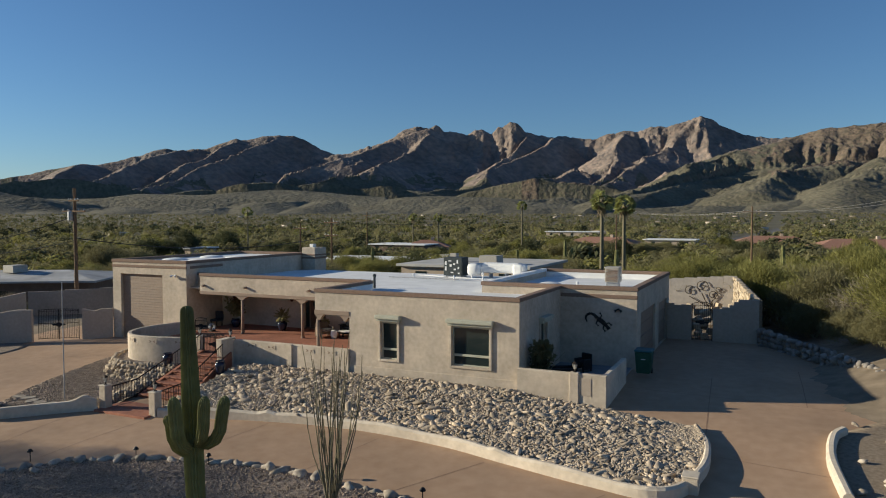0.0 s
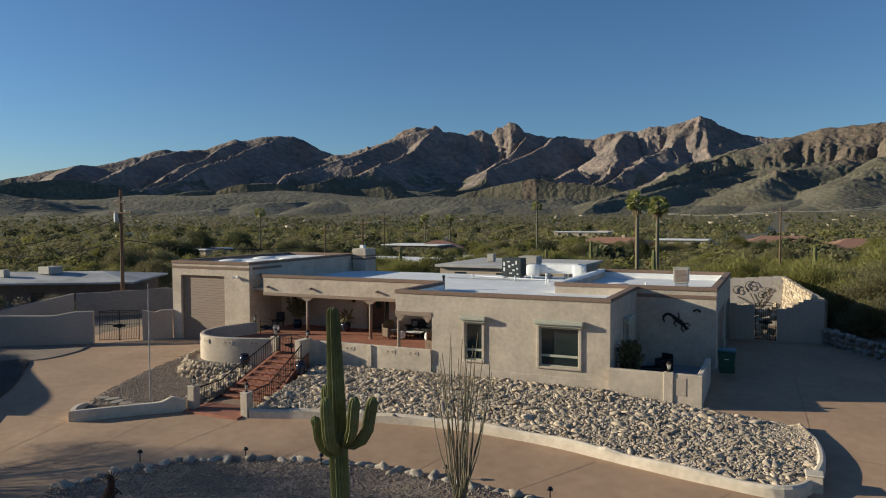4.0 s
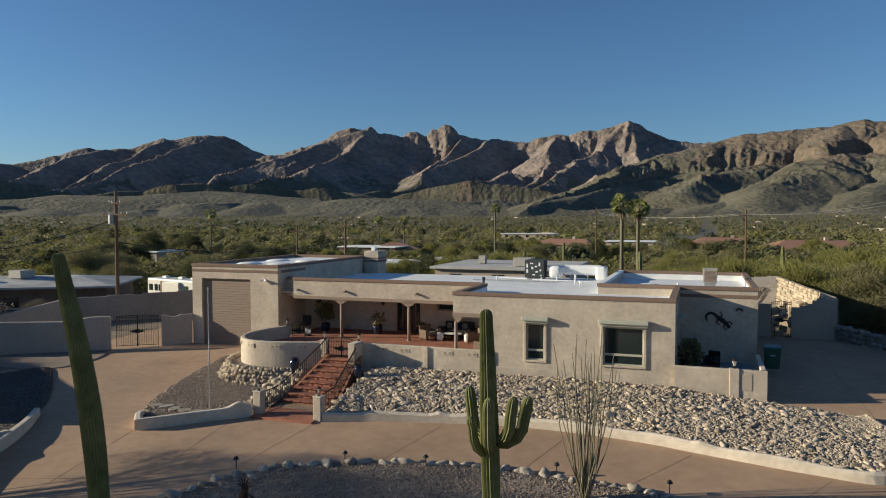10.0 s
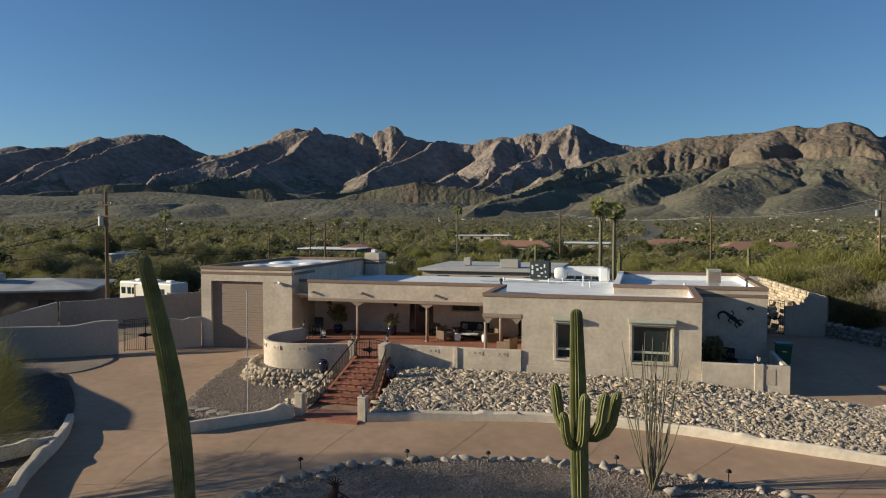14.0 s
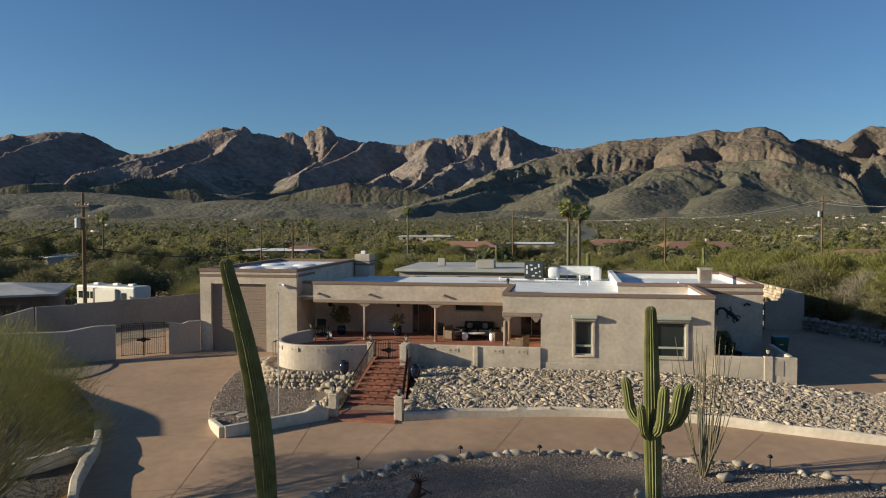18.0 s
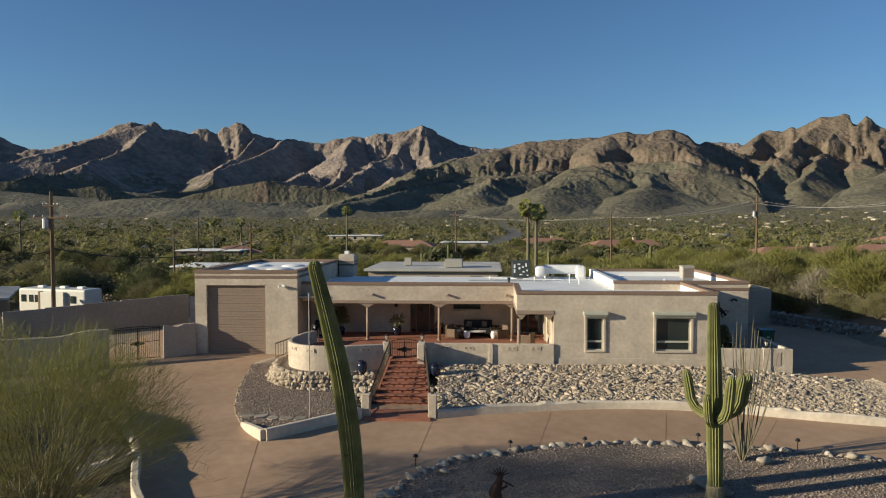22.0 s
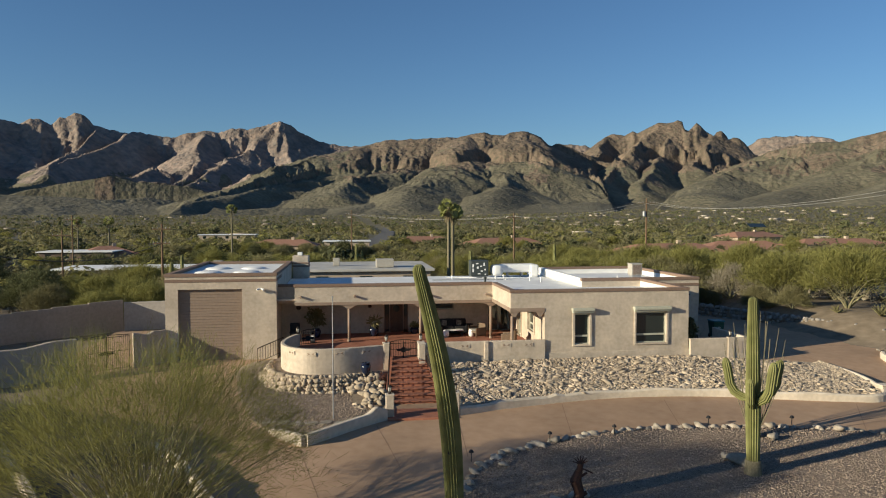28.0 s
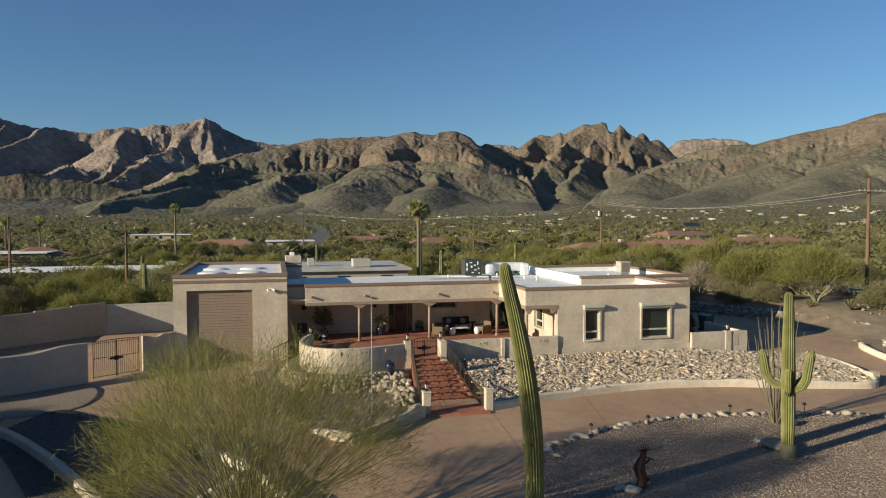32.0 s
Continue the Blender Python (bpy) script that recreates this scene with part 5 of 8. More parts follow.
# ---- cacti ----
def fluted(bm, line, radii, ribs=18, depth=0.12):
    """A ribbed tube along a line of points, closed by a dome."""
    sides = ribs * 2
    pts = [Vector(p) for p in line]
    rings = []
    ref = Vector((1, 0.2, 0))
    for i, (p, r_) in enumerate(zip(pts, radii)):
        d = (pts[min(i + 1, len(pts) - 1)] - pts[max(i - 1, 0)]).normalized()
        x = (ref - d * ref.dot(d)).normalized()
        y = d.cross(x)
        rings.append([bm.verts.new(p + (x * math.cos(2 * math.pi * k / sides) + y * math.sin(2 * math.pi * k / sides)) * r_ * (1 + (depth if k % 2 else -depth))) for k in range(sides)])
    for a, b in zip(rings, rings[1:]):
        for k in range(sides):
            bm.faces.new((a[k], a[(k + 1) % sides], b[(k + 1) % sides], b[k]))
    bm.faces.new(rings[-1])
    bm.faces.new(rings[0][::-1])
    return bm


def column(base, top, r, n=16, sway=0.0, taper=0.45):
    b, t = Vector(base), Vector(top)
    line, radii = [], []
    for k in range(n + 1):
        u = k / n
        line.append(b.lerp(t, u) + Vector((sway * math.sin(u * math.pi), 0, 0)))
        radii.append(r * (0.84 + 0.3 * math.sin(min(u * 1.5, 1) * math.pi * 0.55) - taper * u ** 2.2))
    for f_, q_ in ((0.35, 0.97), (0.65, 0.86), (0.88, 0.62), (1.0, 0.3)):
        line.append(t + (t - b).normalized() * r * f_ * 0.9)
        radii.append(radii[n] * q_)
    return line, radii


def arm(root, out, tip_z, r):
    """A cactus arm that leaves the trunk, bends and rises."""
    o = Vector((out[0], out[1], 0))
    root = Vector(root)
    line = [root + o * 0.15, root + o * 0.45 + Vector((0, 0, 0.03)), root + o * 0.75 + Vector((0, 0, 0.2)), root + o * 0.93 + Vector((0, 0, 0.48)), root + o + Vector((0, 0, 0.85))]
    n = 5
    z0 = line[-1].z
    for k in range(1, n + 1):
        line.append(Vector((line[4].x + o.x * 0.12 * k / n, line[4].y + o.y * 0.12 * k / n, z0 + (tip_z - z0) * k / n)))
    radii = [r * 0.8, r * 0.95, r, r, r, r, r, r * 0.97, r * 0.9, r * 0.62]
    line.append(line[-1] + Vector((0, 0, r * 0.4)))
    radii.append(r * 0.25)
    return line, radii


sag = thing("saguaro_cactus", (4.05, -14.1, -2.1), "tall ribbed saguaro cactus with raised arms", "cactus", "saguaro cacti in the gravel")
part("trunk", fluted(bmesh.new(), *column((4.05, -14.1, -2.15), (3.88, -14.2, 4.35), 0.23)), cactus_skin, sag)
for root, out, tip, r_ in (((4.0, -14.1, 0.8), (0.95, 0.0), 2.15, 0.15), ((4.0, -14.1, 0.8), (-0.72, 0.48), 2.17, 0.15), ((3.98, -14.1, 0.75), (0.2, -0.85), 2.25, 0.155), ((3.98, -14.1, 0.55), (-0.38, -0.5), 1.6, 0.12), ((4.0, -14.1, 0.9), (0.66, -0.36), 2.2, 0.145)):
    part("arm", fluted(bmesh.new(), *arm(root, out, tip, r_), ribs=13), cactus_skin, sag, "raised ribbed arm")
part("scarred_base", lathe(bmesh.new(), (4.05, -14.1, -2.12), [(0.34, 0), (0.3, 0.25), (0.285, 0.6), (0.27, 0.62)], 16), stem_bark, sag, "grey corky base")
cac = thing("saguaro_cactus", (-7.7, -16.6, height_at(-7.7, -16.6)), "tall leaning single-stemmed saguaro cactus", "cactus", "saguaro cacti in the gravel")
part("trunk", fluted(bmesh.new(), *column((-7.5, -16.6, -2.4), (-8.64, -16.86, 5.8), 0.29, 16, 0.3, 0.5), ribs=22, depth=0.1), cactus_skin, cac)

part("woodpecker_hole", lathe(bmesh.new(), (0, 0, 0), [(0.06, 0), (0.05, 0.03)], 10), black_metal, cac, "dark nest hole").matrix_basis = pose(-7.72, -16.93, 0.2, 90)
part("scarred_base", lathe(bmesh.new(), (-7.5, -16.6, -2.35), [(0.3, 0), (0.28, 0.3), (0.25, 0.5)], 16), stem_bark, cac, "grey corky base")
oco = thing("ocotillo", (6.1, -10.7, height_at(6.1, -10.7)), "tall spindly ocotillo with bare grey-green stems", "shrub")
g = random.Random(8)
for k in range(30):
    a = g.uniform(0, 2 * math.pi)
    lean = g.uniform(0.15, 1.08)
    h = g.uniform(3.9, 5.6) * (1 - 0.12 * lean)
    z0 = height_at(6.1, -10.7)
    line, prev = [], None
    bm = bmesh.new()
    for s in range(6):
        u = s / 5
        p = Vector((6.1 + math.cos(a) * (0.06 + lean * 1.2 * (1.5 * u - 0.5 * u * u)) + 0.05 * math.sin(7 * u + k), -10.7 + math.sin(a) * (0.06 + lean * 1.2 * (1.5 * u - 0.5 * u * u)) + 0.05 * math.cos(5 * u + k), z0 + h * u))
        if prev is not None:
            rod(bm, prev, p, 0.02 * (1.1 - u * 0.7) + 0.006, 0.02 * (1.1 - (u + 0.2) * 0.7) + 0.004, 5, False)
        prev = p
    part("stem", bm, stem_bark, oco)


# ---- rocks ----
def stone_mesh(seed, squash=(1, 1, 0.62), rough=0.22, sub=2):
    bm = bmesh.new()
    bmesh.ops.create_icosphere(bm, subdivisions=sub, radius=0.5)
    o = Vector((seed * 3.7, seed * 1.3, seed * 2.1))
    for v_ in bm.verts:
        n_ = noise.noise(v_.co * 1.6 + o) + 0.5 * noise.noise(v_.co * 3.4 + o)
        v_.co *= 1 + rough * n_ * 1.6
        v_.co = Vector((v_.co.x * squash[0], v_.co.y * squash[1], v_.co.z * squash[2]))
    me = bpy.data.meshes.new("stone")
    bm.to_mesh(me)
    bm.free()
    me.polygons.foreach_set("use_smooth", [True] * len(me.polygons))
    return me


def joined_stones(name, places, meshes, material, parent, label):
    """Many stones in one mesh: places are (matrix)."""
    vs_, fs_, n = [], [], 0
    cache = []
    for me in meshes:
        co = np.empty(len(me.vertices) * 3)
        me.vertices.foreach_get("co", co)
        fc = np.empty(len(me.polygons) * 3, int)
        me.polygons.foreach_get("vertices", fc)
        cache.append((co.reshape(-1, 3), fc.reshape(-1, 3)))
    for i, m in enumerate(places):
        co, fc = cache[i % len(cache)]
        mm = np.array(m)
        vs_.append(co @ mm[:3, :3].T + mm[:3, 3])
        fs_.append(fc + n)
        n += len(co)
    o = part_mesh(name, arrays_mesh(name, np.concatenate(vs_), np.concatenate(fs_)), material, parent, label, True)
    o["kind"] = "stuff"
    return o


def stone_pose(p, s, g, tilt=25):
    return Matrix.LocRotScale(p, Euler((radians(g.uniform(-tilt, tilt)), radians(g.uniform(-tilt, tilt)), g.uniform(0, 6.28))), Vector((s * g.uniform(0.8, 1.35), s * g.uniform(0.75, 1.1), s * g.uniform(0.8, 1.1))))


STONES = []
for k in range(6):
    me = stone_mesh(k + 1, (1.2, 0.8, 0.38), 0.42)
    me.materials.append(stone_mix)
    STONES.append(me)
g = random.Random(4)
near_, rest = [], []
taken = {}
tries = 0
while len(near_) + len(rest) < 6400 and tries < 130000:
    tries += 1
    u, w = g.random(), g.random()
    s = g.choice((0.13, 0.16, 0.19, 0.23, 0.28, 0.34, 0.42)) * g.uniform(0.85, 1.2) * (1.08 - 0.2 * u)
    p = bed_point(u, 0.02 + 0.95 * w)
    if p.y > -0.45 and p.x < 8.3:
        continue
    cell = (int(p.x / 0.5), int(p.y / 0.5))
    if any((p - q_).length < 0.315 * (s + sq) for i in (-1, 0, 1) for j in (-1, 0, 1) for q_, sq in taken.get((cell[0] + i, cell[1] + j), ())):
        continue
    taken.setdefault(cell, []).append((p, s))
    m = stone_pose(p + Vector((0, 0, s * 0.02)), s, g, 22)
    (near_ if (12.2 < p.x < 16 and p.y < -3.2 and len(near_) < 290) else rest).append(m)
for i, m in enumerate(near_):
    o = part_mesh("stone", STONES[i % 6], stone_mix, stone_slope)
    o.matrix_basis = m
o = joined_stones("river_stones", rest, STONES, stone_mix_joined, None, "")
tagged(o, "many rounded tan and grey river stones on the slope", "stones", kind="stuff")

# broken small stones fill the gaps on the slope
gp = np.random.RandomState(44)
octa_ = np.array([(1, 0, 0), (0, 1, 0), (-1, 0, 0), (0, -1, 0), (0, 0, 0.7), (0, 0, -0.7)])
octa_f = np.array([(0, 1, 4), (1, 2, 4), (2, 3, 4), (3, 0, 4), (1, 0, 5), (2, 1, 5), (3, 2, 5), (0, 3, 5)])
fill = np.array([tuple(bed_point(u, 0.02 + 0.95 * w)) for u, w in gp.rand(14000, 2)])
fill = fill[~((fill[:, 1] > -0.45) & (fill[:, 0] < 8.3))]
size_ = (0.03 + 0.04 * gp.rand(len(fill)))[:, None, None] * (0.7 + 0.6 * gp.rand(len(fill), 6, 1))
o = part_mesh("small_stones", arrays_mesh("small_stones", (octa_[None] * size_ + fill[:, None] + np.array([0, 0, 0.02])).reshape(-1, 3), (octa_f[None] + 6 * np.arange(len(fill))[:, None, None]).reshape(-1, 3)), stone_mix_joined)
tagged(o, "small tan stones between the river stones", "stones", kind="stuff")

ROCKS = []
for k in range(5):
    me = stone_mesh(k + 20, (1.1, 0.85, 0.55), 0.5)
    me.materials.append(pale_rock)
    ROCKS.append(me)


TAN_ROCKS = []
for k in range(5):
    me = stone_mesh(k + 60, (1, 0.85, 0.68), 0.42)
    me.materials.append(tan_rock)
    TAN_ROCKS.append(me)


def rock_thing(p, s, g, label, group, kind_name="rock", material=None):
    o = new(kind_name, ROCKS[g.randrange(5)])
    o.matrix_basis = stone_pose(p, s, g, 15)
    return tagged(o, label, "rock", group)


g = random.Random(6)
line = [p for p in ISLAND if (p[1] > -14.5 and p[0] < 14.2)]
d_left = 0.0
for a, b in zip(line, line[1:]):
    L = math.dist(a, b)
    while d_left < L:
        t = d_left / L
        x, y = a[0] + (b[0] - a[0]) * t, a[1] + (b[1] - a[1]) * t
        s = g.uniform(0.28, 0.58)
        rock_thing(Vector((x + g.uniform(-0.06, 0.06), y + g.uniform(-0.06, 0.06), height_at(x, y) + 0.06)), s, g, "pale weathered rock edging the gravel island", "rocks round the gravel island")
        d_left += s * 0.98
    d_left -= L
for x, y, s in ((4.15, -13.2, 0.85), (3.75, -12.7, 0.55), (4.5, -13.6, 0.35), (-3.0, -15.3, 0.6), (-3.6, -15.9, 0.5), (-4.0, -15.6, 0.4), (6.8, -11.0, 0.5), (-5.0, -12.4, 0.35)):
    rock_thing(Vector((x, y, height_at(x, y) + 0.08 + s * 0.2)), s, g, "pale boulder lying in the gravel", "loose boulders")
for k in range(26):
    x, y = g.uniform(20.6, 24.5), g.uniform(-5, 0.8)
    rock_thing(Vector((x, y, height_at(x, y) + 0.2)), g.uniform(0.2, 0.55), g, "pale rock in the side bed", "rocks in the side bed")

# rocks stacked round the curved terrace wall
skirt = thing("rock_skirt", (-12.5, -2.0, -1.3), "stacked pale rocks round the curved terrace wall", "rock wall", kind="structure")
g = random.Random(12)
pile = []
for i, (x, y) in enumerate(ARC):
    j, k = max(i - 1, 0), min(i + 1, len(ARC) - 1)
    dx, dy = ARC[k][0] - ARC[j][0], ARC[k][1] - ARC[j][1]
    L = math.hypot(dx, dy)
    nx, ny = dy / L, -dx / L
    if nx * (x + 11.6) + ny * (y - 1.6) < 0:
        nx, ny = -nx, -ny
    for off, z in ((0.74, -0.6), (0.86, -0.78), (0.95, -0.96), (1.05, -1.14), (1.15, -1.3)):
        for _ in range(3):
            t = g.random()
            px, py = x + nx * off + dx * (t - 0.5) * 0.9, y + ny * off + dy * (t - 0.5) * 0.9
            if px > -9.0 or (px < -14.0 and py > 2.6):
                continue
            pile.append((px, py, max(z, height_at(px, py) + 0.08)))
for i, (px, py, z) in enumerate(pile):
    o = part_mesh("rock", TAN_ROCKS[i % 5], tan_rock, skirt)
    o.matrix_basis = stone_pose(Vector((px, py, z)), g.uniform(0.24, 0.38), g, 20)
# left of the stairs, a rock slope
for k in range(70):
    x, y = g.uniform(-10.6, -9.1), g.uniform(-5.2, -1.6)
    o = part_mesh("rock", TAN_ROCKS[k % 5], tan_rock, skirt)
    o.matrix_basis = stone_pose(Vector((x, y, -0.55 - 0.9 * (-1.2 - y) / 4.0 - 0.12 * (-9.1 - x))), g.uniform(0.28, 0.5), g, 20)
bm = bmesh.new()
inner, outer, foot = [], [], []
for i, (x, y) in enumerate(ARC):
    j, k = max(i - 1, 0), min(i + 1, len(ARC) - 1)
    dx, dy = ARC[k][0] - ARC[j][0], ARC[k][1] - ARC[j][1]
    L = math.hypot(dx, dy)
    nx, ny = dy / L, -dx / L
    if nx * (x + 11.6) + ny * (y - 1.6) < 0:
        nx, ny = -nx, -ny
    inner.append(bm.verts.new((x, y, -0.6)))
    outer.append(bm.verts.new((x + nx * 0.85, y + ny * 0.85, -0.6)))
    foot.append(bm.verts.new((x + nx * 1.15, y + ny * 1.15, -1.5)))
for a, b, c, d in zip(inner, inner[1:], outer[1:], outer):
    bm.faces.new((a, b, c, d))
for a, b, c, d in zip(outer, outer[1:], foot[1:], foot):
    bm.faces.new((a, b, c, d))
bmesh.ops.recalc_face_normals(bm, faces=bm.faces)
part("rock_fill", bm, gravel_grey, skirt)
bm = bmesh.new()
vs_ = [bm.verts.new(p) for p in ((-9.0, -0.9, -0.62), (-9.0, -5.4, -1.55), (-10.6, -4.9, -1.6), (-10.7, -1.6, -0.75))]
bm.faces.new(vs_)
bmesh.ops.recalc_face_normals(bm, faces=bm.faces)
part("rock_fill", bm, bed_soil, skirt)
# flat stepping stones in the planter
bm = bmesh.new()
lathe(bm, (0, 0, 0), [(0.34, 0), (0.34, 0.05)], 9)
step_me = bpy.data.meshes.new("stepping_stone")
bm.to_mesh(step_me)
bm.free()
step_me.materials.append(pale_rock)
for k in range(7):
    x, y = -14.3 + k * 0.62, -6.5 - 0.09 * k + 0.1 * math.sin(k * 2)
    o = new("stepping_stone", step_me)
    o.matrix_basis = Matrix.LocRotScale((x, y, height_at(x, y) + 0.09), Euler((0, 0, k)), (1, 0.75, 1))
    tagged(o, "flat pale stepping stone set in gravel", "stepping stone", "stepping stones in the planter")


def pebble_bed(name, outline, n, lift, hub, label, seed, keep, material=pebbles):
    """Small broken stones strewn over a gravel bed, beyond counting."""
    g_ = np.random.RandomState(seed)
    o_ = np.array(outline)
    c_ = np.array(hub)
    nx_ = np.roll(o_, -1, 0)
    area = np.abs((o_[:, 0] - c_[0]) * (nx_[:, 1] - c_[1]) - (o_[:, 1] - c_[1]) * (nx_[:, 0] - c_[0]))
    k_ = g_.choice(len(o_), n, p=area / area.sum())
    r1_, r2_ = np.sqrt(g_.rand(n))[:, None], g_.rand(n)[:, None]
    p_ = c_ * (1 - r1_) + r1_ * ((1 - r2_) * o_[k_] + r2_ * nx_[k_])
    p_ = p_[keep(p_[:, 0], p_[:, 1])]
    n = len(p_)
    octa = np.array([(1, 0, 0), (0, 1, 0), (-1, 0, 0), (0, -1, 0), (0, 0, 1), (0, 0, -1)], float)
    of = np.array([(0, 1, 4), (1, 2, 4), (2, 3, 4), (3, 0, 4), (1, 0, 5), (2, 1, 5), (3, 2, 5), (0, 3, 5)])
    sc = (0.016 + 0.03 * g_.rand(n) ** 2)[:, None, None] * (0.65 + 0.7 * g_.rand(n, 6, 1))
    turn = g_.rand(n) * 6.28
    v_ = octa[None] * sc * np.array([1.2, 0.9, 0.7])
    v_ = np.stack([v_[..., 0] * np.cos(turn)[:, None] - v_[..., 1] * np.sin(turn)[:, None], v_[..., 0] * np.sin(turn)[:, None] + v_[..., 1] * np.cos(turn)[:, None], v_[..., 2]], -1)
    z_ = near_ground(p_[:, 0], p_[:, 1]) + lift + 0.012
    v_ = v_ + np.c_[p_, z_][:, None]
    f_ = (of[None] + 6 * np.arange(n)[:, None, None]).reshape(-1, 3)
    o = part_mesh(name, arrays_mesh(name, v_.reshape(-1, 3), f_), material)
    tagged(o, label, "gravel", kind="stuff")


pebble_bed("gravel_stones", ISLAND, 60000, 0.07, (4.0, -15.5), "loose brown-grey gravel covering the island", 5, lambda x, y: y > -21)
pebble_bed("gravel_stones", PLANTER, 16000, 0.09, (-12.5, -3.5), "loose brown-grey gravel in the planter", 6, lambda x, y: y < 2.5)
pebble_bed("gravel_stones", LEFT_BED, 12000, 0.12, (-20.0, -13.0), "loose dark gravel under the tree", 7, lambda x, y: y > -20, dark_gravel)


def path_light(x, y, h=0.36):
    z = height_at(x, y) + 0.05
    l = thing("path_light", (x, y, z), "small dark mushroom path light on a stake", "path light", "path lights along the drive")
    part("stake", rod(bmesh.new(), (x, y, z - 0.05), (x, y, z + h), 0.018, sides=6), black_metal, l)
    part("light_cap", lathe(bmesh.new(), (x, y, z + h), [(0.1, -0.02), (0.1, 0.0), (0.06, 0.07), (0.02, 0.09)], 12), black_metal, l)


for x, y in ((-6.15, -11.75), (-2.6, -10.2), (0.35, -9.72), (4.9, -9.1), (8.6, -9.5), (12.6, -11.3)):
    path_light(x, y)

bm = bmesh.new()
zb = height_at(-3.15, -15.6) + 0.05
for a, b, r0, r1 in (((0, 0, 0), (0.05, 0, 0.35), 0.2, 0.16), ((0.05, 0, 0.3), (-0.1, 0, 0.75), 0.17, 0.2), ((-0.1, 0, 0.7), (0.02, 0, 1.05), 0.2, 0.13), ((0.02, 0, 1.0), (0.08, 0, 1.3), 0.12, 0.1), ((0.1, 0, 1.15), (0.5, 0, 0.95), 0.025, 0.025), ((0, 0, 0.8), (0.3, 0, 0.98), 0.05, 0.04),
                     ((0.05, 0, 0.2), (0.3, 0, 0.3), 0.09, 0.07)):
    rod(bm, Vector(a) + Vector((-3.15, -15.6, zb)), Vector(b) + Vector((-3.15, -15.6, zb)), r0, r1, 10)
for k in range(7):
    a = -1.2 + 0.4 * k
    rod(bm, Vector((-3.08, -15.6, zb + 1.28)), Vector((-3.08 + 0.3 * math.sin(a), -15.6, zb + 1.28 + 0.28 * math.cos(a))), 0.03, 0.015, 5)
o = part("garden_sculpture", bm, rust)
tagged(o, "rusted metal abstract garden sculpture in the gravel", "sculpture")

fp = thing("flag_pole", (-11.5, -6.25, height_at(-11.5, -6.25)), "slender bare metal flag pole", "pole")
part("shaft", rod(bmesh.new(), (-11.5, -6.25, -1.7), (-11.5, -6.25, 3.9), 0.028, 0.02, 8), galvanised, fp)
part("finial", lathe(bmesh.new(), (-11.5, -6.25, 3.9), [(0.01, 0), (0.04, 0.03), (0.04, 0.06), (0.01, 0.09)], 8), galvanised, fp)

# ---- patio on the side ----
def patio_top(x, y, u):
    return 0.6


low_wall("patio_wall", [(8.42, -0.18), (10.0, -0.18), (12.14, -0.18)], 0.24, lambda x, y, u: -1.0, patio_top, stucco, "low tan stucco patio wall with a niche", "wall", 0.03, n=2)
low_wall("patio_wall", [(12.03, -0.06), (12.03, 2.0), (12.03, 3.9)], 0.22, lambda x, y, u: -0.9, lambda x, y, u: 0.57, curb_paint, "low pale stucco patio side wall", "wall", 0.03, n=2)
tagged(part("wall_pier", boxed(10.65, -0.36, -0.9, 11.05, -0.05, 0.64, bevel=0.03), stucco), "square stucco pier on the patio wall", "pier", kind="structure")
tagged(part("wall_niche", boxed(11.12, -0.318, -0.28, 11.55, -0.3, 0.44, bevel=0.01), yard_wall_stucco), "shallow darker tan niche panel in the patio wall", "wall panel", kind="structure")
tagged(part("patio_floor", boxed(8.41, 0.0, -0.6, 11.95, 6.24, -0.33), mat("blue_grey_patio", (0.2, 0.22, 0.24), (0.26, 0.28, 0.3), 2, 0.8)), "smooth grey patio floor", "floor", kind="structure")


def patio_chair(m, material, cushion, label, group, wide=0.62, deep=0.62, seat=0.4, tall=0.82):
    c = thing("patio_chair", m.translation, label, "chair", group)

    def add(name, bm, material_):
        bmesh.ops.transform(bm, matrix=m, verts=bm.verts)
        return part(name, bm, material_, c)
    w = wide / 2
    add("seat", boxed(-w + 0.07, -deep / 2, seat - 0.14, w - 0.07, deep / 2 - 0.1, seat - 0.02, bevel=0.03), material)
    add("cushion", boxed(-w + 0.09, -deep / 2 + 0.02, seat - 0.02, w - 0.09, deep / 2 - 0.12, seat + 0.1, bevel=0.04), cushion)
    add("backrest", boxed(-w, deep / 2 - 0.12, 0.1, w, deep / 2, tall, bevel=0.05), material)
    for s in (-1, 1):
        add("armrest", boxed(s * w, -deep / 2, 0.08, s * (w - 0.09), deep / 2 - 0.1, seat + 0.2, bevel=0.04), material)
        for y in (-deep / 2 + 0.05, deep / 2 - 0.06):
            add("leg", boxed(s * (w - 0.02), y - 0.03, 0.0, s * (w - 0.08), y + 0.03, 0.12), material)
    return c


patio_chair(pose(10.0, 4.6, -0.33, rz=-30), black_metal, black_cushion, "black metal patio armchair in the shade", "patio chairs")
patio_chair(pose(9.6, 2.5, -0.33, rz=-60), black_metal, black_cushion, "low black patio lounge chair", "patio chairs", 0.7, 1.2, 0.36, 0.7)


def bush(name, x, y, z, blobs, n, size, material, label, category="shrub", elong=1.0, outward=0.2, seed=1, trunk=None, group=""):
    t = thing(name, (x, y, z), label, category, group)
    v_, q_ = leaf_cloud(blobs, n, size, elong, outward, seed)
    if trunk:
        part("trunk", limbs(bmesh.new(), (x, y, z), *trunk), bark, t)
    part_mesh("crown", arrays_mesh("crown", v_, q_), material, t)
    return t


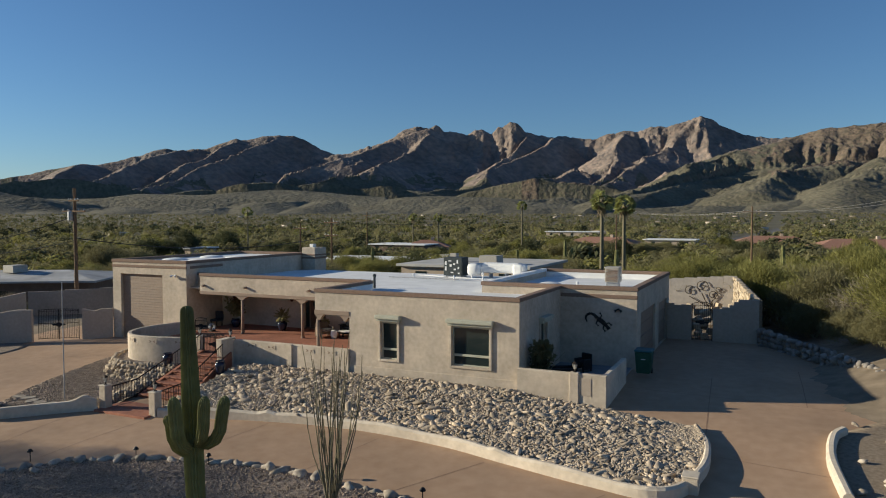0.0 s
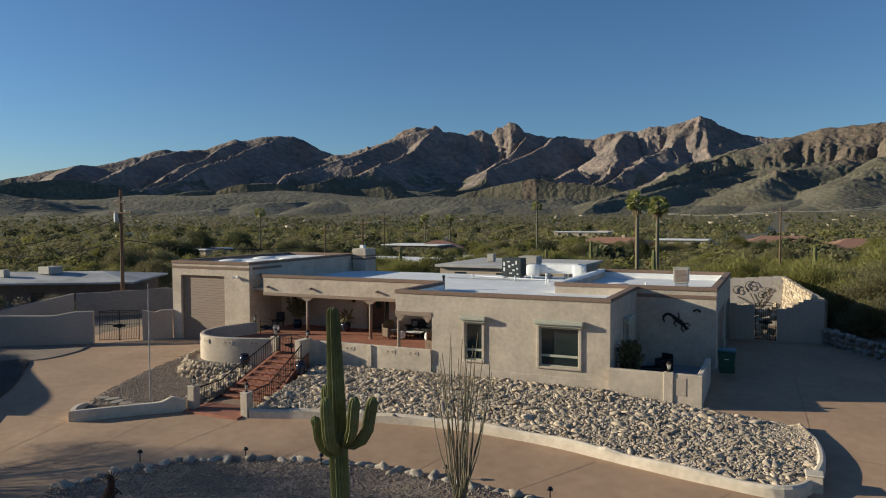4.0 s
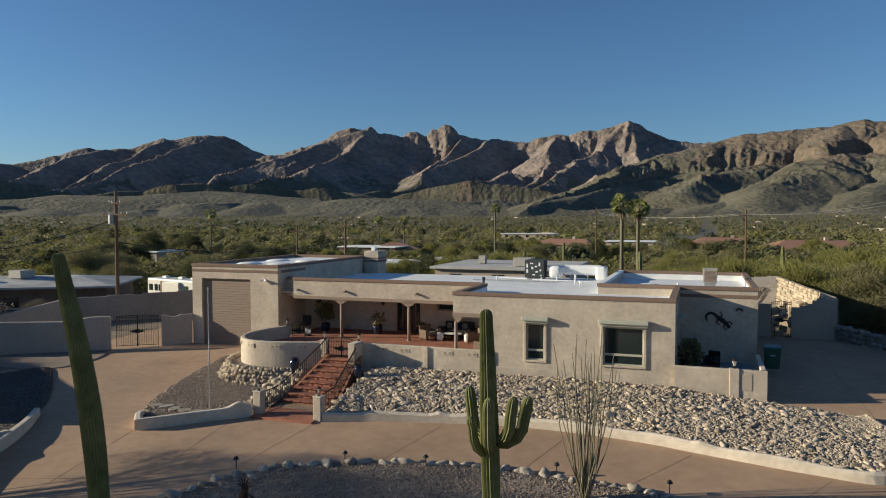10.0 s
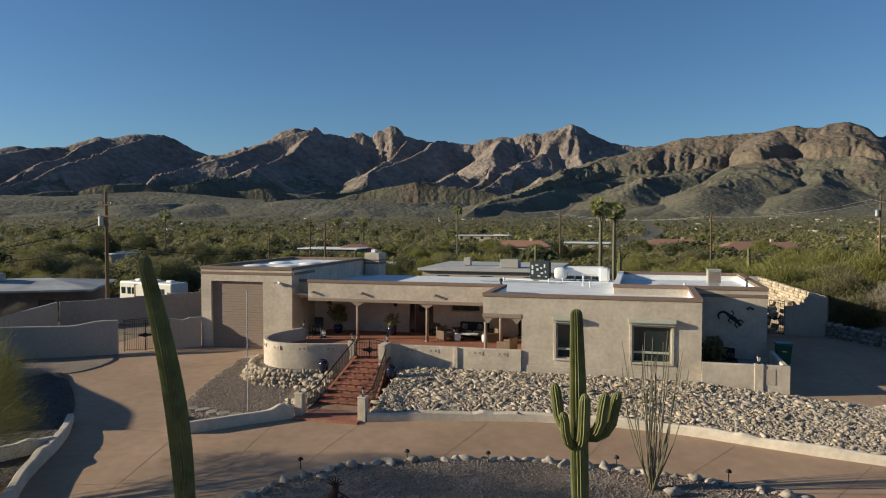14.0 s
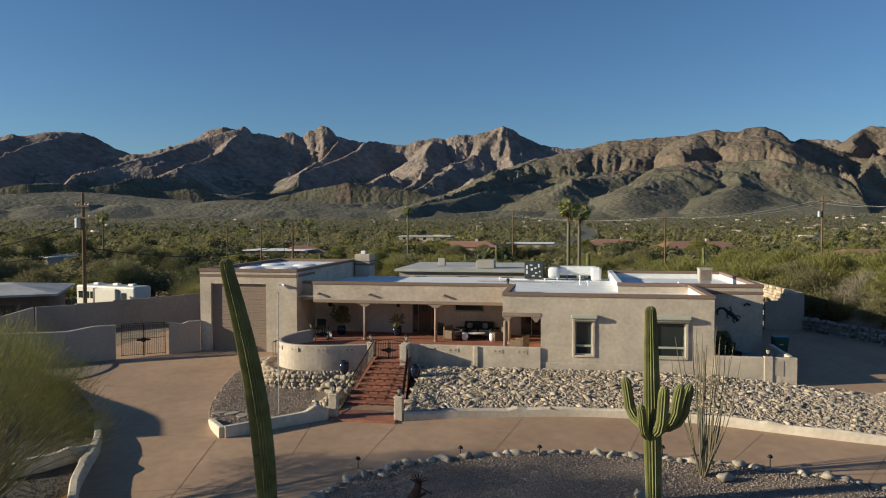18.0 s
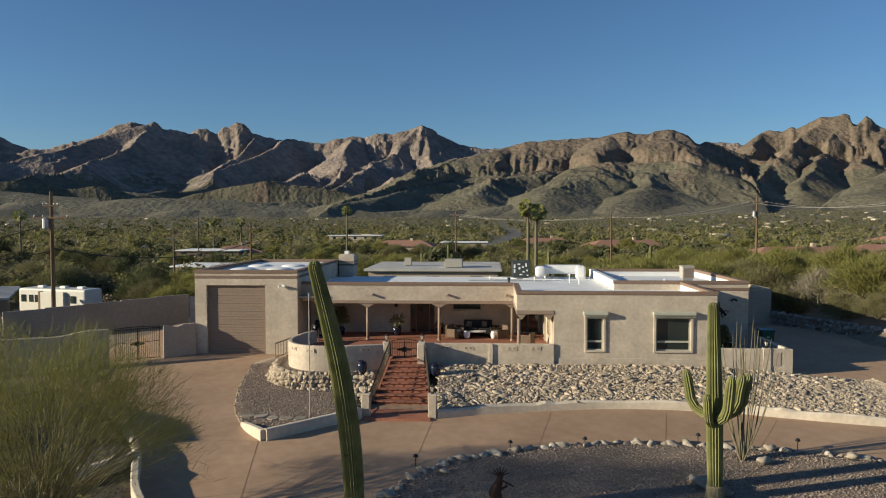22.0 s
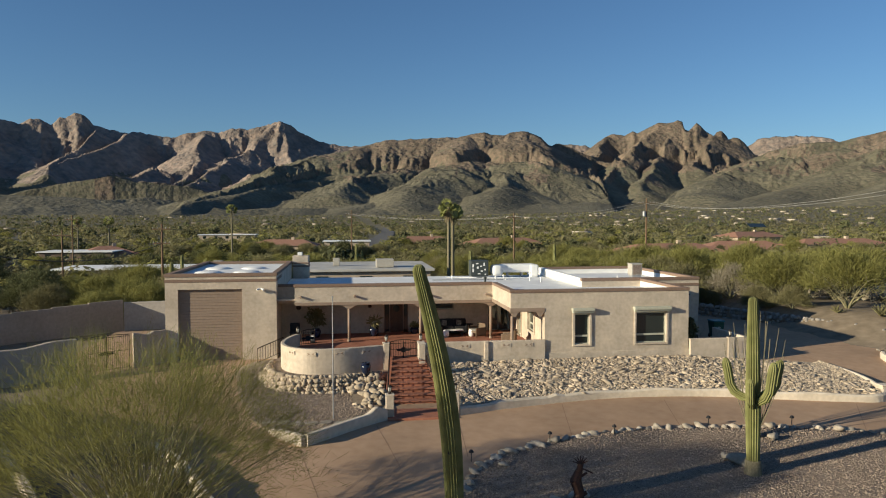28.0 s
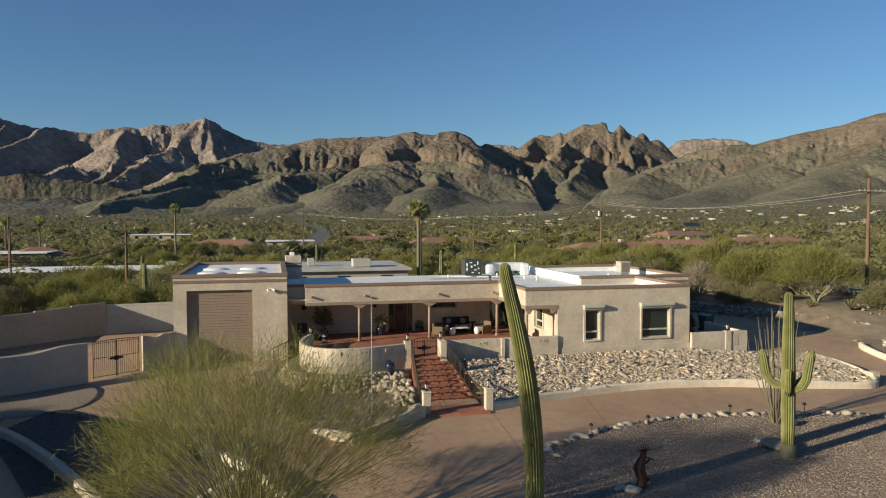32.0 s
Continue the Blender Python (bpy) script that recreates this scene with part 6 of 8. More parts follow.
bush("oleander", 9.0, 1.2, -0.33, lumpy(9.0, 1.2, 0.75, 0.5, 0.5, 0.85, 14, 5), 900, 0.13, scrub_leaf, "leafy green shrub beside the patio wall", elong=1.6, trunk=(1.2, 0.5, 4, 0.03, 5, 2))
bin_ = thing("wheelie_bin", (12.75, 4.95, -0.3), "dark green wheeled refuse bin with a teal lid", "refuse bin")
bm = bmesh.new()
lo = [bm.verts.new((12.75 + sx * 0.3, 4.95 + sy * 0.32, -0.22)) for sx, sy in ((-1, -1), (1, -1), (1, 1), (-1, 1))]
hi = [bm.verts.new((12.75 + sx * 0.37, 4.95 + sy * 0.4, 0.76)) for sx, sy in ((-1, -1), (1, -1), (1, 1), (-1, 1))]
bm.faces.new(lo[::-1])
bm.faces.new(hi)
for k in range(4):
    bm.faces.new((lo[k], lo[(k + 1) % 4], hi[(k + 1) % 4], hi[k]))
bmesh.ops.bevel(bm, geom=bm.edges[:], offset=0.03, segments=2, affect="EDGES")
part("bin_body", bm, bin_green, bin_)
part("bin_lid", boxed(12.35, 4.52, 0.76, 13.15, 5.38, 0.86, bevel=0.04), bin_lid, bin_)
part("bin_handle", rod(bmesh.new(), (12.45, 5.42, 0.7), (13.05, 5.42, 0.7), 0.02, sides=6), bin_green, bin_)
for s in (-1, 1):
    part("wheel", rod(bmesh.new(), (12.75 + s * 0.27, 5.25, -0.17), (12.75 + s * 0.33, 5.25, -0.17), 0.13, sides=14), black_metal, bin_)
part("bin_mark", boxed(12.66, 4.575, 0.42, 12.86, 4.6, 0.47), white_paint, bin_)

# metal lizard on the shaded wall: one bent body, legs and toes cut from plate
bm = bmesh.new()
spine = [(9.78, 1.78), (9.7, 1.95), (9.76, 2.12), (9.95, 2.2), (10.14, 2.13), (10.28, 1.98), (10.44, 1.88), (10.6, 1.76), (10.76, 1.6), (10.86, 1.46)]
wd = [0.03, 0.05, 0.06, 0.065, 0.07, 0.09, 0.12, 0.11, 0.07, 0.1]
for (a, b), (c, d), r0, r1 in zip(spine, spine[1:], wd, wd[1:]):
    rod(bm, (a, 6.19, b), (c, 6.19, d), r0, r1, 8)
for a, b, c in (((10.36, 1.95), (10.5, 2.1), (10.44, 2.2)), ((10.3, 1.88), (10.22, 1.7), (10.3, 1.64)), ((10.68, 1.72), (10.86, 1.78), (10.94, 1.7)), ((10.62, 1.66), (10.56, 1.48), (10.64, 1.4))):
    rod(bm, (a[0], 6.19, a[1]), (b[0], 6.19, b[1]), 0.035, 0.03, 6)
    rod(bm, (b[0], 6.19, b[1]), (c[0], 6.19, c[1]), 0.03, 0.02, 6)
    for k in range(3):
        an = math.atan2(c[1] - b[1], c[0] - b[0]) + (k - 1) * 0.8
        rod(bm, (c[0], 6.19, c[1]), (c[0] + 0.09 * math.cos(an), 6.19, c[1] + 0.09 * math.sin(an)), 0.018, 0.012, 5)
bmesh.ops.scale(bm, vec=(1, 0.25, 1), space=Matrix.Translation((0, -6.19, 0)), verts=bm.verts)
bmesh.ops.translate(bm, vec=(0, 0.02, 0), verts=bm.verts)
tagged(part("wall_ornament", bm, black_metal), "black cut-metal lizard ornament on the stucco wall", "wall ornament")
wl = thing("wall_light", (11.3, 6.24, 2.45), "small dark wall light with two heads", "wall light")
part("bracket", boxed(11.25, 6.16, 2.42, 11.35, 6.24, 2.5, bevel=0.01), black_metal, wl)
for s in (-1, 1):
    part("lamp_head", rod(bmesh.new(), (11.3 + s * 0.03, 6.14, 2.46), (11.3 + s * 0.16, 6.06, 2.38), 0.035, 0.06, 8), black_metal, wl)
wl = thing("wall_light", (-15.9, 5.0, 3.3), "white twin floodlight on the garage wall", "wall light")
part("bracket", boxed(-16.0, 4.93, 3.22, -15.88, 5.0, 3.34, bevel=0.01), white_paint, wl)
for s in (-1, 1):
    part("lamp_head", rod(bmesh.new(), (-15.94 + s * 0.03, 4.9, 3.3), (-15.94 + s * 0.2, 4.8, 3.24), 0.04, 0.075, 8), white_paint, wl)

# ---- porch furniture ----
patio_chair(pose(-5.5, 6.0, 0, rz=60), wicker, pale_cushion, "brown wicker armchair with a patterned cushion", "wicker porch chairs", 0.85, 0.85)
patio_chair(pose(-2.75, 5.9, 0, rz=-60), wicker, pale_cushion, "brown wicker armchair with a patterned cushion", "wicker porch chairs", 0.85, 0.85)
patio_chair(pose(-1.3, 3.2, 0, rz=-110), wicker, pale_cushion, "brown wicker armchair in the alcove", "wicker porch chairs", 0.85, 0.85)
sofa = thing("sofa", (-4.1, 7.2, 0), "black wicker sofa with patterned pillows", "sofa")
part("base", boxed(-5.0, 6.8, 0.08, -3.2, 7.6, 0.36, bevel=0.04), black_cushion, sofa)
part("backrest", boxed(-5.0, 7.45, 0.3, -3.2, 7.7, 0.92, bevel=0.06), black_cushion, sofa)
for x in (-5.0, -3.35):
    part("armrest", boxed(x, 6.8, 0.08, x + 0.16, 7.5, 0.64, bevel=0.05), black_cushion, sofa)
for x in (-4.8, -4.02):
    part("seat_cushion", boxed(x, 6.8, 0.36, x + 0.7, 7.45, 0.5, bevel=0.05), black_cushion, sofa)
for x in (-4.8, -3.85):
    part("pillow", boxed(-0.17, -0.06, -0.17, 0.17, 0.06, 0.17, bevel=0.05, m=pose(x + 0.15, 7.32, 0.68, rx=-15, ry=8)), pale_cushion, sofa, "patterned pale pillow")
tb = thing("coffee_table", (-4.1, 6.2, 0), "low black and white coffee table", "table")
part("tabletop", boxed(-4.6, 5.95, 0.36, -3.6, 6.5, 0.41, bevel=0.01), white_paint, tb)
for x in (-4.55, -3.7):
    for y in (6.0, 6.4):
        part("leg", boxed(x, y, 0, x + 0.06, y + 0.06, 0.36), black_metal, tb)
for x, y in ((-4.75, 5.85), (-3.1, 5.9)):
    st = thing("garden_stool", (x, y, 0), "white barrel-shaped ceramic garden stool", "stool", "garden stools")
    part("stool_body", lathe(bmesh.new(), (x, y, 0), [(0.14, 0), (0.19, 0.12), (0.2, 0.24), (0.18, 0.4), (0.14, 0.45)], 16), white_paint, st, "", True)
for x, y, s in ((-5.3, 7.6, 0.5), (-2.95, 7.6, 0.5)):
    pl = thing("side_table", (x, y, 0), "small dark round side table", "table", "porch side tables")
    part("tabletop", lathe(bmesh.new(), (x, y, 0.5), [(0.25, 0), (0.25, 0.04)], 16), black_metal, pl)
    part("pedestal", rod(bmesh.new(), (x, y, 0), (x, y, 0.5), 0.04, sides=8), black_metal, pl)


def potted(x, y, h, leaf_h, n, label, material, seed, elong=2.2, spread=0.5):
    p = urn(x, y, 0.0, h, 0.3, label=label, group="potted porch plants")
    p["category"] = "potted plant"
    b = lumpy(x, y, h + leaf_h * 0.5, spread, spread, leaf_h * 0.55, 10, seed)
    v_, q_ = leaf_cloud(b, n, 0.12, elong, 0.5, seed)
    part_mesh("foliage", arrays_mesh("foliage", v_, q_), material, p)
    for k in range(4):
        part("stem", rod(bmesh.new(), (x + 0.05 * k - 0.1, y, h * 0.9), (x + (k - 1.5) * spread * 0.3, y, h + leaf_h * 0.7), 0.015, 0.008, 5), bark, p)


potted(-12.8, 6.9, 0.55, 1.3, 420, "tall leafy plant in a dark glazed pot", scrub_leaf, 31, 2.0, 0.6)
potted(-9.2, 6.9, 0.62, 0.5, 60, "spiky plant in a dark glazed pot", scrub_leaf, 32, 3.5, 0.3)
potted(-6.55, 7.6, 0.4, 0.3, 120, "small plant in a dark pot by the door", scrub_leaf, 33, 1.5, 0.2)
for x, y, z, r_ in ((-13.95, 8.17, 1.75, 0.16), (-9.4, 8.17, 1.75, 0.12)):
    o = part("wall_plaque", lathe(bmesh.new(), (0, 0, 0), [(r_, 0), (r_, 0.03), (r_ * 0.5, 0.06)], 18), rust)
    o.matrix_basis = pose(x, y, z, 90)
    tagged(o, "round dark bronze wall plaque on the porch", "wall ornament", "porch wall plaques")
st = thing("porch_chair", (-14.0, 6.6, 0), "dark draped chair in the porch corner", "chair")
part("seat", boxed(-14.4, 6.3, 0.35, -13.8, 6.9, 0.48, bevel=0.04), black_cushion, st)
part("backrest", boxed(-14.4, 6.8, 0.4, -13.8, 6.92, 0.95, bevel=0.04), black_cushion, st)
for x in (-14.36, -13.9):
    for y in (6.34, 6.8):
        part("leg", boxed(x, y, 0, x + 0.05, y + 0.05, 0.36), black_metal, st)
hose = thing("hose_reel", (-13.0, 4.9, 0), "coiled garden hose on a small wheeled reel", "hose reel")
for k in range(5):
    bm = bmesh.new()
    for i in range(16):
        a, b = 2 * math.pi * i / 16, 2 * math.pi * (i + 1) / 16
        rod(bm, (-13.0 + k * 0.04, 4.9 + 0.2 * math.cos(a), 0.28 + 0.2 * math.sin(a)), (-13.0 + k * 0.04, 4.9 + 0.2 * math.cos(b), 0.28 + 0.2 * math.sin(b)), 0.02, sides=5)
    part("hose_coil", bm, galvanised, hose)
part("reel_frame", boxed(-13.06, 4.72, 0.0, -12.78, 5.08, 0.08, bevel=0.01), black_metal, hose)

# ---- on the roofs ----
ac = thing("air_conditioner", (-1.05, 14.6, 2.95), "dark grey rooftop air conditioner with pale panels", "air conditioner")
part("housing", boxed(-1.72, 14.2, 3.1, -0.4, 15.3, 4.28, bevel=0.03), ac_dark, ac)
part("mount", boxed(-1.6, 14.3, 2.94, -0.5, 15.2, 3.1), galvanised, ac)
g = random.Random(3)
for x, z, w, h in ((-1.55, 3.9, 0.12, 0.26), (-1.55, 3.55, 0.12, 0.26), (-1.25, 4.05, 0.2, 0.07), (-1.2, 3.75, 0.14, 0.16), (-0.95, 3.85, 0.14, 0.1), (-0.72, 4.0, 0.1, 0.24), (-0.9, 3.5, 0.16, 0.1), (-1.1, 3.3, 0.2, 0.08), (-0.65, 3.6, 0.1, 0.12), (-0.62, 3.25, 0.12, 0.08)):
    part("panel", boxed(x - w / 2, 14.185, z - h / 2, x + w / 2, 14.2, z + h / 2), white_paint, ac, "small pale panel")
duct = thing("roof_duct", (1.6, 15.2, 2.95), "fat white coated roof duct on supports", "roof duct")
bm = bmesh.new()
box(bm, -0.1, 14.2, 3.1, 0.75, 15.2, 3.92, bevel=0.22)
part("duct_elbow", bm, roof_white, duct, "", True)
part("duct_run", boxed(0.6, 14.7, 3.3, 3.4, 15.6, 3.95, bevel=0.18), roof_white, duct)
part("duct_drop", boxed(2.9, 14.6, 2.95, 3.6, 15.7, 3.9, bevel=0.15), roof_white, duct)
for x in (1.2, 2.3):
    part("duct_support", boxed(x, 14.9, 2.95, x + 0.1, 15.4, 3.3), galvanised, duct)
cool = thing("evaporative_cooler", (9.95, 11.5, 3.02), "boxy beige rooftop cooler with louvred sides", "roof cooler")
part("cabinet", boxed(9.55, 11.12, 3.3, 10.32, 11.95, 4.1, bevel=0.02), cooler_beige, cool)
part("cooler_lid", boxed(9.52, 11.09, 4.1, 10.35, 11.98, 4.14, bevel=0.015), cooler_beige, cool)
part("stand", boxed(9.62, 11.2, 3.02, 10.25, 11.9, 3.3), galvanised, cool)
bm = bmesh.new()
box(bm, 9.62, 11.095, 0, 10.25, 11.12, 0.035)
lv = bpy.data.meshes.new("louvre")
bm.to_mesh(lv)
bm.free()
for k in range(10):
    part_mesh("louvre", lv, trim_brown, cool).matrix_basis = Matrix.Translation((0, 0, 3.37 + k * 0.068))


def dome(x, y, z, rx, ry, h, label="low white domed roof skylight"):
    bm = bmesh.new()
    bmesh.ops.create_uvsphere(bm, u_segments=20, v_segments=10, radius=1, matrix=Matrix.LocRotScale((x, y, z), None, (rx, ry, h)))
    bmesh.ops.bisect_plane(bm, geom=bm.verts[:] + bm.edges[:] + bm.faces[:], plane_co=(x, y, z - 0.01), plane_no=(0, 0, -1), clear_outer=True)
    tagged(part("skylight", bm, roof_white, None, "", True), label, "skylight", "domed skylights on the roofs")


for x, y in ((-19.6, 8.6), (-17.2, 8.6), (-19.6, 12.2), (-17.2, 12.2)):
    dome(x, y, 4.0, 0.85, 0.85, 0.15)
for x, y in ((6.6, 10.5), (9.0, 9.0)):
    dome(x, y, 3.02, 0.8, 0.8, 0.25)


def vent(x, y, z, h, r_=0.045):
    v_ = thing("vent_pipe", (x, y, z), "white coated roof vent pipe with a cap", "vent pipe", "vent pipes on the roof")
    part("pipe", rod(bmesh.new(), (x, y, z), (x, y, z + h), r_, sides=10), roof_white, v_)
    part("vent_cap", lathe(bmesh.new(), (x, y, z + h), [(r_ * 1.7, 0), (r_ * 1.7, 0.08), (r_ * 0.6, 0.13)], 10), roof_white, v_)


for x, y, z, h in ((2.1, 11.6, 2.95, 0.5), (2.6, 10.4, 2.95, 0.25), (-0.2, 12.5, 2.95, 0.2), (8.2, 10.4, 3.02, 0.2), (-3.3, 13.0, 2.95, 0.2), (0.6, 13.5, 2.95, 0.2)):
    vent(x, y, z, h)
flue = thing("vent_pipe", (-2.2, 6.1, 2.95), "dark metal roof flue with a cap", "vent pipe", "vent pipes on the roof")
part("pipe", rod(bmesh.new(), (-2.2, 6.1, 2.95), (-2.2, 6.1, 3.6), 0.07, sides=12), ac_dark, flue)
part("vent_cap", lathe(bmesh.new(), (-2.2, 6.1, 3.6), [(0.1, 0), (0.1, 0.1), (0.04, 0.15)], 12), ac_dark, flue)
for (x0, y0), (x1, y1) in (((-1.0, 13.4), (1.8, 12.9)), ((1.8, 12.9), (3.6, 13.1)), ((-3.6, 14.2), (-1.4, 13.6)), ((0.4, 11.9), (2.0, 12.6))):
    tagged(part("conduit", rod(bmesh.new(), (x0, y0, 3.06), (x1, y1, 3.06), 0.035, sides=6), roof_white), "white coated pipe lying on the roof", "pipe", "pipes along the roof")
bm = bmesh.new()
rod(bm, (-4.8, 12.4, 3.03), (0.3, 12.2, 3.03), 0.03, sides=6)
tagged(part("conduit", bm, galvanised), "thin metal conduit along the roof", "pipe")

# ---- yard walls ----
low_wall("yard_wall", [(-25.3, 2.05), (-26.6, 1.4), (-28.0, 0.75), (-30.8, -0.5), (-34, -2.4)], 0.25, lambda x, y, u: -2.2, lambda x, y, u: 1.0 - 0.28 * float(step01(0.08, 0.3, u)), yard_wall_stucco,
         "tan stucco yard wall with a curved top", "wall")
low_wall("yard_wall", [(-22.9, 3.85), (-22.4, 4.15), (-21.9, 4.55), (-21.42, 4.95)], 0.25, lambda x, y, u: -1.6, lambda x, y, u: 0.98 - 0.12 * math.sin(u * math.pi) ** 2 * 1.4 + 0.14 * math.exp(-((u - 0.62) / 0.16) ** 2), yard_wall_stucco,
         "tan stucco yard wall with a scrolled top beside the garage", "wall")
bm = bmesh.new()
back_line = [(-37.5, 10.4 + 0.0), (-35.64, 12.32), (-33.78, 14.24), (-31.92, 16.16), (-30.06, 18.08), (-28.2, 20.0)]
for k, ((x0, y0), (x1, y1)) in enumerate(zip(back_line, back_line[1:])):
    L = math.dist((x0, y0), (x1, y1))
    m = Matrix.Translation((x0, y0, 0)) @ Matrix.Rotation(math.atan2(y1 - y0, x1 - x0), 4, "Z")
    box(bm, 0, -0.1, -2.2, L - 0.004, 0.1, 0.84 + 0.075 * k, m=m)
tagged(part("yard_wall", bm, mat("grey_yard_stucco", (0.27, 0.235, 0.205), (0.33, 0.285, 0.25), 5, 0.95, 0.5, 30, stain=0.18)), "long stepped grey-tan stucco wall behind the side yard", "wall", kind="structure")
low_wall("yard_wall", [(-37.6, 10.2), (-38.2, 6.0), (-38.6, 2.0)], 0.25, lambda x, y, u: -2.4, lambda x, y, u: 0.84 - 1.1 * u, yard_wall_stucco, "sloping tan stucco yard wall", "wall", n=4)

# unseen wall, added only to throw shade over the shrub bed and drive
low_wall("boundary_wall", [(-37.0, -5.5), (-32.6, -8.3), (-28.7, -10.8), (-27.2, -13.3)], 0.3, lambda x, y, u: -2.6, lambda x, y, u: 1.6, yard_wall_stucco,
         "tall plain stucco wall out of view, added to shade the shrub bed", "wall", n=4)
rear_wall = part("block_wall", boxed(-28.1, 20.0, -1.8, -14.8, 20.2, 0.86), block_grey)
tagged(rear_wall, "grey block wall closing the side yard", "wall", kind="structure")
for k in range(14):
    part("coping_block", boxed(-28.1 + k * 0.95, 19.98, 0.86, -28.1 + k * 0.95 + 0.945, 20.22, 0.94 + 0.02 * k), block_grey, rear_wall)

# side gate wall with its ragged top, and the stone terrace behind it
bm = bmesh.new()
for x0, x1, z in ((12.2, 12.6, 1.72), (12.6, 13.0, 1.62), (13.0, 13.6, 1.66), (14.8, 15.3, 1.5), (15.3, 15.7, 1.6), (15.7, 15.95, 1.75), (15.95, 16.2, 1.95), (16.2, 17.3, 2.1)):
    box(bm, x0, 16.2, -0.8, x1 - 0.003, 16.45, z)
tagged(part("side_wall", bm, yard_wall_stucco), "grey-tan stucco side wall with a stepped ragged top", "wall", kind="structure")
block_wall = part("block_wall", boxed(4.0, 30.0, -1.6, 15.4, 30.2, 1.5), block_grey)
tagged(block_wall, "stepped grey block wall at the end of the side yard", "wall", kind="structure")
for k in range(12):
    x0 = 4.0 + k * 0.95
    part("coping_block", boxed(x0, 29.98, 1.5, x0 + 0.945, 30.22, 1.58 + 0.075 * k), block_grey, block_wall)
g = random.Random(15)
ledge = thing("ledge_stone_wall", (16.5, 22, -0.4), "ochre stacked ledge-stone wall catching the sun", "stone wall", kind="structure")
YA, YB = Vector((17.3, 16.5)), Vector((15.45, 29.95))
part("core", sweep(bmesh.new(), [tuple(YA.lerp(YB, k / 6)) for k in range(7)], 0.3, lambda x, y, u: -1.6, lambda x, y, u: 2.1 + 0.18 * u, 0.02), bed_soil, ledge)
bm = bmesh.new()
box(bm, -0.5, -0.5, -0.5, 0.5, 0.5, 0.5, bevel=0.12)
slab_me = bpy.data.meshes.new("ledge_stone")
bm.to_mesh(slab_me)
bm.free()
along_ = (YB - YA).normalized()
side_ = Vector((-along_.y, along_.x))
for row in range(11):
    d = 0.0
    while d < 13.4:
        w = g.uniform(0.35, 0.8)
        p = YA + along_ * (d + w / 2) + side_ * (0.16 + g.uniform(-0.05, 0.05))
        o = part_mesh("ledge_stone", slab_me, ledge_stone, ledge)
        o.matrix_basis = Matrix.LocRotScale((p.x, p.y, -0.05 + row * 0.215 + 0.16 * d / 13.4), Euler((0, 0, math.atan2(along_.y, along_.x))), (w * 0.97, 0.3, 0.2))
        d += w
g2 = random.Random(16)
for k in range(46):
    x, y = g2.uniform(12.9, 16.6), g2.uniform(17.6, 21.0)
    o = part_mesh("ledge_stone", slab_me, ledge_stone, ledge)
    o.matrix_basis = Matrix.LocRotScale((x, y, -0.5 + (y - 17.4) * 0.45 + g2.uniform(0, 0.2)), Euler((g2.uniform(-0.3, 0.3), g2.uniform(-0.3, 0.3), g2.uniform(0, 3))), (g2.uniform(0.3, 0.6), g2.uniform(0.3, 0.5), g2.uniform(0.25, 0.45)))
bm = bmesh.new()
for cx, cz, r_ in ((12.0, 1.2, 0.45), (12.9, 1.55, 0.5), (13.7, 0.9, 0.35), (14.1, 1.3, 0.25)):
    tube(bm, [(cx + r_ * (1 - i / 20) * math.cos(i * 0.5), 29.9, cz + r_ * (1 - i / 20) * math.sin(i * 0.5)) for i in range(18)], 0.03, 4)
    rod(bm, (cx, 29.9, cz - r_), (13.4, 29.9, 0.0), 0.03, sides=4)
tagged(part("scroll_ornament", bm, iron), "scrolled wrought-iron flower ornament on the block wall", "wall ornament")
bm = bmesh.new()
lathe(bm, (0, 0, 0), [(0.2, 0), (0.2, 0.02), (0.05, 0.05)], 6)
o = part("wall_ornament", bm, teal)
o.matrix_basis = Matrix.Translation((16.35, 22.0, 1.75)) @ Matrix.Rotation(radians(-80), 4, "Y")
tagged(o, "small teal metal ornament on the stone wall", "wall ornament")

# rock retaining wall along the side drive
retain = thing("retaining_wall", (20, 11, -0.4), "rough rock retaining wall along the side drive", "rock wall", kind="structure")
RW = smooth_line([(17.5, 16.1), (18.8, 14.2), (20.5, 11.5), (22.1, 8.5), (23.4, 5.4), (24.3, 3.2)], 7)
g = random.Random(18)
DARK = []
for k in range(4):
    me = stone_mesh(k + 40, (1, 0.7, 0.8), 0.3)
    me.materials.append(dark_rock)
    DARK.append(me)
part("core", sweep(bmesh.new(), RW, 0.4, lambda x, y, u: -0.9, lambda x, y, u: 0.35 - 0.35 * u, 0.05), bed_soil, retain)
for i, (x, y) in enumerate(RW):
    for row in range(4):
        for _ in range(2):
            o = part_mesh("rock", DARK[g.randrange(4)], dark_rock, retain)
            zt = (0.42 - 0.4 * i / len(RW)) * (row / 3) - 0.45 * (1 - row / 3)
            o.matrix_basis = stone_pose(Vector((x - 0.16 + g.uniform(-0.05, 0.05), y + g.uniform(-0.35, 0.35), zt)), g.uniform(0.32, 0.5), g, 20)


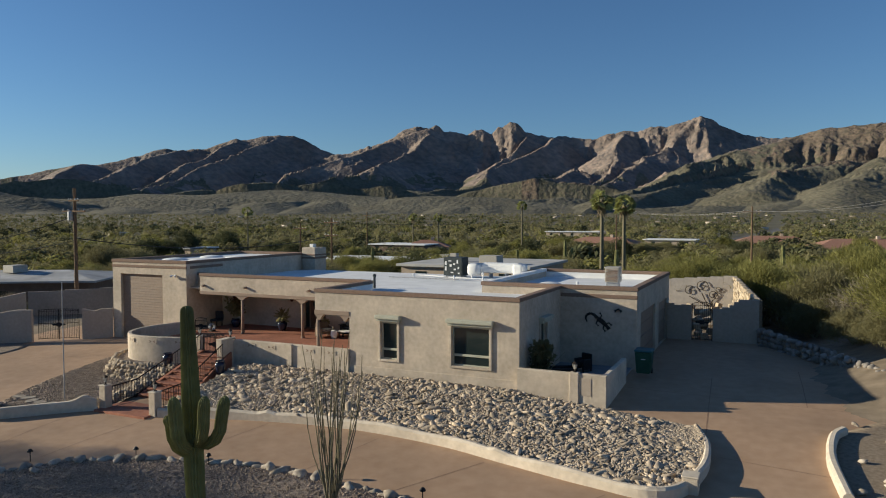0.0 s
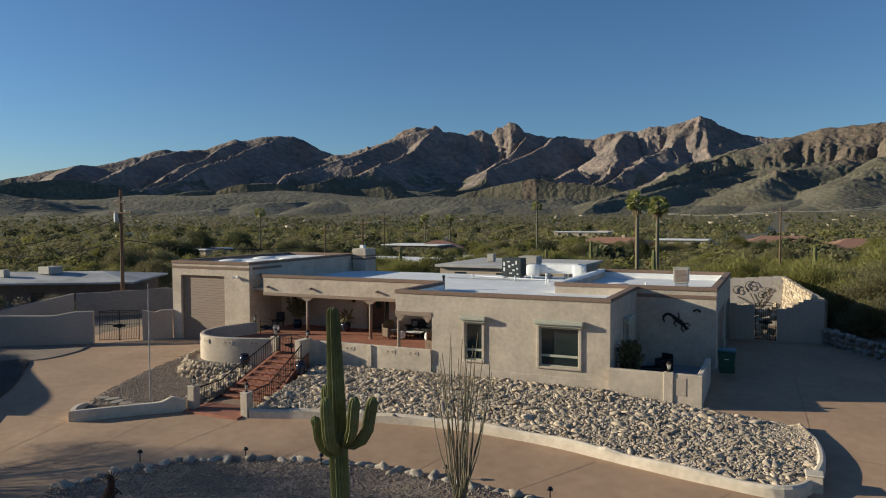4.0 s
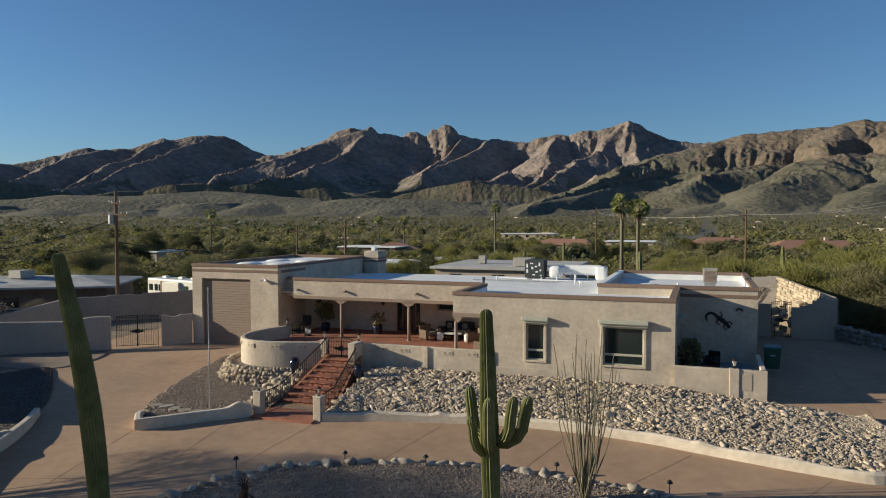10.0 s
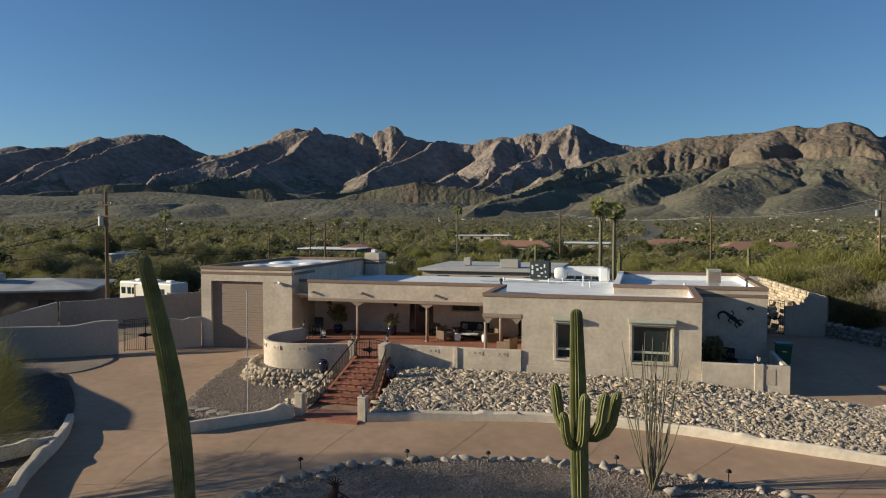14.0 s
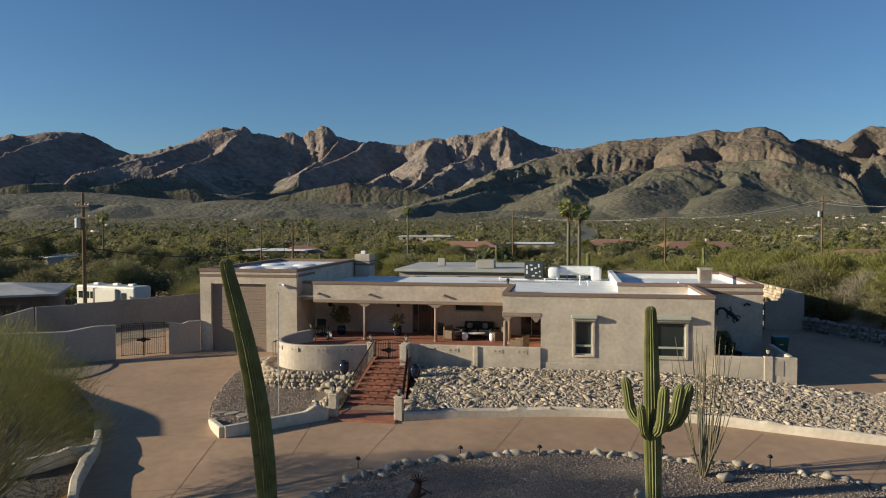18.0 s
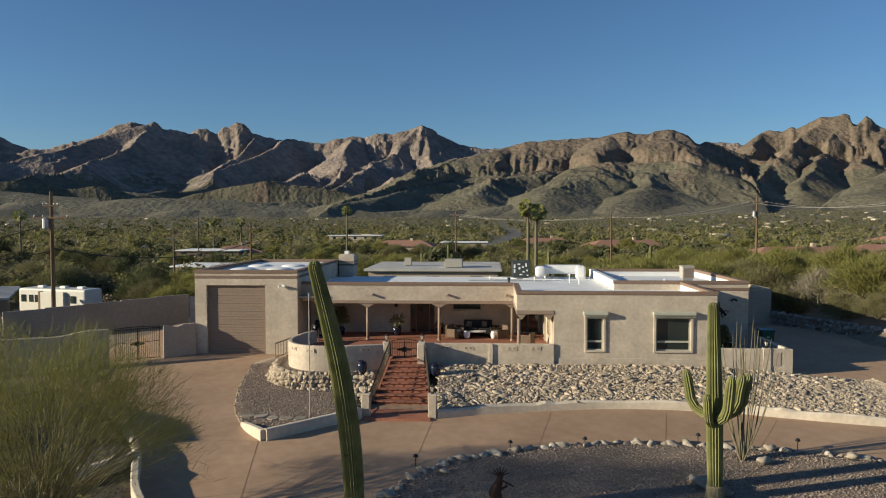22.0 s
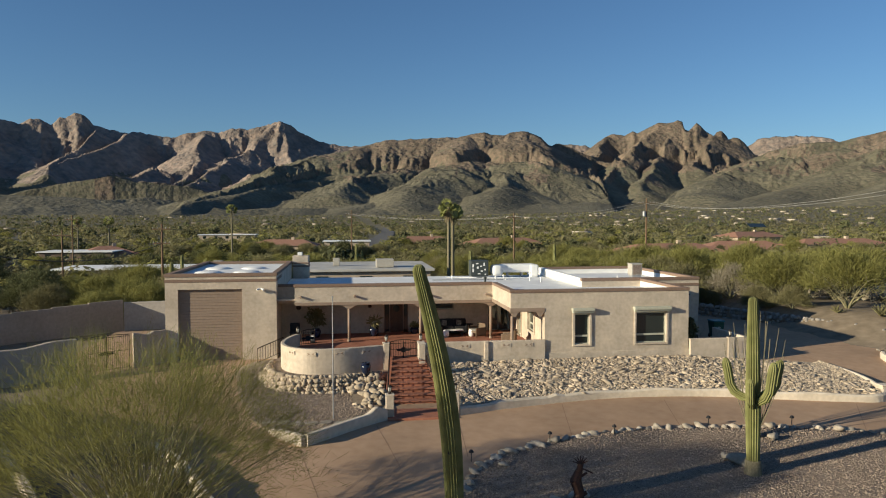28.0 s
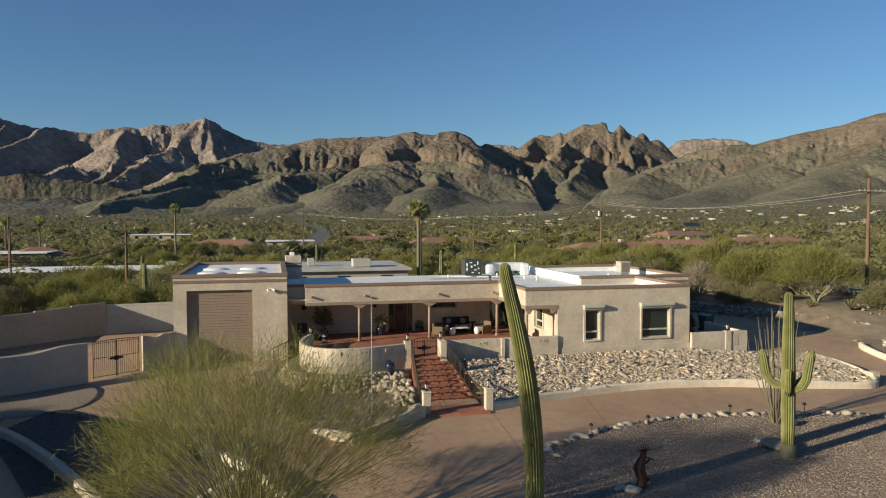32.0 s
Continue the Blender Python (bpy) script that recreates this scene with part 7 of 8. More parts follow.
# ---- poles and wires ----
def utility_pole(x, y, top, arms, label, r_=0.15, can=False):
    z = float(land(x, y))
    p = thing("utility_pole", (x, y, z), label, "utility pole", "utility poles")
    part("pole_shaft", rod(bmesh.new(), (x, y, z - 0.3), (x, y, top), r_, r_ * 0.7, 10), pole_wood, p)
    for h, w in arms:
        part("cross_arm", boxed(x - w, y - 0.17, top - h - 0.06, x + w, y - 0.07, top - h + 0.06, bevel=0.01), pole_wood, p)
        for s in (-0.92, -0.45, 0.45, 0.92):
            part("insulator", lathe(bmesh.new(), (x + s * w, y - 0.12, top - h + 0.06), [(0.03, 0), (0.06, 0.06), (0.035, 0.13)], 8), galvanised, p)
    if can:
        part("transformer", lathe(bmesh.new(), (x - 0.38, y - 0.1, top - 2.75), [(0.22, 0), (0.25, 0.05), (0.25, 0.75), (0.12, 0.84)], 14), galvanised, p, "grey transformer can")
    return Vector((x, y, top))


P1 = utility_pole(-35.7, 13.5, 9.4, ((1.05, 0.6), (1.95, 1.35)), "brown wooden utility pole with a grey transformer", 0.17, True)
P2 = utility_pole(34.6, 67.2, 10.35, ((0.7, 1.3),), "weathered utility pole with a cross arm", 0.16, True)
P3 = utility_pole(31.5, 11.1, 10.6, ((1.1, 1.1),), "tall warm-brown wooden utility pole at the road", 0.17)
P4 = utility_pole(-31.4, 45.6, 6.85, ((0.6, 1.0), (2.2, 0.9)), "old dark utility pole with short cross arms", 0.15)
P5 = utility_pole(-48, 62, 6.0, ((0.8, 1.2),), "distant wooden utility pole", 0.14)
P6 = utility_pole(-10, 110, 9.0, ((0.8, 1.2),), "distant wooden utility pole", 0.15)
P7 = utility_pole(-62, 105, 8.0, ((0.8, 1.2),), "distant wooden utility pole", 0.15)
P8 = utility_pole(15, 72, 8.2, ((0.7, 1.1),), "distant wooden utility pole", 0.14)


wire_pale = mat("bare_wire", (0.3, 0.29, 0.27), (0.4, 0.38, 0.35), 2, 0.5)


def wire(a, b, sag_, r_=0.018, label="thin sagging overhead wire", material=None):
    a, b = Vector(a), Vector(b)
    bm = tube(bmesh.new(), [a.lerp(b, k / 20) - Vector((0, 0, sag_ * 4 * (k / 20) * (1 - k / 20))) for k in range(21)], r_)
    tagged(part("overhead_wire", bm, material or black_metal), label, "wire", "overhead wires")


Z = Vector((0, 0, 1))
wire(P1 - Z * 2.3, (-52, 9, 4.2), 0.8, 0.035)
wire(P1 - Z * 4.2, P4 - Z * 2.2, 1.2, 0.04)
wire(P1 - Z * 4.4, (-60, 10, 4.0), 1.0, 0.03)
for s in (-1.1, 1.1):
    wire(P2 + Vector((s, 0, -0.6)), P3 + Vector((s, 0, -1.0)), 1.2, 0.014, "pale sagging overhead wire", wire_pale)
    wire(P2 + Vector((s, 0, -0.6)), P8 + Vector((s, 0, -0.6)), 0.8, 0.014, "pale sagging overhead wire", wire_pale)
    wire(P8 + Vector((s, 0, -0.6)), P6 + Vector((s, 0, -0.7)), 0.8, 0.014, "pale sagging overhead wire", wire_pale)
    wire(P3 + Vector((s, 0, -1.0)), (44, -40, 10.0), 1.0, 0.014, "pale sagging overhead wire", wire_pale)
wire(P4 - Z * 0.6, P6 - Z * 0.8, 1.2)
wire(P4 - Z * 0.6, (-32.5, 40, -1.5), 0.0, 0.02, "taut guy wire from an old pole")
wire(P5 - Z * 0.8, P4 - Z * 0.8, 0.8)


# ---- palms ----
def fan_palm(x, y, top, label, spread=1.5, skirt=True, seed=1):
    z = float(land(x, y))
    p = thing("fan_palm", (x, y, z), label, "palm", "fan palms")
    part("trunk", rod(bmesh.new(), (x, y, z - 0.2), (x, y, top - spread * 0.7), 0.24, 0.17, 10), stem_bark, p)
    g_ = np.random.RandomState(seed)
    vs, fs = [], []
    c = np.array([x, y, top - spread * 0.72])
    for k in range(50):
        a, e = g_.uniform(0, 2 * np.pi), np.arcsin(g_.uniform(-0.72, 0.98))
        d = np.array([np.cos(a) * np.cos(e), np.sin(a) * np.cos(e), np.sin(e)])
        hub = c + d * spread * 0.55 * g_.uniform(0.8, 1.05)
        s1 = np.cross(d, [0, 0, 1.0])
        s1 /= np.linalg.norm(s1) + 1e-6
        s2 = np.cross(s1, d)
        roll = g_.uniform(-1.2, 1.2)
        s1, s2 = s1 * np.cos(roll) + s2 * np.sin(roll), s2 * np.cos(roll) - s1 * np.sin(roll)
        for b in np.linspace(-1.3, 1.3, 11):
            t = d * np.cos(b) + s1 * np.sin(b) - np.array([0, 0, 0.25])
            w = np.cross(t, s2) * 0.05
            n = len(vs)
            tip = hub + t * spread * 0.5 * (1 - 0.15 * abs(b))
            vs += [hub - w, hub + t * spread * 0.24 - w * 1.3, tip, hub + t * spread * 0.24 + w * 1.3]
            fs.append((n, n + 1, n + 2, n + 3))
    part_mesh("crown", arrays_mesh("crown", vs, fs), palm_leaf, p, "round head of green fan fronds")
    if skirt:
        bm = bmesh.new()
        for k in range(40):
            a = g_.uniform(0, 2 * np.pi)
            h = g_.uniform(0.3, 1.5)
            rod(bm, (x + 0.15 * math.cos(a), y + 0.15 * math.sin(a), c[2] - h * 0.4), (x + 0.5 * math.cos(a), y + 0.5 * math.sin(a), c[2] - 0.5 - h), 0.05, 0.02, 4)
        part("skirt", bm, dry_frond, p, "dry brown hanging fronds")


fan_palm(1.25, 47.4, 9.75, "tall fan palm with a bushy head", 1.45, seed=2)
fan_palm(2.53, 52.7, 9.3, "tall fan palm with a shaggy head", 1.5, seed=3)
fan_palm(-37.7, 136, 10.6, "slender distant fan palm", 1.5, False, 4)
fan_palm(-119.5, 135, 9.9, "distant fan palm with a thick dry skirt", 1.9, True, 5)
fan_palm(-82, 165, 8.0, "distant low fan palm", 1.6, True, 6)
fan_palm(-75, 168, 8.0, "distant low fan palm", 1.6, True, 7)


# ---- neighbouring houses and the town ----
def flat_house(x0, y0, x1, y1, h, wall_m, label, group="neighbouring flat-roofed houses", roof_m=None, over=0.5):
    z = float(land((x0 + x1) / 2, (y0 + y1) / 2)) - 0.3
    hs = thing("neighbour_house", ((x0 + x1) / 2, (y0 + y1) / 2, z), label, "house", group)
    part("wall", boxed(x0, y0, z, x1, y1, h - 0.25), wall_m, hs)
    part("roof", boxed(x0 - over, y0 - over, h - 0.25, x1 + over, y1 + over, h, bevel=0.03), roof_m or roof_white, hs, "flat white roof with an overhang")
    n = max(2, int((x1 - x0) / 4))
    for k in range(n):
        cx = x0 + (k + 0.5) * (x1 - x0) / n
        wd_ = part("window", boxed(cx - 0.6, y0 - 0.03, h - 1.7, cx + 0.6, y0 + 0.02, h - 0.7), glass, hs)
        part("window_frame", boxed(cx - 0.68, y0 - 0.02, h - 1.78, cx + 0.68, y0 + 0.01, h - 1.7), white_paint, wd_)
    return hs


def roof_unit(x, y, z, s=0.9):
    c = thing("roof_cooler", (x, y, z), "boxy beige rooftop cooler", "roof cooler", "rooftop coolers next door")
    part("cabinet", boxed(x - s / 2, y - s / 2, z + 0.1, x + s / 2, y + s / 2, z + 0.9, bevel=0.03), cooler_beige, c)
    part("stand", boxed(x - s / 3, y - s / 3, z, x + s / 3, y + s / 3, z + 0.1), galvanised, c)


nm = Matrix.Translation((-47.8, 24.6, float(land(-52, 26)))) @ Matrix.Rotation(radians(30), 4, "Z")
nb = thing("neighbour_house", nm.translation, "low brown neighbour house with a white low-pitched roof", "house", "neighbouring flat-roofed houses")
nz = 0.3 - nm.translation.z
part("wall", boxed(-19, 0, -0.4, 0, 11, nz - 0.2, m=nm), wall_brown, nb)
bm = bmesh.new()
lo_ = [bm.verts.new(nm @ Vector(p)) for p in ((-20, -0.9, nz - 0.2), (0.9, -0.9, nz - 0.2), (0.9, 11.9, nz - 0.2), (-20, 11.9, nz - 0.2))]
ev_ = [bm.verts.new(nm @ Vector(p)) for p in ((-20, -0.9, nz), (0.9, -0.9, nz), (0.9, 11.9, nz), (-20, 11.9, nz))]
rg_ = [bm.verts.new(nm @ Vector(p)) for p in ((-15, 5.5, nz + 0.75), (-4.5, 5.5, nz + 0.75))]
bm.faces.new(lo_[::-1])
for k in range(4):
    bm.faces.new((lo_[k], lo_[(k + 1) % 4], ev_[(k + 1) % 4], ev_[k]))
for f_ in ((ev_[0], ev_[1], rg_[1], rg_[0]), (ev_[1], ev_[2], rg_[1]), (ev_[2], ev_[3], rg_[0], rg_[1]), (ev_[3], ev_[0], rg_[0])):
    bm.faces.new(f_)
bmesh.ops.recalc_face_normals(bm, faces=bm.faces)
part("roof", bm, mat("aged_roof_coating", (0.36, 0.36, 0.35), (0.5, 0.49, 0.48), 0.5, 0.85, stain=0.35), nb, "low-pitched white coated roof")
for cx in (-15, -9, -3.5):
    wd_ = part("window", boxed(cx - 0.7, -0.04, 1.2, cx + 0.7, 0.02, 2.3, m=nm), glass, nb)
    part("window_frame", boxed(cx - 0.78, -0.03, 1.1, cx + 0.78, 0.01, 1.2, m=nm), white_paint, wd_)
ux = nm @ Vector((-9.5, 4.2, nz + 0.5))
roof_unit(ux.x, ux.y, ux.z, 1.7)
ux = nm @ Vector((-13.5, 2.5, nz + 0.3))
roof_unit(ux.x, ux.y, ux.z, 0.7)
flat_house(-15.5, 34, -2.5, 46, 2.35, wall_tan, "low tan rear house with a grey flat roof", roof_m=mat("grey_roof_coating", (0.42, 0.41, 0.38), (0.52, 0.5, 0.47), 0.8, 0.85, stain=0.15), over=0.4)
roof_unit(-7.0, 36.5, 2.3, 1.8)
roof_unit(-12, 39, 2.3, 0.7)
flat_house(-54, 76, -26, 84, -0.1, wall_tan, "long low house with a white flat roof", over=0.7)
roof_unit(-31, 78, -0.1, 1.4)
flat_house(-82, 140, -66, 150, -0.3, wall_brown, "distant house with a pale metal roof")
flat_house(-18, 190, -4, 200, 0.2, wall_tan, "distant house with a white roof")
flat_house(-122, 105, -112, 114, -0.6, wall_tan, "distant house with a shaded carport")
flat_house(-70, 262, -48, 270, 0.8, wall_tan, "distant long white-roofed building")


def hip_house(x, y, w, d, h, label, turn=0.0):
    z = float(land(x, y)) - 0.4
    m = Matrix.Translation((x, y, z)) @ Matrix.Rotation(turn, 4, "Z")
    hs = thing("neighbour_house", (x, y, z), label, "house", "distant tile-roofed houses")
    part("wall", boxed(-w / 2, -d / 2, 0, w / 2, d / 2, h, m=m), wall_tan, hs)
    bm = bmesh.new()
    e = 0.7
    a = [bm.verts.new(m @ Vector(p)) for p in ((-w / 2 - e, -d / 2 - e, h), (w / 2 + e, -d / 2 - e, h), (w / 2 + e, d / 2 + e, h), (-w / 2 - e, d / 2 + e, h))]
    t = [bm.verts.new(m @ Vector(p)) for p in ((-w / 2 + d * 0.4, 0, h + d * 0.16), (w / 2 - d * 0.4, 0, h + d * 0.16))]
    for f_ in ((a[0], a[1], t[1], t[0]), (a[1], a[2], t[1]), (a[2], a[3], t[0], t[1]), (a[3], a[0], t[0]), (a[3], a[2], a[1], a[0])):
        bm.faces.new(f_)
    bmesh.ops.recalc_face_normals(bm, faces=bm.faces)
    part("roof", bm, clay_roof, hs, "hipped red clay tile roof")
    for k in (-0.3, 0.0, 0.3):
        part("window", boxed(w * k - 0.8, -d / 2 - 0.04, 0.9, w * k + 0.8, -d / 2 + 0.02, 2.1, m=m), glass, hs)
    part("chimney", boxed(w * 0.1, -0.5, h, w * 0.1 + 0.9, 0.5, h + d * 0.16 + 0.7, m=m), wall_tan, hs)


hip_house(66, 128, 26, 13, 2.4, "tan house with a red clay tile roof", 0.1)
hip_house(98, 150, 24, 14, 2.4, "tan house with a red clay tile roof and solar panels", -0.15)
hip_house(38, 185, 26, 14, 2.5, "tan house with a red clay tile roof", 0.2)
hip_house(132, 158, 30, 14, 2.5, "tan house with a red clay tile roof", 0.0)
hip_house(16, 215, 22, 13, 2.5, "tan house with a red clay tile roof", 0.1)
hip_house(-70, 150, 12, 11, 3.2, "small house with a peaked brown roof", 0.4)
hip_house(150, 235, 26, 13, 3.0, "distant tan house with a clay roof", 0.3)
hip_house(-30, 190, 20, 11, 2.8, "distant tan house with an orange roof", -0.1)
bm = boxed(-2.2, -1.2, 0, 2.2, 1.2, 0.06, m=pose(99, 144.6, 5.2, rx=22, rz=-8))
tagged(part("solar_panel", bm, glass), "dark blue solar panels on a tile roof", "solar panel")

# town houses scattered over the slope, in one mesh
g = np.random.RandomState(9)
vs, fs = [], []
cube = np.array([(x, y, z) for x in (-0.5, 0.5) for y in (-0.5, 0.5) for z in (0, 1)], float)
cf = np.array([(0, 1, 3, 2), (4, 6, 7, 5), (0, 4, 5, 1), (2, 3, 7, 6), (1, 5, 7, 3), (0, 2, 6, 4)])
for k in range(190):
    a = np.radians(g.uniform(-48, 62) if k < 90 else g.uniform(12, 62))
    r_ = g.uniform(330, 1750) if k < 90 else g.uniform(560, 1750)
    x, y = HUB[0] + r_ * np.sin(a), HUB[1] + r_ * np.cos(a)
    s = np.array([g.uniform(5, 12), g.uniform(5, 8), g.uniform(1.8, 2.6)])
    t = g.uniform(-0.6, 0.6)
    c = cube * s
    c = np.stack([c[:, 0] * np.cos(t) - c[:, 1] * np.sin(t) + x, c[:, 0] * np.sin(t) + c[:, 1] * np.cos(t) + y, c[:, 2] + float(land(x, y)) - 0.3], 1)
    fs.append(cf + 8 * len(vs))
    vs.append(c)
town = part_mesh("town_houses", arrays_mesh("town_houses", np.concatenate(vs), np.concatenate(fs)), mat("town_stucco", (0.3, 0.25, 0.2), (0.44, 0.385, 0.32), 0.02, 0.9, island=0.45))
tagged(town, "many small pale houses scattered over the far slope", "houses", kind="stuff")


def strip(name, pts, width, material, label, lift=0.12):
    ln = smooth_line(pts, 10)
    bm = bmesh.new()
    rows = []
    for i, (x, y) in enumerate(ln):
        d = (Vector(ln[min(i + 1, len(ln) - 1)]) - Vector(ln[max(i - 1, 0)])).normalized()
        n = Vector((-d.y, d.x)) * width / 2
        rows.append([bm.verts.new((x + n.x * s, y + n.y * s, float(land(x, y)) + lift)) for s in (1, -1)])
    for a, b in zip(rows, rows[1:]):
        bm.faces.new((a[0], b[0], b[1], a[1]))
    bmesh.ops.recalc_face_normals(bm, faces=bm.faces)
    tagged(part(name, bm, material), label, "road", kind="structure")


strip("road", [(-22, 105), (-12, 160), (0, 260), (14, 420), (34, 760)], 9, asphalt, "grey asphalt road running towards the mountains", 0.6)
strip("road", [(-140, 108), (-100, 114), (-70, 122), (-50, 140)], 7, asphalt, "curving grey residential street", 0.5)
strip("road", [(29, -40), (30, -10), (33, 6), (40, 22), (56, 45), (80, 70)], 7, asphalt, "grey asphalt street beside the plot", 0.35)

# the motor home behind the yard wall
rv = thing("motor_home", (-50.9, 39.2, float(land(-50.9, 39.2))), "cream motor home with dark windows parked behind the wall", "motor home")
rm = Matrix.Translation((-50.9, 39.2, float(land(-50.9, 39.2)))) @ Matrix.Rotation(radians(-14), 4, "Z")
part("body", boxed(-4.6, -1.25, 0.5, 4.6, 1.25, 3.3, bevel=0.18, m=rm), cream_metal, rv)
part("slide_out", boxed(-1.4, -1.6, 1.1, 2.0, -1.25, 3.0, bevel=0.04, m=rm), cream_metal, rv)
part("windscreen", boxed(-4.66, -1.1, 1.7, -4.58, 1.1, 2.8, bevel=0.02, m=rm), glass, rv)
for x0, x1 in ((-4.2, -3.5), (-3.1, -2.5), (-2.3, -1.6), (2.6, 3.4)):
    part("window", boxed(x0, -1.29, 1.8, x1, -1.25, 2.6, bevel=0.01, m=rm), glass, rv)
part("side_panel", boxed(-1.46, -1.62, 1.0, -1.2, -1.25, 3.05, m=rm), trim_brown, rv)
for x in (-2.5, 0.6, 3.0):
    part("roof_vent", boxed(x - 0.4, -0.3, 3.3, x + 0.4, 0.3, 3.55, bevel=0.06, m=rm), white_paint, rv)
for x in (-3.0, 2.7):
    for y in (-1.15, 0.95):
        wh = part("wheel", rod(bmesh.new(), rm @ Vector((x, y, 0.45)), rm @ Vector((x, y + 0.25, 0.45)), 0.45, sides=18), black_metal, rv)
        part("rim", rod(bmesh.new(), rm @ Vector((x, y - 0.02, 0.45)), rm @ Vector((x, y + 0.02, 0.45)), 0.22, sides=12), galvanised, wh)

# ---- trees and scrub ----
HOUSES = ((-68, 20, -46, 35), (-17, 32, -1, 48), (-56, 74, -24, 86), (-58, 30, -42, 43), (-84, 138, -64, 152), (-20, 188, -2, 202), (50, 118, 82, 138), (83, 140, 113, 160), (23, 175, 53, 195), (-40, 5, 23, 22.5), (2, 22, 18, 31), (-124, 103, -110, 116))


def clear(x, y, pad=1.0):
    if any(a - pad < x < c + pad and b - pad < y < d + pad for a, b, c, d in HOUSES):
        return False
    r1 = abs(x - np.interp(y, (105, 160, 260, 420), (-22, -12, 0, 14)))
    if y > 95 and r1 < 6:
        return False
    if x > 25 and y < 75 and abs(x - np.interp(y, (-40, -10, 6, 22, 45, 70), (29, 30, 33, 40, 56, 80))) < 4.5:
        return False
    if -142 < x < -48 and abs(y - np.interp(x, (-140, -100, -70, -50), (108, 114, 122, 140))) < 5:
        return False
    return True


def tree_kind(name, h, rx, leaf_m, n, length, width, seed, label, trunk_n=4, tips=110, low=0.3, fuzz=0.36, group="desert trees round the plot"):
    t = thing(name, (0, 0, 0), label, "tree", group)
    v_, q_, c_ = feathers(0, 0, 0, h, rx, tips, n, length, width, seed, low, 0.1, fuzz)
    bm = limbs(bmesh.new(), (0, 0, -0.1), h * 0.8, 0.8, trunk_n, 0.1, seed, 3)
    for k in range(0, tips, 3):
        rod(bm, Vector((0, 0, 0.5)).lerp(Vector(c_[k]), 0.3), c_[k], 0.03, 0.01, 4, False)
    part("trunk", bm, bark, t)
    part_mesh("crown", arrays_mesh("crown", v_, q_), leaf_m, t)
    return t


KINDS = [tree_kind("palo_verde_tree", 4.4, 2.9, palo_leaf, 15000, 0.36, 0.017, 51, "rounded yellow-green palo verde tree", 7, 120, 0.4),
         tree_kind("palo_verde_tree", 3.7, 2.7, palo_leaf, 14000, 0.34, 0.017, 52, "low spreading yellow-green palo verde tree", 7, 100, 0.38),
         tree_kind("mesquite_tree", 4.1, 2.8, scrub_leaf, 15000, 0.26, 0.024, 53, "olive green mesquite tree", 4, 80, 0.22, 0.42),
         tree_kind("mesquite_tree", 3.1, 2.5, scrub_leaf, 13000, 0.24, 0.024, 54, "low olive green mesquite tree", 4, 70, 0.2, 0.4),
         tree_kind("dark_tree", 5.0, 2.3, dark_leaf, 16000, 0.22, 0.03, 55, "dense dark green tree", 3, 120, 0.15, 0.36),
         tree_kind("bare_shrub", 2.6, 2.1, grey_leaf, 7000, 0.34, 0.012, 56, "greyish leafless desert shrub", 5, 60, 0.2, 0.3)]
SIDE_TREES = [(25.6, 9.8, 0, 1.0), (25.2, 17.6, 1, 1.1), (29.6, 16.5, 0, 0.95), (31.5, 19.5, 1, 1.1), (36, 22, 0, 1.0), (23.5, 22.5, 5, 1.1), (21, 27, 2, 1.1), (27, 26, 0, 1.1), (33, 28, 1, 1.0), (27.2, 5.0, 3, 0.7), (29.5, 2.0, 5, 0.7)]
REAR_TREES = [(17, 32, 0, 1.1), (20, 37, 1, 1.2), (10, 35, 0, 1.0), (14, 41, 1, 1.1), (25, 34, 0, 1.1), (30, 40, 1, 1.2), (7, 33, 1, 1.1), (12, 33.5, 0, 1.1), (20.4, 23, 3, 0.8), (20.2, 28.6, 1, 1.0), (24, 44, 0, 1.2), (18, 50, 1, 1.2), (8, 45, 2, 1.1), (34, 52, 0, 1.2), (28, 58, 2, 1.3),
          (22, 15.5, 3, 0.6), (23, 12.5, 3, 0.55)]
# (-33, -22) to (-51, 5): trees out of view, added to shade yard and drive
LEFT_TREES = [(-27.5, 24.5, 0, 0.8), (-24, 25, 1, 0.9), (-29, 27, 0, 0.9), (-31, 23, 1, 0.85), (-22, 30, 2, 1.0), (-27, 36, 2, 1.1),  (-33, -22, 1, 1.1), (-42, -7, 0, 1.0), (-45, -1, 1, 1.1), (-47, 3, 0, 1.05), (-51, 5, 0, 1.1), (-45, 14, 5, 0.6), (-52, 12, 3, 0.6),
          (-56, 48, 4, 1.1), (-50, 55, 4, 1.0), (-62, 58, 2, 1.3), (-66, 45, 2, 1.2), (-20, 52, 0, 1.0), (-12, 56, 2, 1.1), (-4, 54, 2, 1.1), (-30, 55, 3, 1.1), (-36, 56, 0, 1.1), (-8, 62, 1, 1.1)]
DARK_TREES = [(-112.5, 93, 4, 1.35), (-109, 96, 4, 1.2), (-117, 95, 4, 1.2), (-86, 58.6, 2, 1.55), (-82, 61, 2, 1.4), (-117, 109, 4, 1.7), (-121, 128, 4, 1.5), (-126, 131, 4, 1.3), (-60, 70, 4, 1.1), (-52, 88, 4, 1.15), (-45, 95, 4, 1.0), (-70, 90, 4, 1.2), (-38, 100, 4, 1.1), (-66, 64, 4, 1.0), (-80, 95, 4, 1.2), (-30, 118, 4, 1.1), (-15, 100, 4, 1.0), (12, 120, 4, 1.1), (48, 95, 4, 0.9), (60, 110, 4, 1.0)]
PLACES = SIDE_TREES + REAR_TREES + LEFT_TREES + DARK_TREES
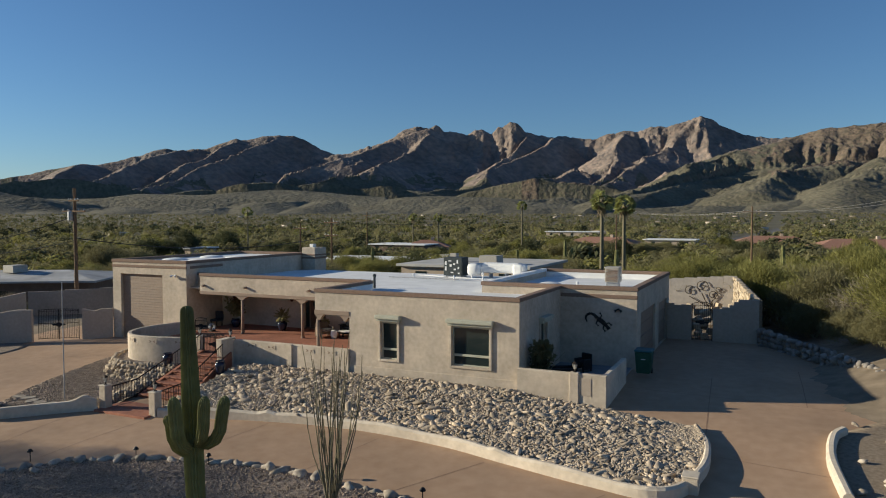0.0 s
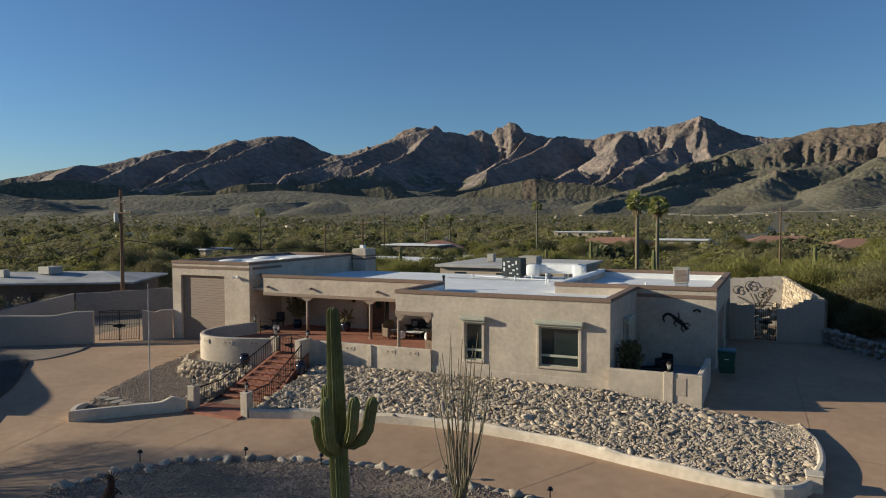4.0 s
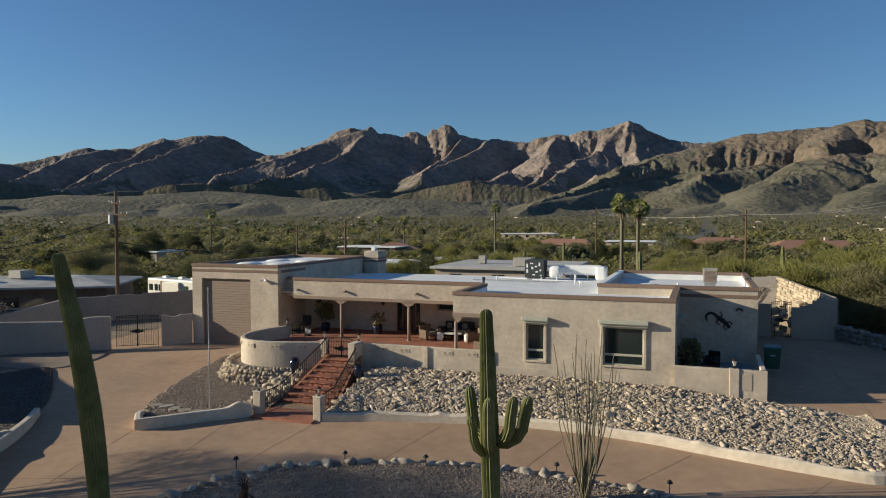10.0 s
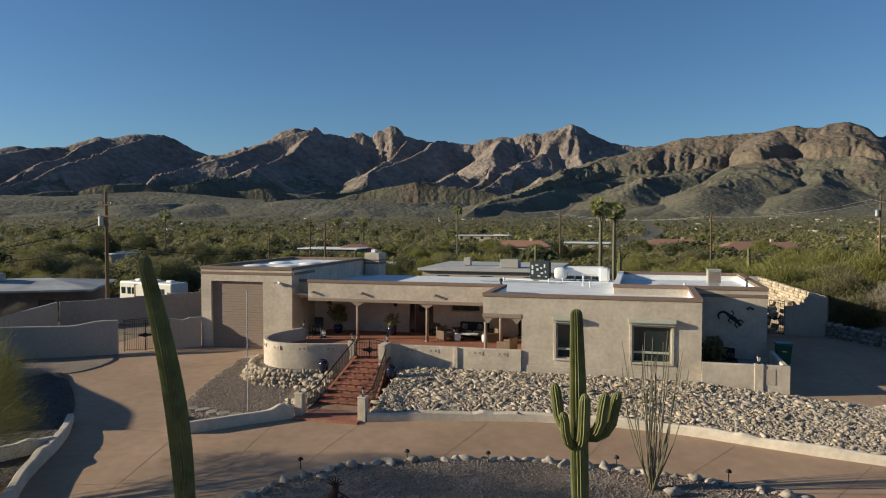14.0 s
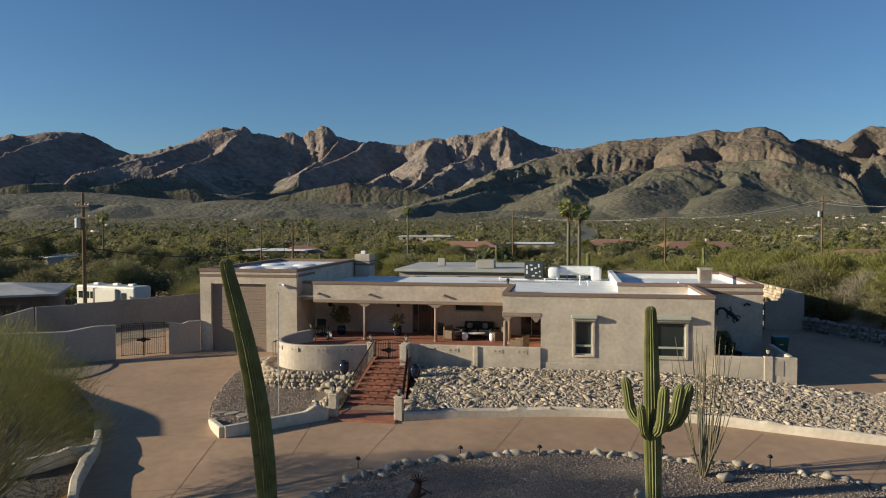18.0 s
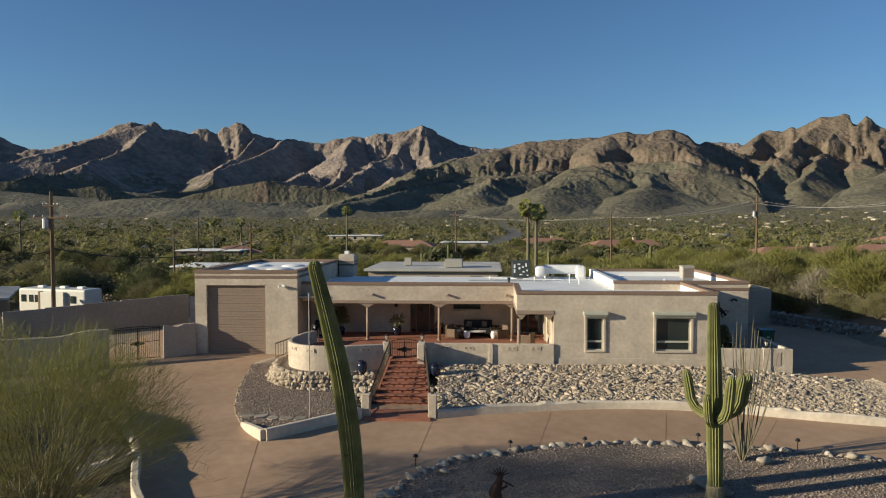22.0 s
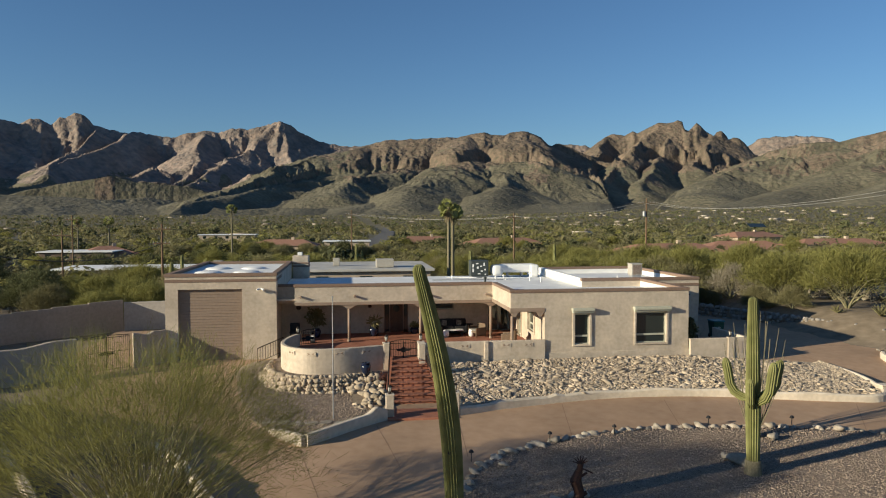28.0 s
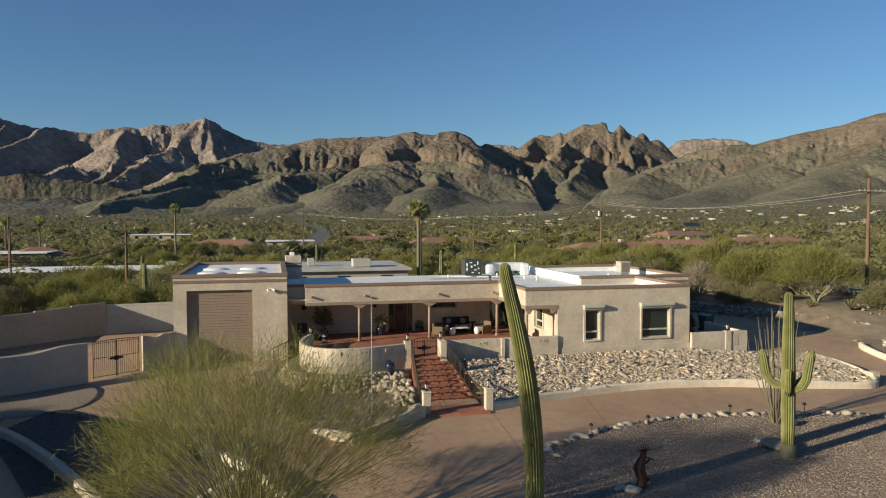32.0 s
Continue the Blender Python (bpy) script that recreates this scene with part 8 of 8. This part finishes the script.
for hx, hy, w in ((66, 128, 26), (98, 150, 24), (38, 185, 26), (132, 158, 30), (16, 215, 22), (-74, 140, 14), (-11, 190, 12), (-40, 76, 26), (-59, 262, 20), (-9, 34, 10)):
    for k in range(5):
        PLACES.append((hx + w * (k - 2) * 0.24 + 1.3 * math.sin(7 * k + hx), hy - (9.5 if hy > 100 else 3.4) - 1.5 * math.cos(5 * k + hy), (2, 0, 3, 4, 1)[(k + int(hx)) % 5], 0.7 if hy > 60 else 0.42))
g = random.Random(77)
while len(PLACES) < 210:
    x, y = (g.uniform(4, 52), g.uniform(25, 95)) if g.random() < 0.62 else (g.uniform(-48, -16), g.uniform(42, 110))
    if clear(x, y, 2.0) and math.dist((x, y), (2, 47.5)) > 4:
        PLACES.append((x, y, g.choice((0, 1, 0, 1, 2, 3, 0, 1)), g.uniform(0.8, 1.15)))
while len(PLACES) < 430:
    a, r_ = radians(g.uniform(-47, 52)), math.sqrt(g.uniform(85 ** 2, 240 ** 2))
    x, y = HUB[0] + r_ * math.sin(a), HUB[1] + r_ * math.cos(a)
    if clear(x, y, 2.0):
        PLACES.append((x, y, g.choice((0, 1, 1, 2, 2, 2, 3, 3, 3, 4, 5, 0)), g.uniform(0.75, 1.15)))
used = set()
for x, y, k, s in PLACES:
    m = Matrix.LocRotScale((x, y, float(land(x, y)) - 0.05), Euler((0, 0, g.uniform(0, 6.28))), (s, s, s * g.uniform(0.85, 1.05)))
    if k not in used:
        used.add(k)
        KINDS[k].matrix_basis = m
    else:
        c = copy_thing(KINDS[k], m)
        c.scale = (s, s, s)

# the far scrub, beyond counting
def far_scrub(name, n, r0, r1, lobes, leaves, size, material, seed, label, hmin, hmax, power=1.0, wide=1.0):
    """Trees and bushes by the thousand: lumpy crowns of a few lobes, each a shell of leaf sprays."""
    g_ = np.random.RandomState(seed)
    a = np.radians(g_.uniform(-56, 62, n))
    r_ = r0 * (r1 / r0) ** (g_.rand(n) ** power)
    x, y = HUB[0] + r_ * np.sin(a), HUB[1] + r_ * np.cos(a)
    keep = np.array([clear(p, q_, 1.0) for p, q_ in zip(x, y)])
    x, y = x[keep], y[keep]
    h = hmin + (hmax - hmin) * g_.rand(len(x)) ** 1.5
    w = h * g_.uniform(0.6, 1.0, len(x)) * wide
    k = np.repeat(np.arange(len(x)), lobes)
    m = len(k)
    al, f_ = g_.uniform(0, 2 * np.pi, m), np.sqrt(g_.rand(m)) * 0.72
    lr = g_.uniform(0.36, 0.58, m)
    lc = np.stack([x[k] + w[k] * f_ * np.cos(al), y[k] + w[k] * f_ * np.sin(al), land(x, y)[k] + h[k] * (0.62 - 0.42 * f_ * f_ + g_.uniform(-0.18, 0.06, m))], 1)
    j = np.repeat(np.arange(m), leaves)
    d = g_.normal(size=(len(j), 3))
    d[:, 2] += 0.35
    d /= np.linalg.norm(d, axis=1)[:, None]
    rad_ = (lr * w[k])[j]
    p = lc[j] + d * (rad_ * (0.62 + 0.5 * g_.rand(len(j))))[:, None] * np.array([1, 1, 0.8])
    nrm = d * 0.7 + np.array([-0.2, -0.1, 0.45]) + g_.normal(size=p.shape) * 0.35
    t = np.cross(nrm, g_.normal(size=p.shape))
    t /= np.linalg.norm(t, axis=1)[:, None]
    s = np.cross(nrm, t)
    s /= np.linalg.norm(s, axis=1)[:, None]
    q_ = (size * rad_ * (0.5 + 0.9 * g_.rand(len(j))))[:, None]
    v_ = np.stack([p - t * q_, p - s * q_ * 0.55, p + t * q_, p + s * q_ * 0.55], 1).reshape(-1, 3)
    o = part_mesh(name, arrays_mesh(name, v_, np.arange(len(v_)).reshape(-1, 4)), material)
    tagged(o, label, "scrub", kind="stuff")


far_scrub("near_scrub", 2200, 55, 260, 3, 22, 0.34, grey_leaf, 61, "low greyish desert scrub between the trees", 0.7, 1.8)
far_scrub("desert_scrub", 1000, 110, 235, 6, 56, 0.19, scrub_leaf, 62, "olive green desert trees and scrub on the plain", 2.0, 5.0)
far_scrub("desert_scrub", 500, 105, 235, 6, 56, 0.19, palo_leaf, 63, "yellow-green desert trees on the plain", 2.0, 4.4)
far_scrub("desert_scrub", 2100, 235, 540, 5, 22, 0.3, scrub_leaf, 72, "olive green desert trees and scrub on the plain", 2.0, 5.0)
far_scrub("desert_scrub", 900, 235, 540, 5, 22, 0.3, palo_leaf, 73, "yellow-green desert trees on the plain", 2.0, 4.6)
far_scrub("dark_trees", 190, 130, 520, 8, 26, 0.3, dark_leaf, 68, "dark green trees on the plain", 3.4, 7.0, 1.0, 0.8)
far_scrub("far_scrub", 12000, 480, 1900, 3, 7, 0.5, scrub_leaf, 64, "distant olive desert trees on the plain", 1.6, 4.2, 1.0, 1.1)
far_scrub("far_scrub", 1500, 480, 1700, 3, 8, 0.6, dark_leaf, 65, "distant dark green trees", 2.6, 6.0)
far_scrub("grey_scrub", 5000, 400, 1900, 2, 7, 0.6, grey_leaf, 67, "pale greyish scrub on the plain", 1.3, 3.0)
far_scrub("hill_scrub", 9000, 1700, 3000, 1, 6, 1.0, scrub_leaf, 66, "dotted scrub at the foot of the mountains", 2.5, 5.0)

# agaves, prickly pear and young saguaros by the side bank
def agave(x, y, s, label="spiky green agave rosette", n=24, seed=1):
    z = float(land(x, y))
    t = thing("agave", (x, y, z), label, "agave", "spiky desert plants")
    g_ = random.Random(seed)
    for k in range(n):
        a, e = 2.4 * k, 0.25 + 1.1 * g_.random()
        d = Vector((math.cos(a) * math.cos(e), math.sin(a) * math.cos(e), math.sin(e)))
        bm = bmesh.new()
        rod(bm, Vector((x, y, z)), Vector((x, y, z)) + d * s * 0.5, s * 0.05, s * 0.06, 5)
        rod(bm, Vector((x, y, z)) + d * s * 0.5, Vector((x, y, z)) + d * s * 1.05, s * 0.06, s * 0.006, 5)
        part("leaf", bm, scrub_leaf, t)


g = random.Random(91)
for k in range(70):
    u_ = g.random()
    x, y = 24.6 + 7.5 * u_ + g.uniform(-0.6, 2.2), 4.2 - 1.0 * u_ + g.uniform(-0.8, 7.5) * (0.3 + 0.7 * u_)
    if clear(x, y, 0.3):
        s = g.uniform(0.12, 0.42)
        o = new("rock", TAN_ROCKS[k % 5])
        o.matrix_basis = stone_pose(Vector((x, y, float(land(x, y)) + s * 0.12)), s, g, 15)
        tagged(o, "tan rock on the bank above the side drive", "rock", "rocks on the side bank")
agave(24.9, 5.6, 0.8, "spiky green yucca with long leaves", 26, 2)
agave(23.6, 8.2, 0.6, "spiky green agave rosette", 18, 3)
agave(-40.0, 12.0, 1.2, "spiky grey-green agave above the wall", 18, 4)
for x, y, h in ((-31.4, 55.3, 5.6), (-27.5, 33, 5.0), (-12.5, 60, 5.0), (3.4, 44.5, 5.5), (18.6, 62, 6.0), (-9.5, 72, 6.0), (-8.6, 72.5, 5.0)):
    z = float(land(x, y))
    t = thing("saguaro_cactus", (x, y, z), "distant slim saguaro cactus", "cactus", "far saguaro cacti")
    part("trunk", fluted(bmesh.new(), *column((x, y, z - 0.1), (x, y, z + h), 0.24, 8), ribs=9), cactus_skin, t)
for k, (x, y) in enumerate(((28.4, 3.6), (29.2, 4.6), (27.5, 6.8))):
    z = float(land(x, y))
    t = thing("prickly_pear", (x, y, z), "clump of flat green prickly pear pads", "cactus", "prickly pears")
    g_ = random.Random(k)
    for i in range(14):
        m = Matrix.LocRotScale((x + g_.uniform(-0.6, 0.6), y + g_.uniform(-0.6, 0.6), z + g_.uniform(0.1, 0.6)), Euler((g_.uniform(-0.5, 0.5), g_.uniform(-0.5, 0.5), g_.uniform(0, 3))), (0.17, 0.04, 0.22))
        bm = bmesh.new()
        bmesh.ops.create_icosphere(bm, subdivisions=2, radius=1, matrix=m)
        part("pad", bm, cactus_skin, t)
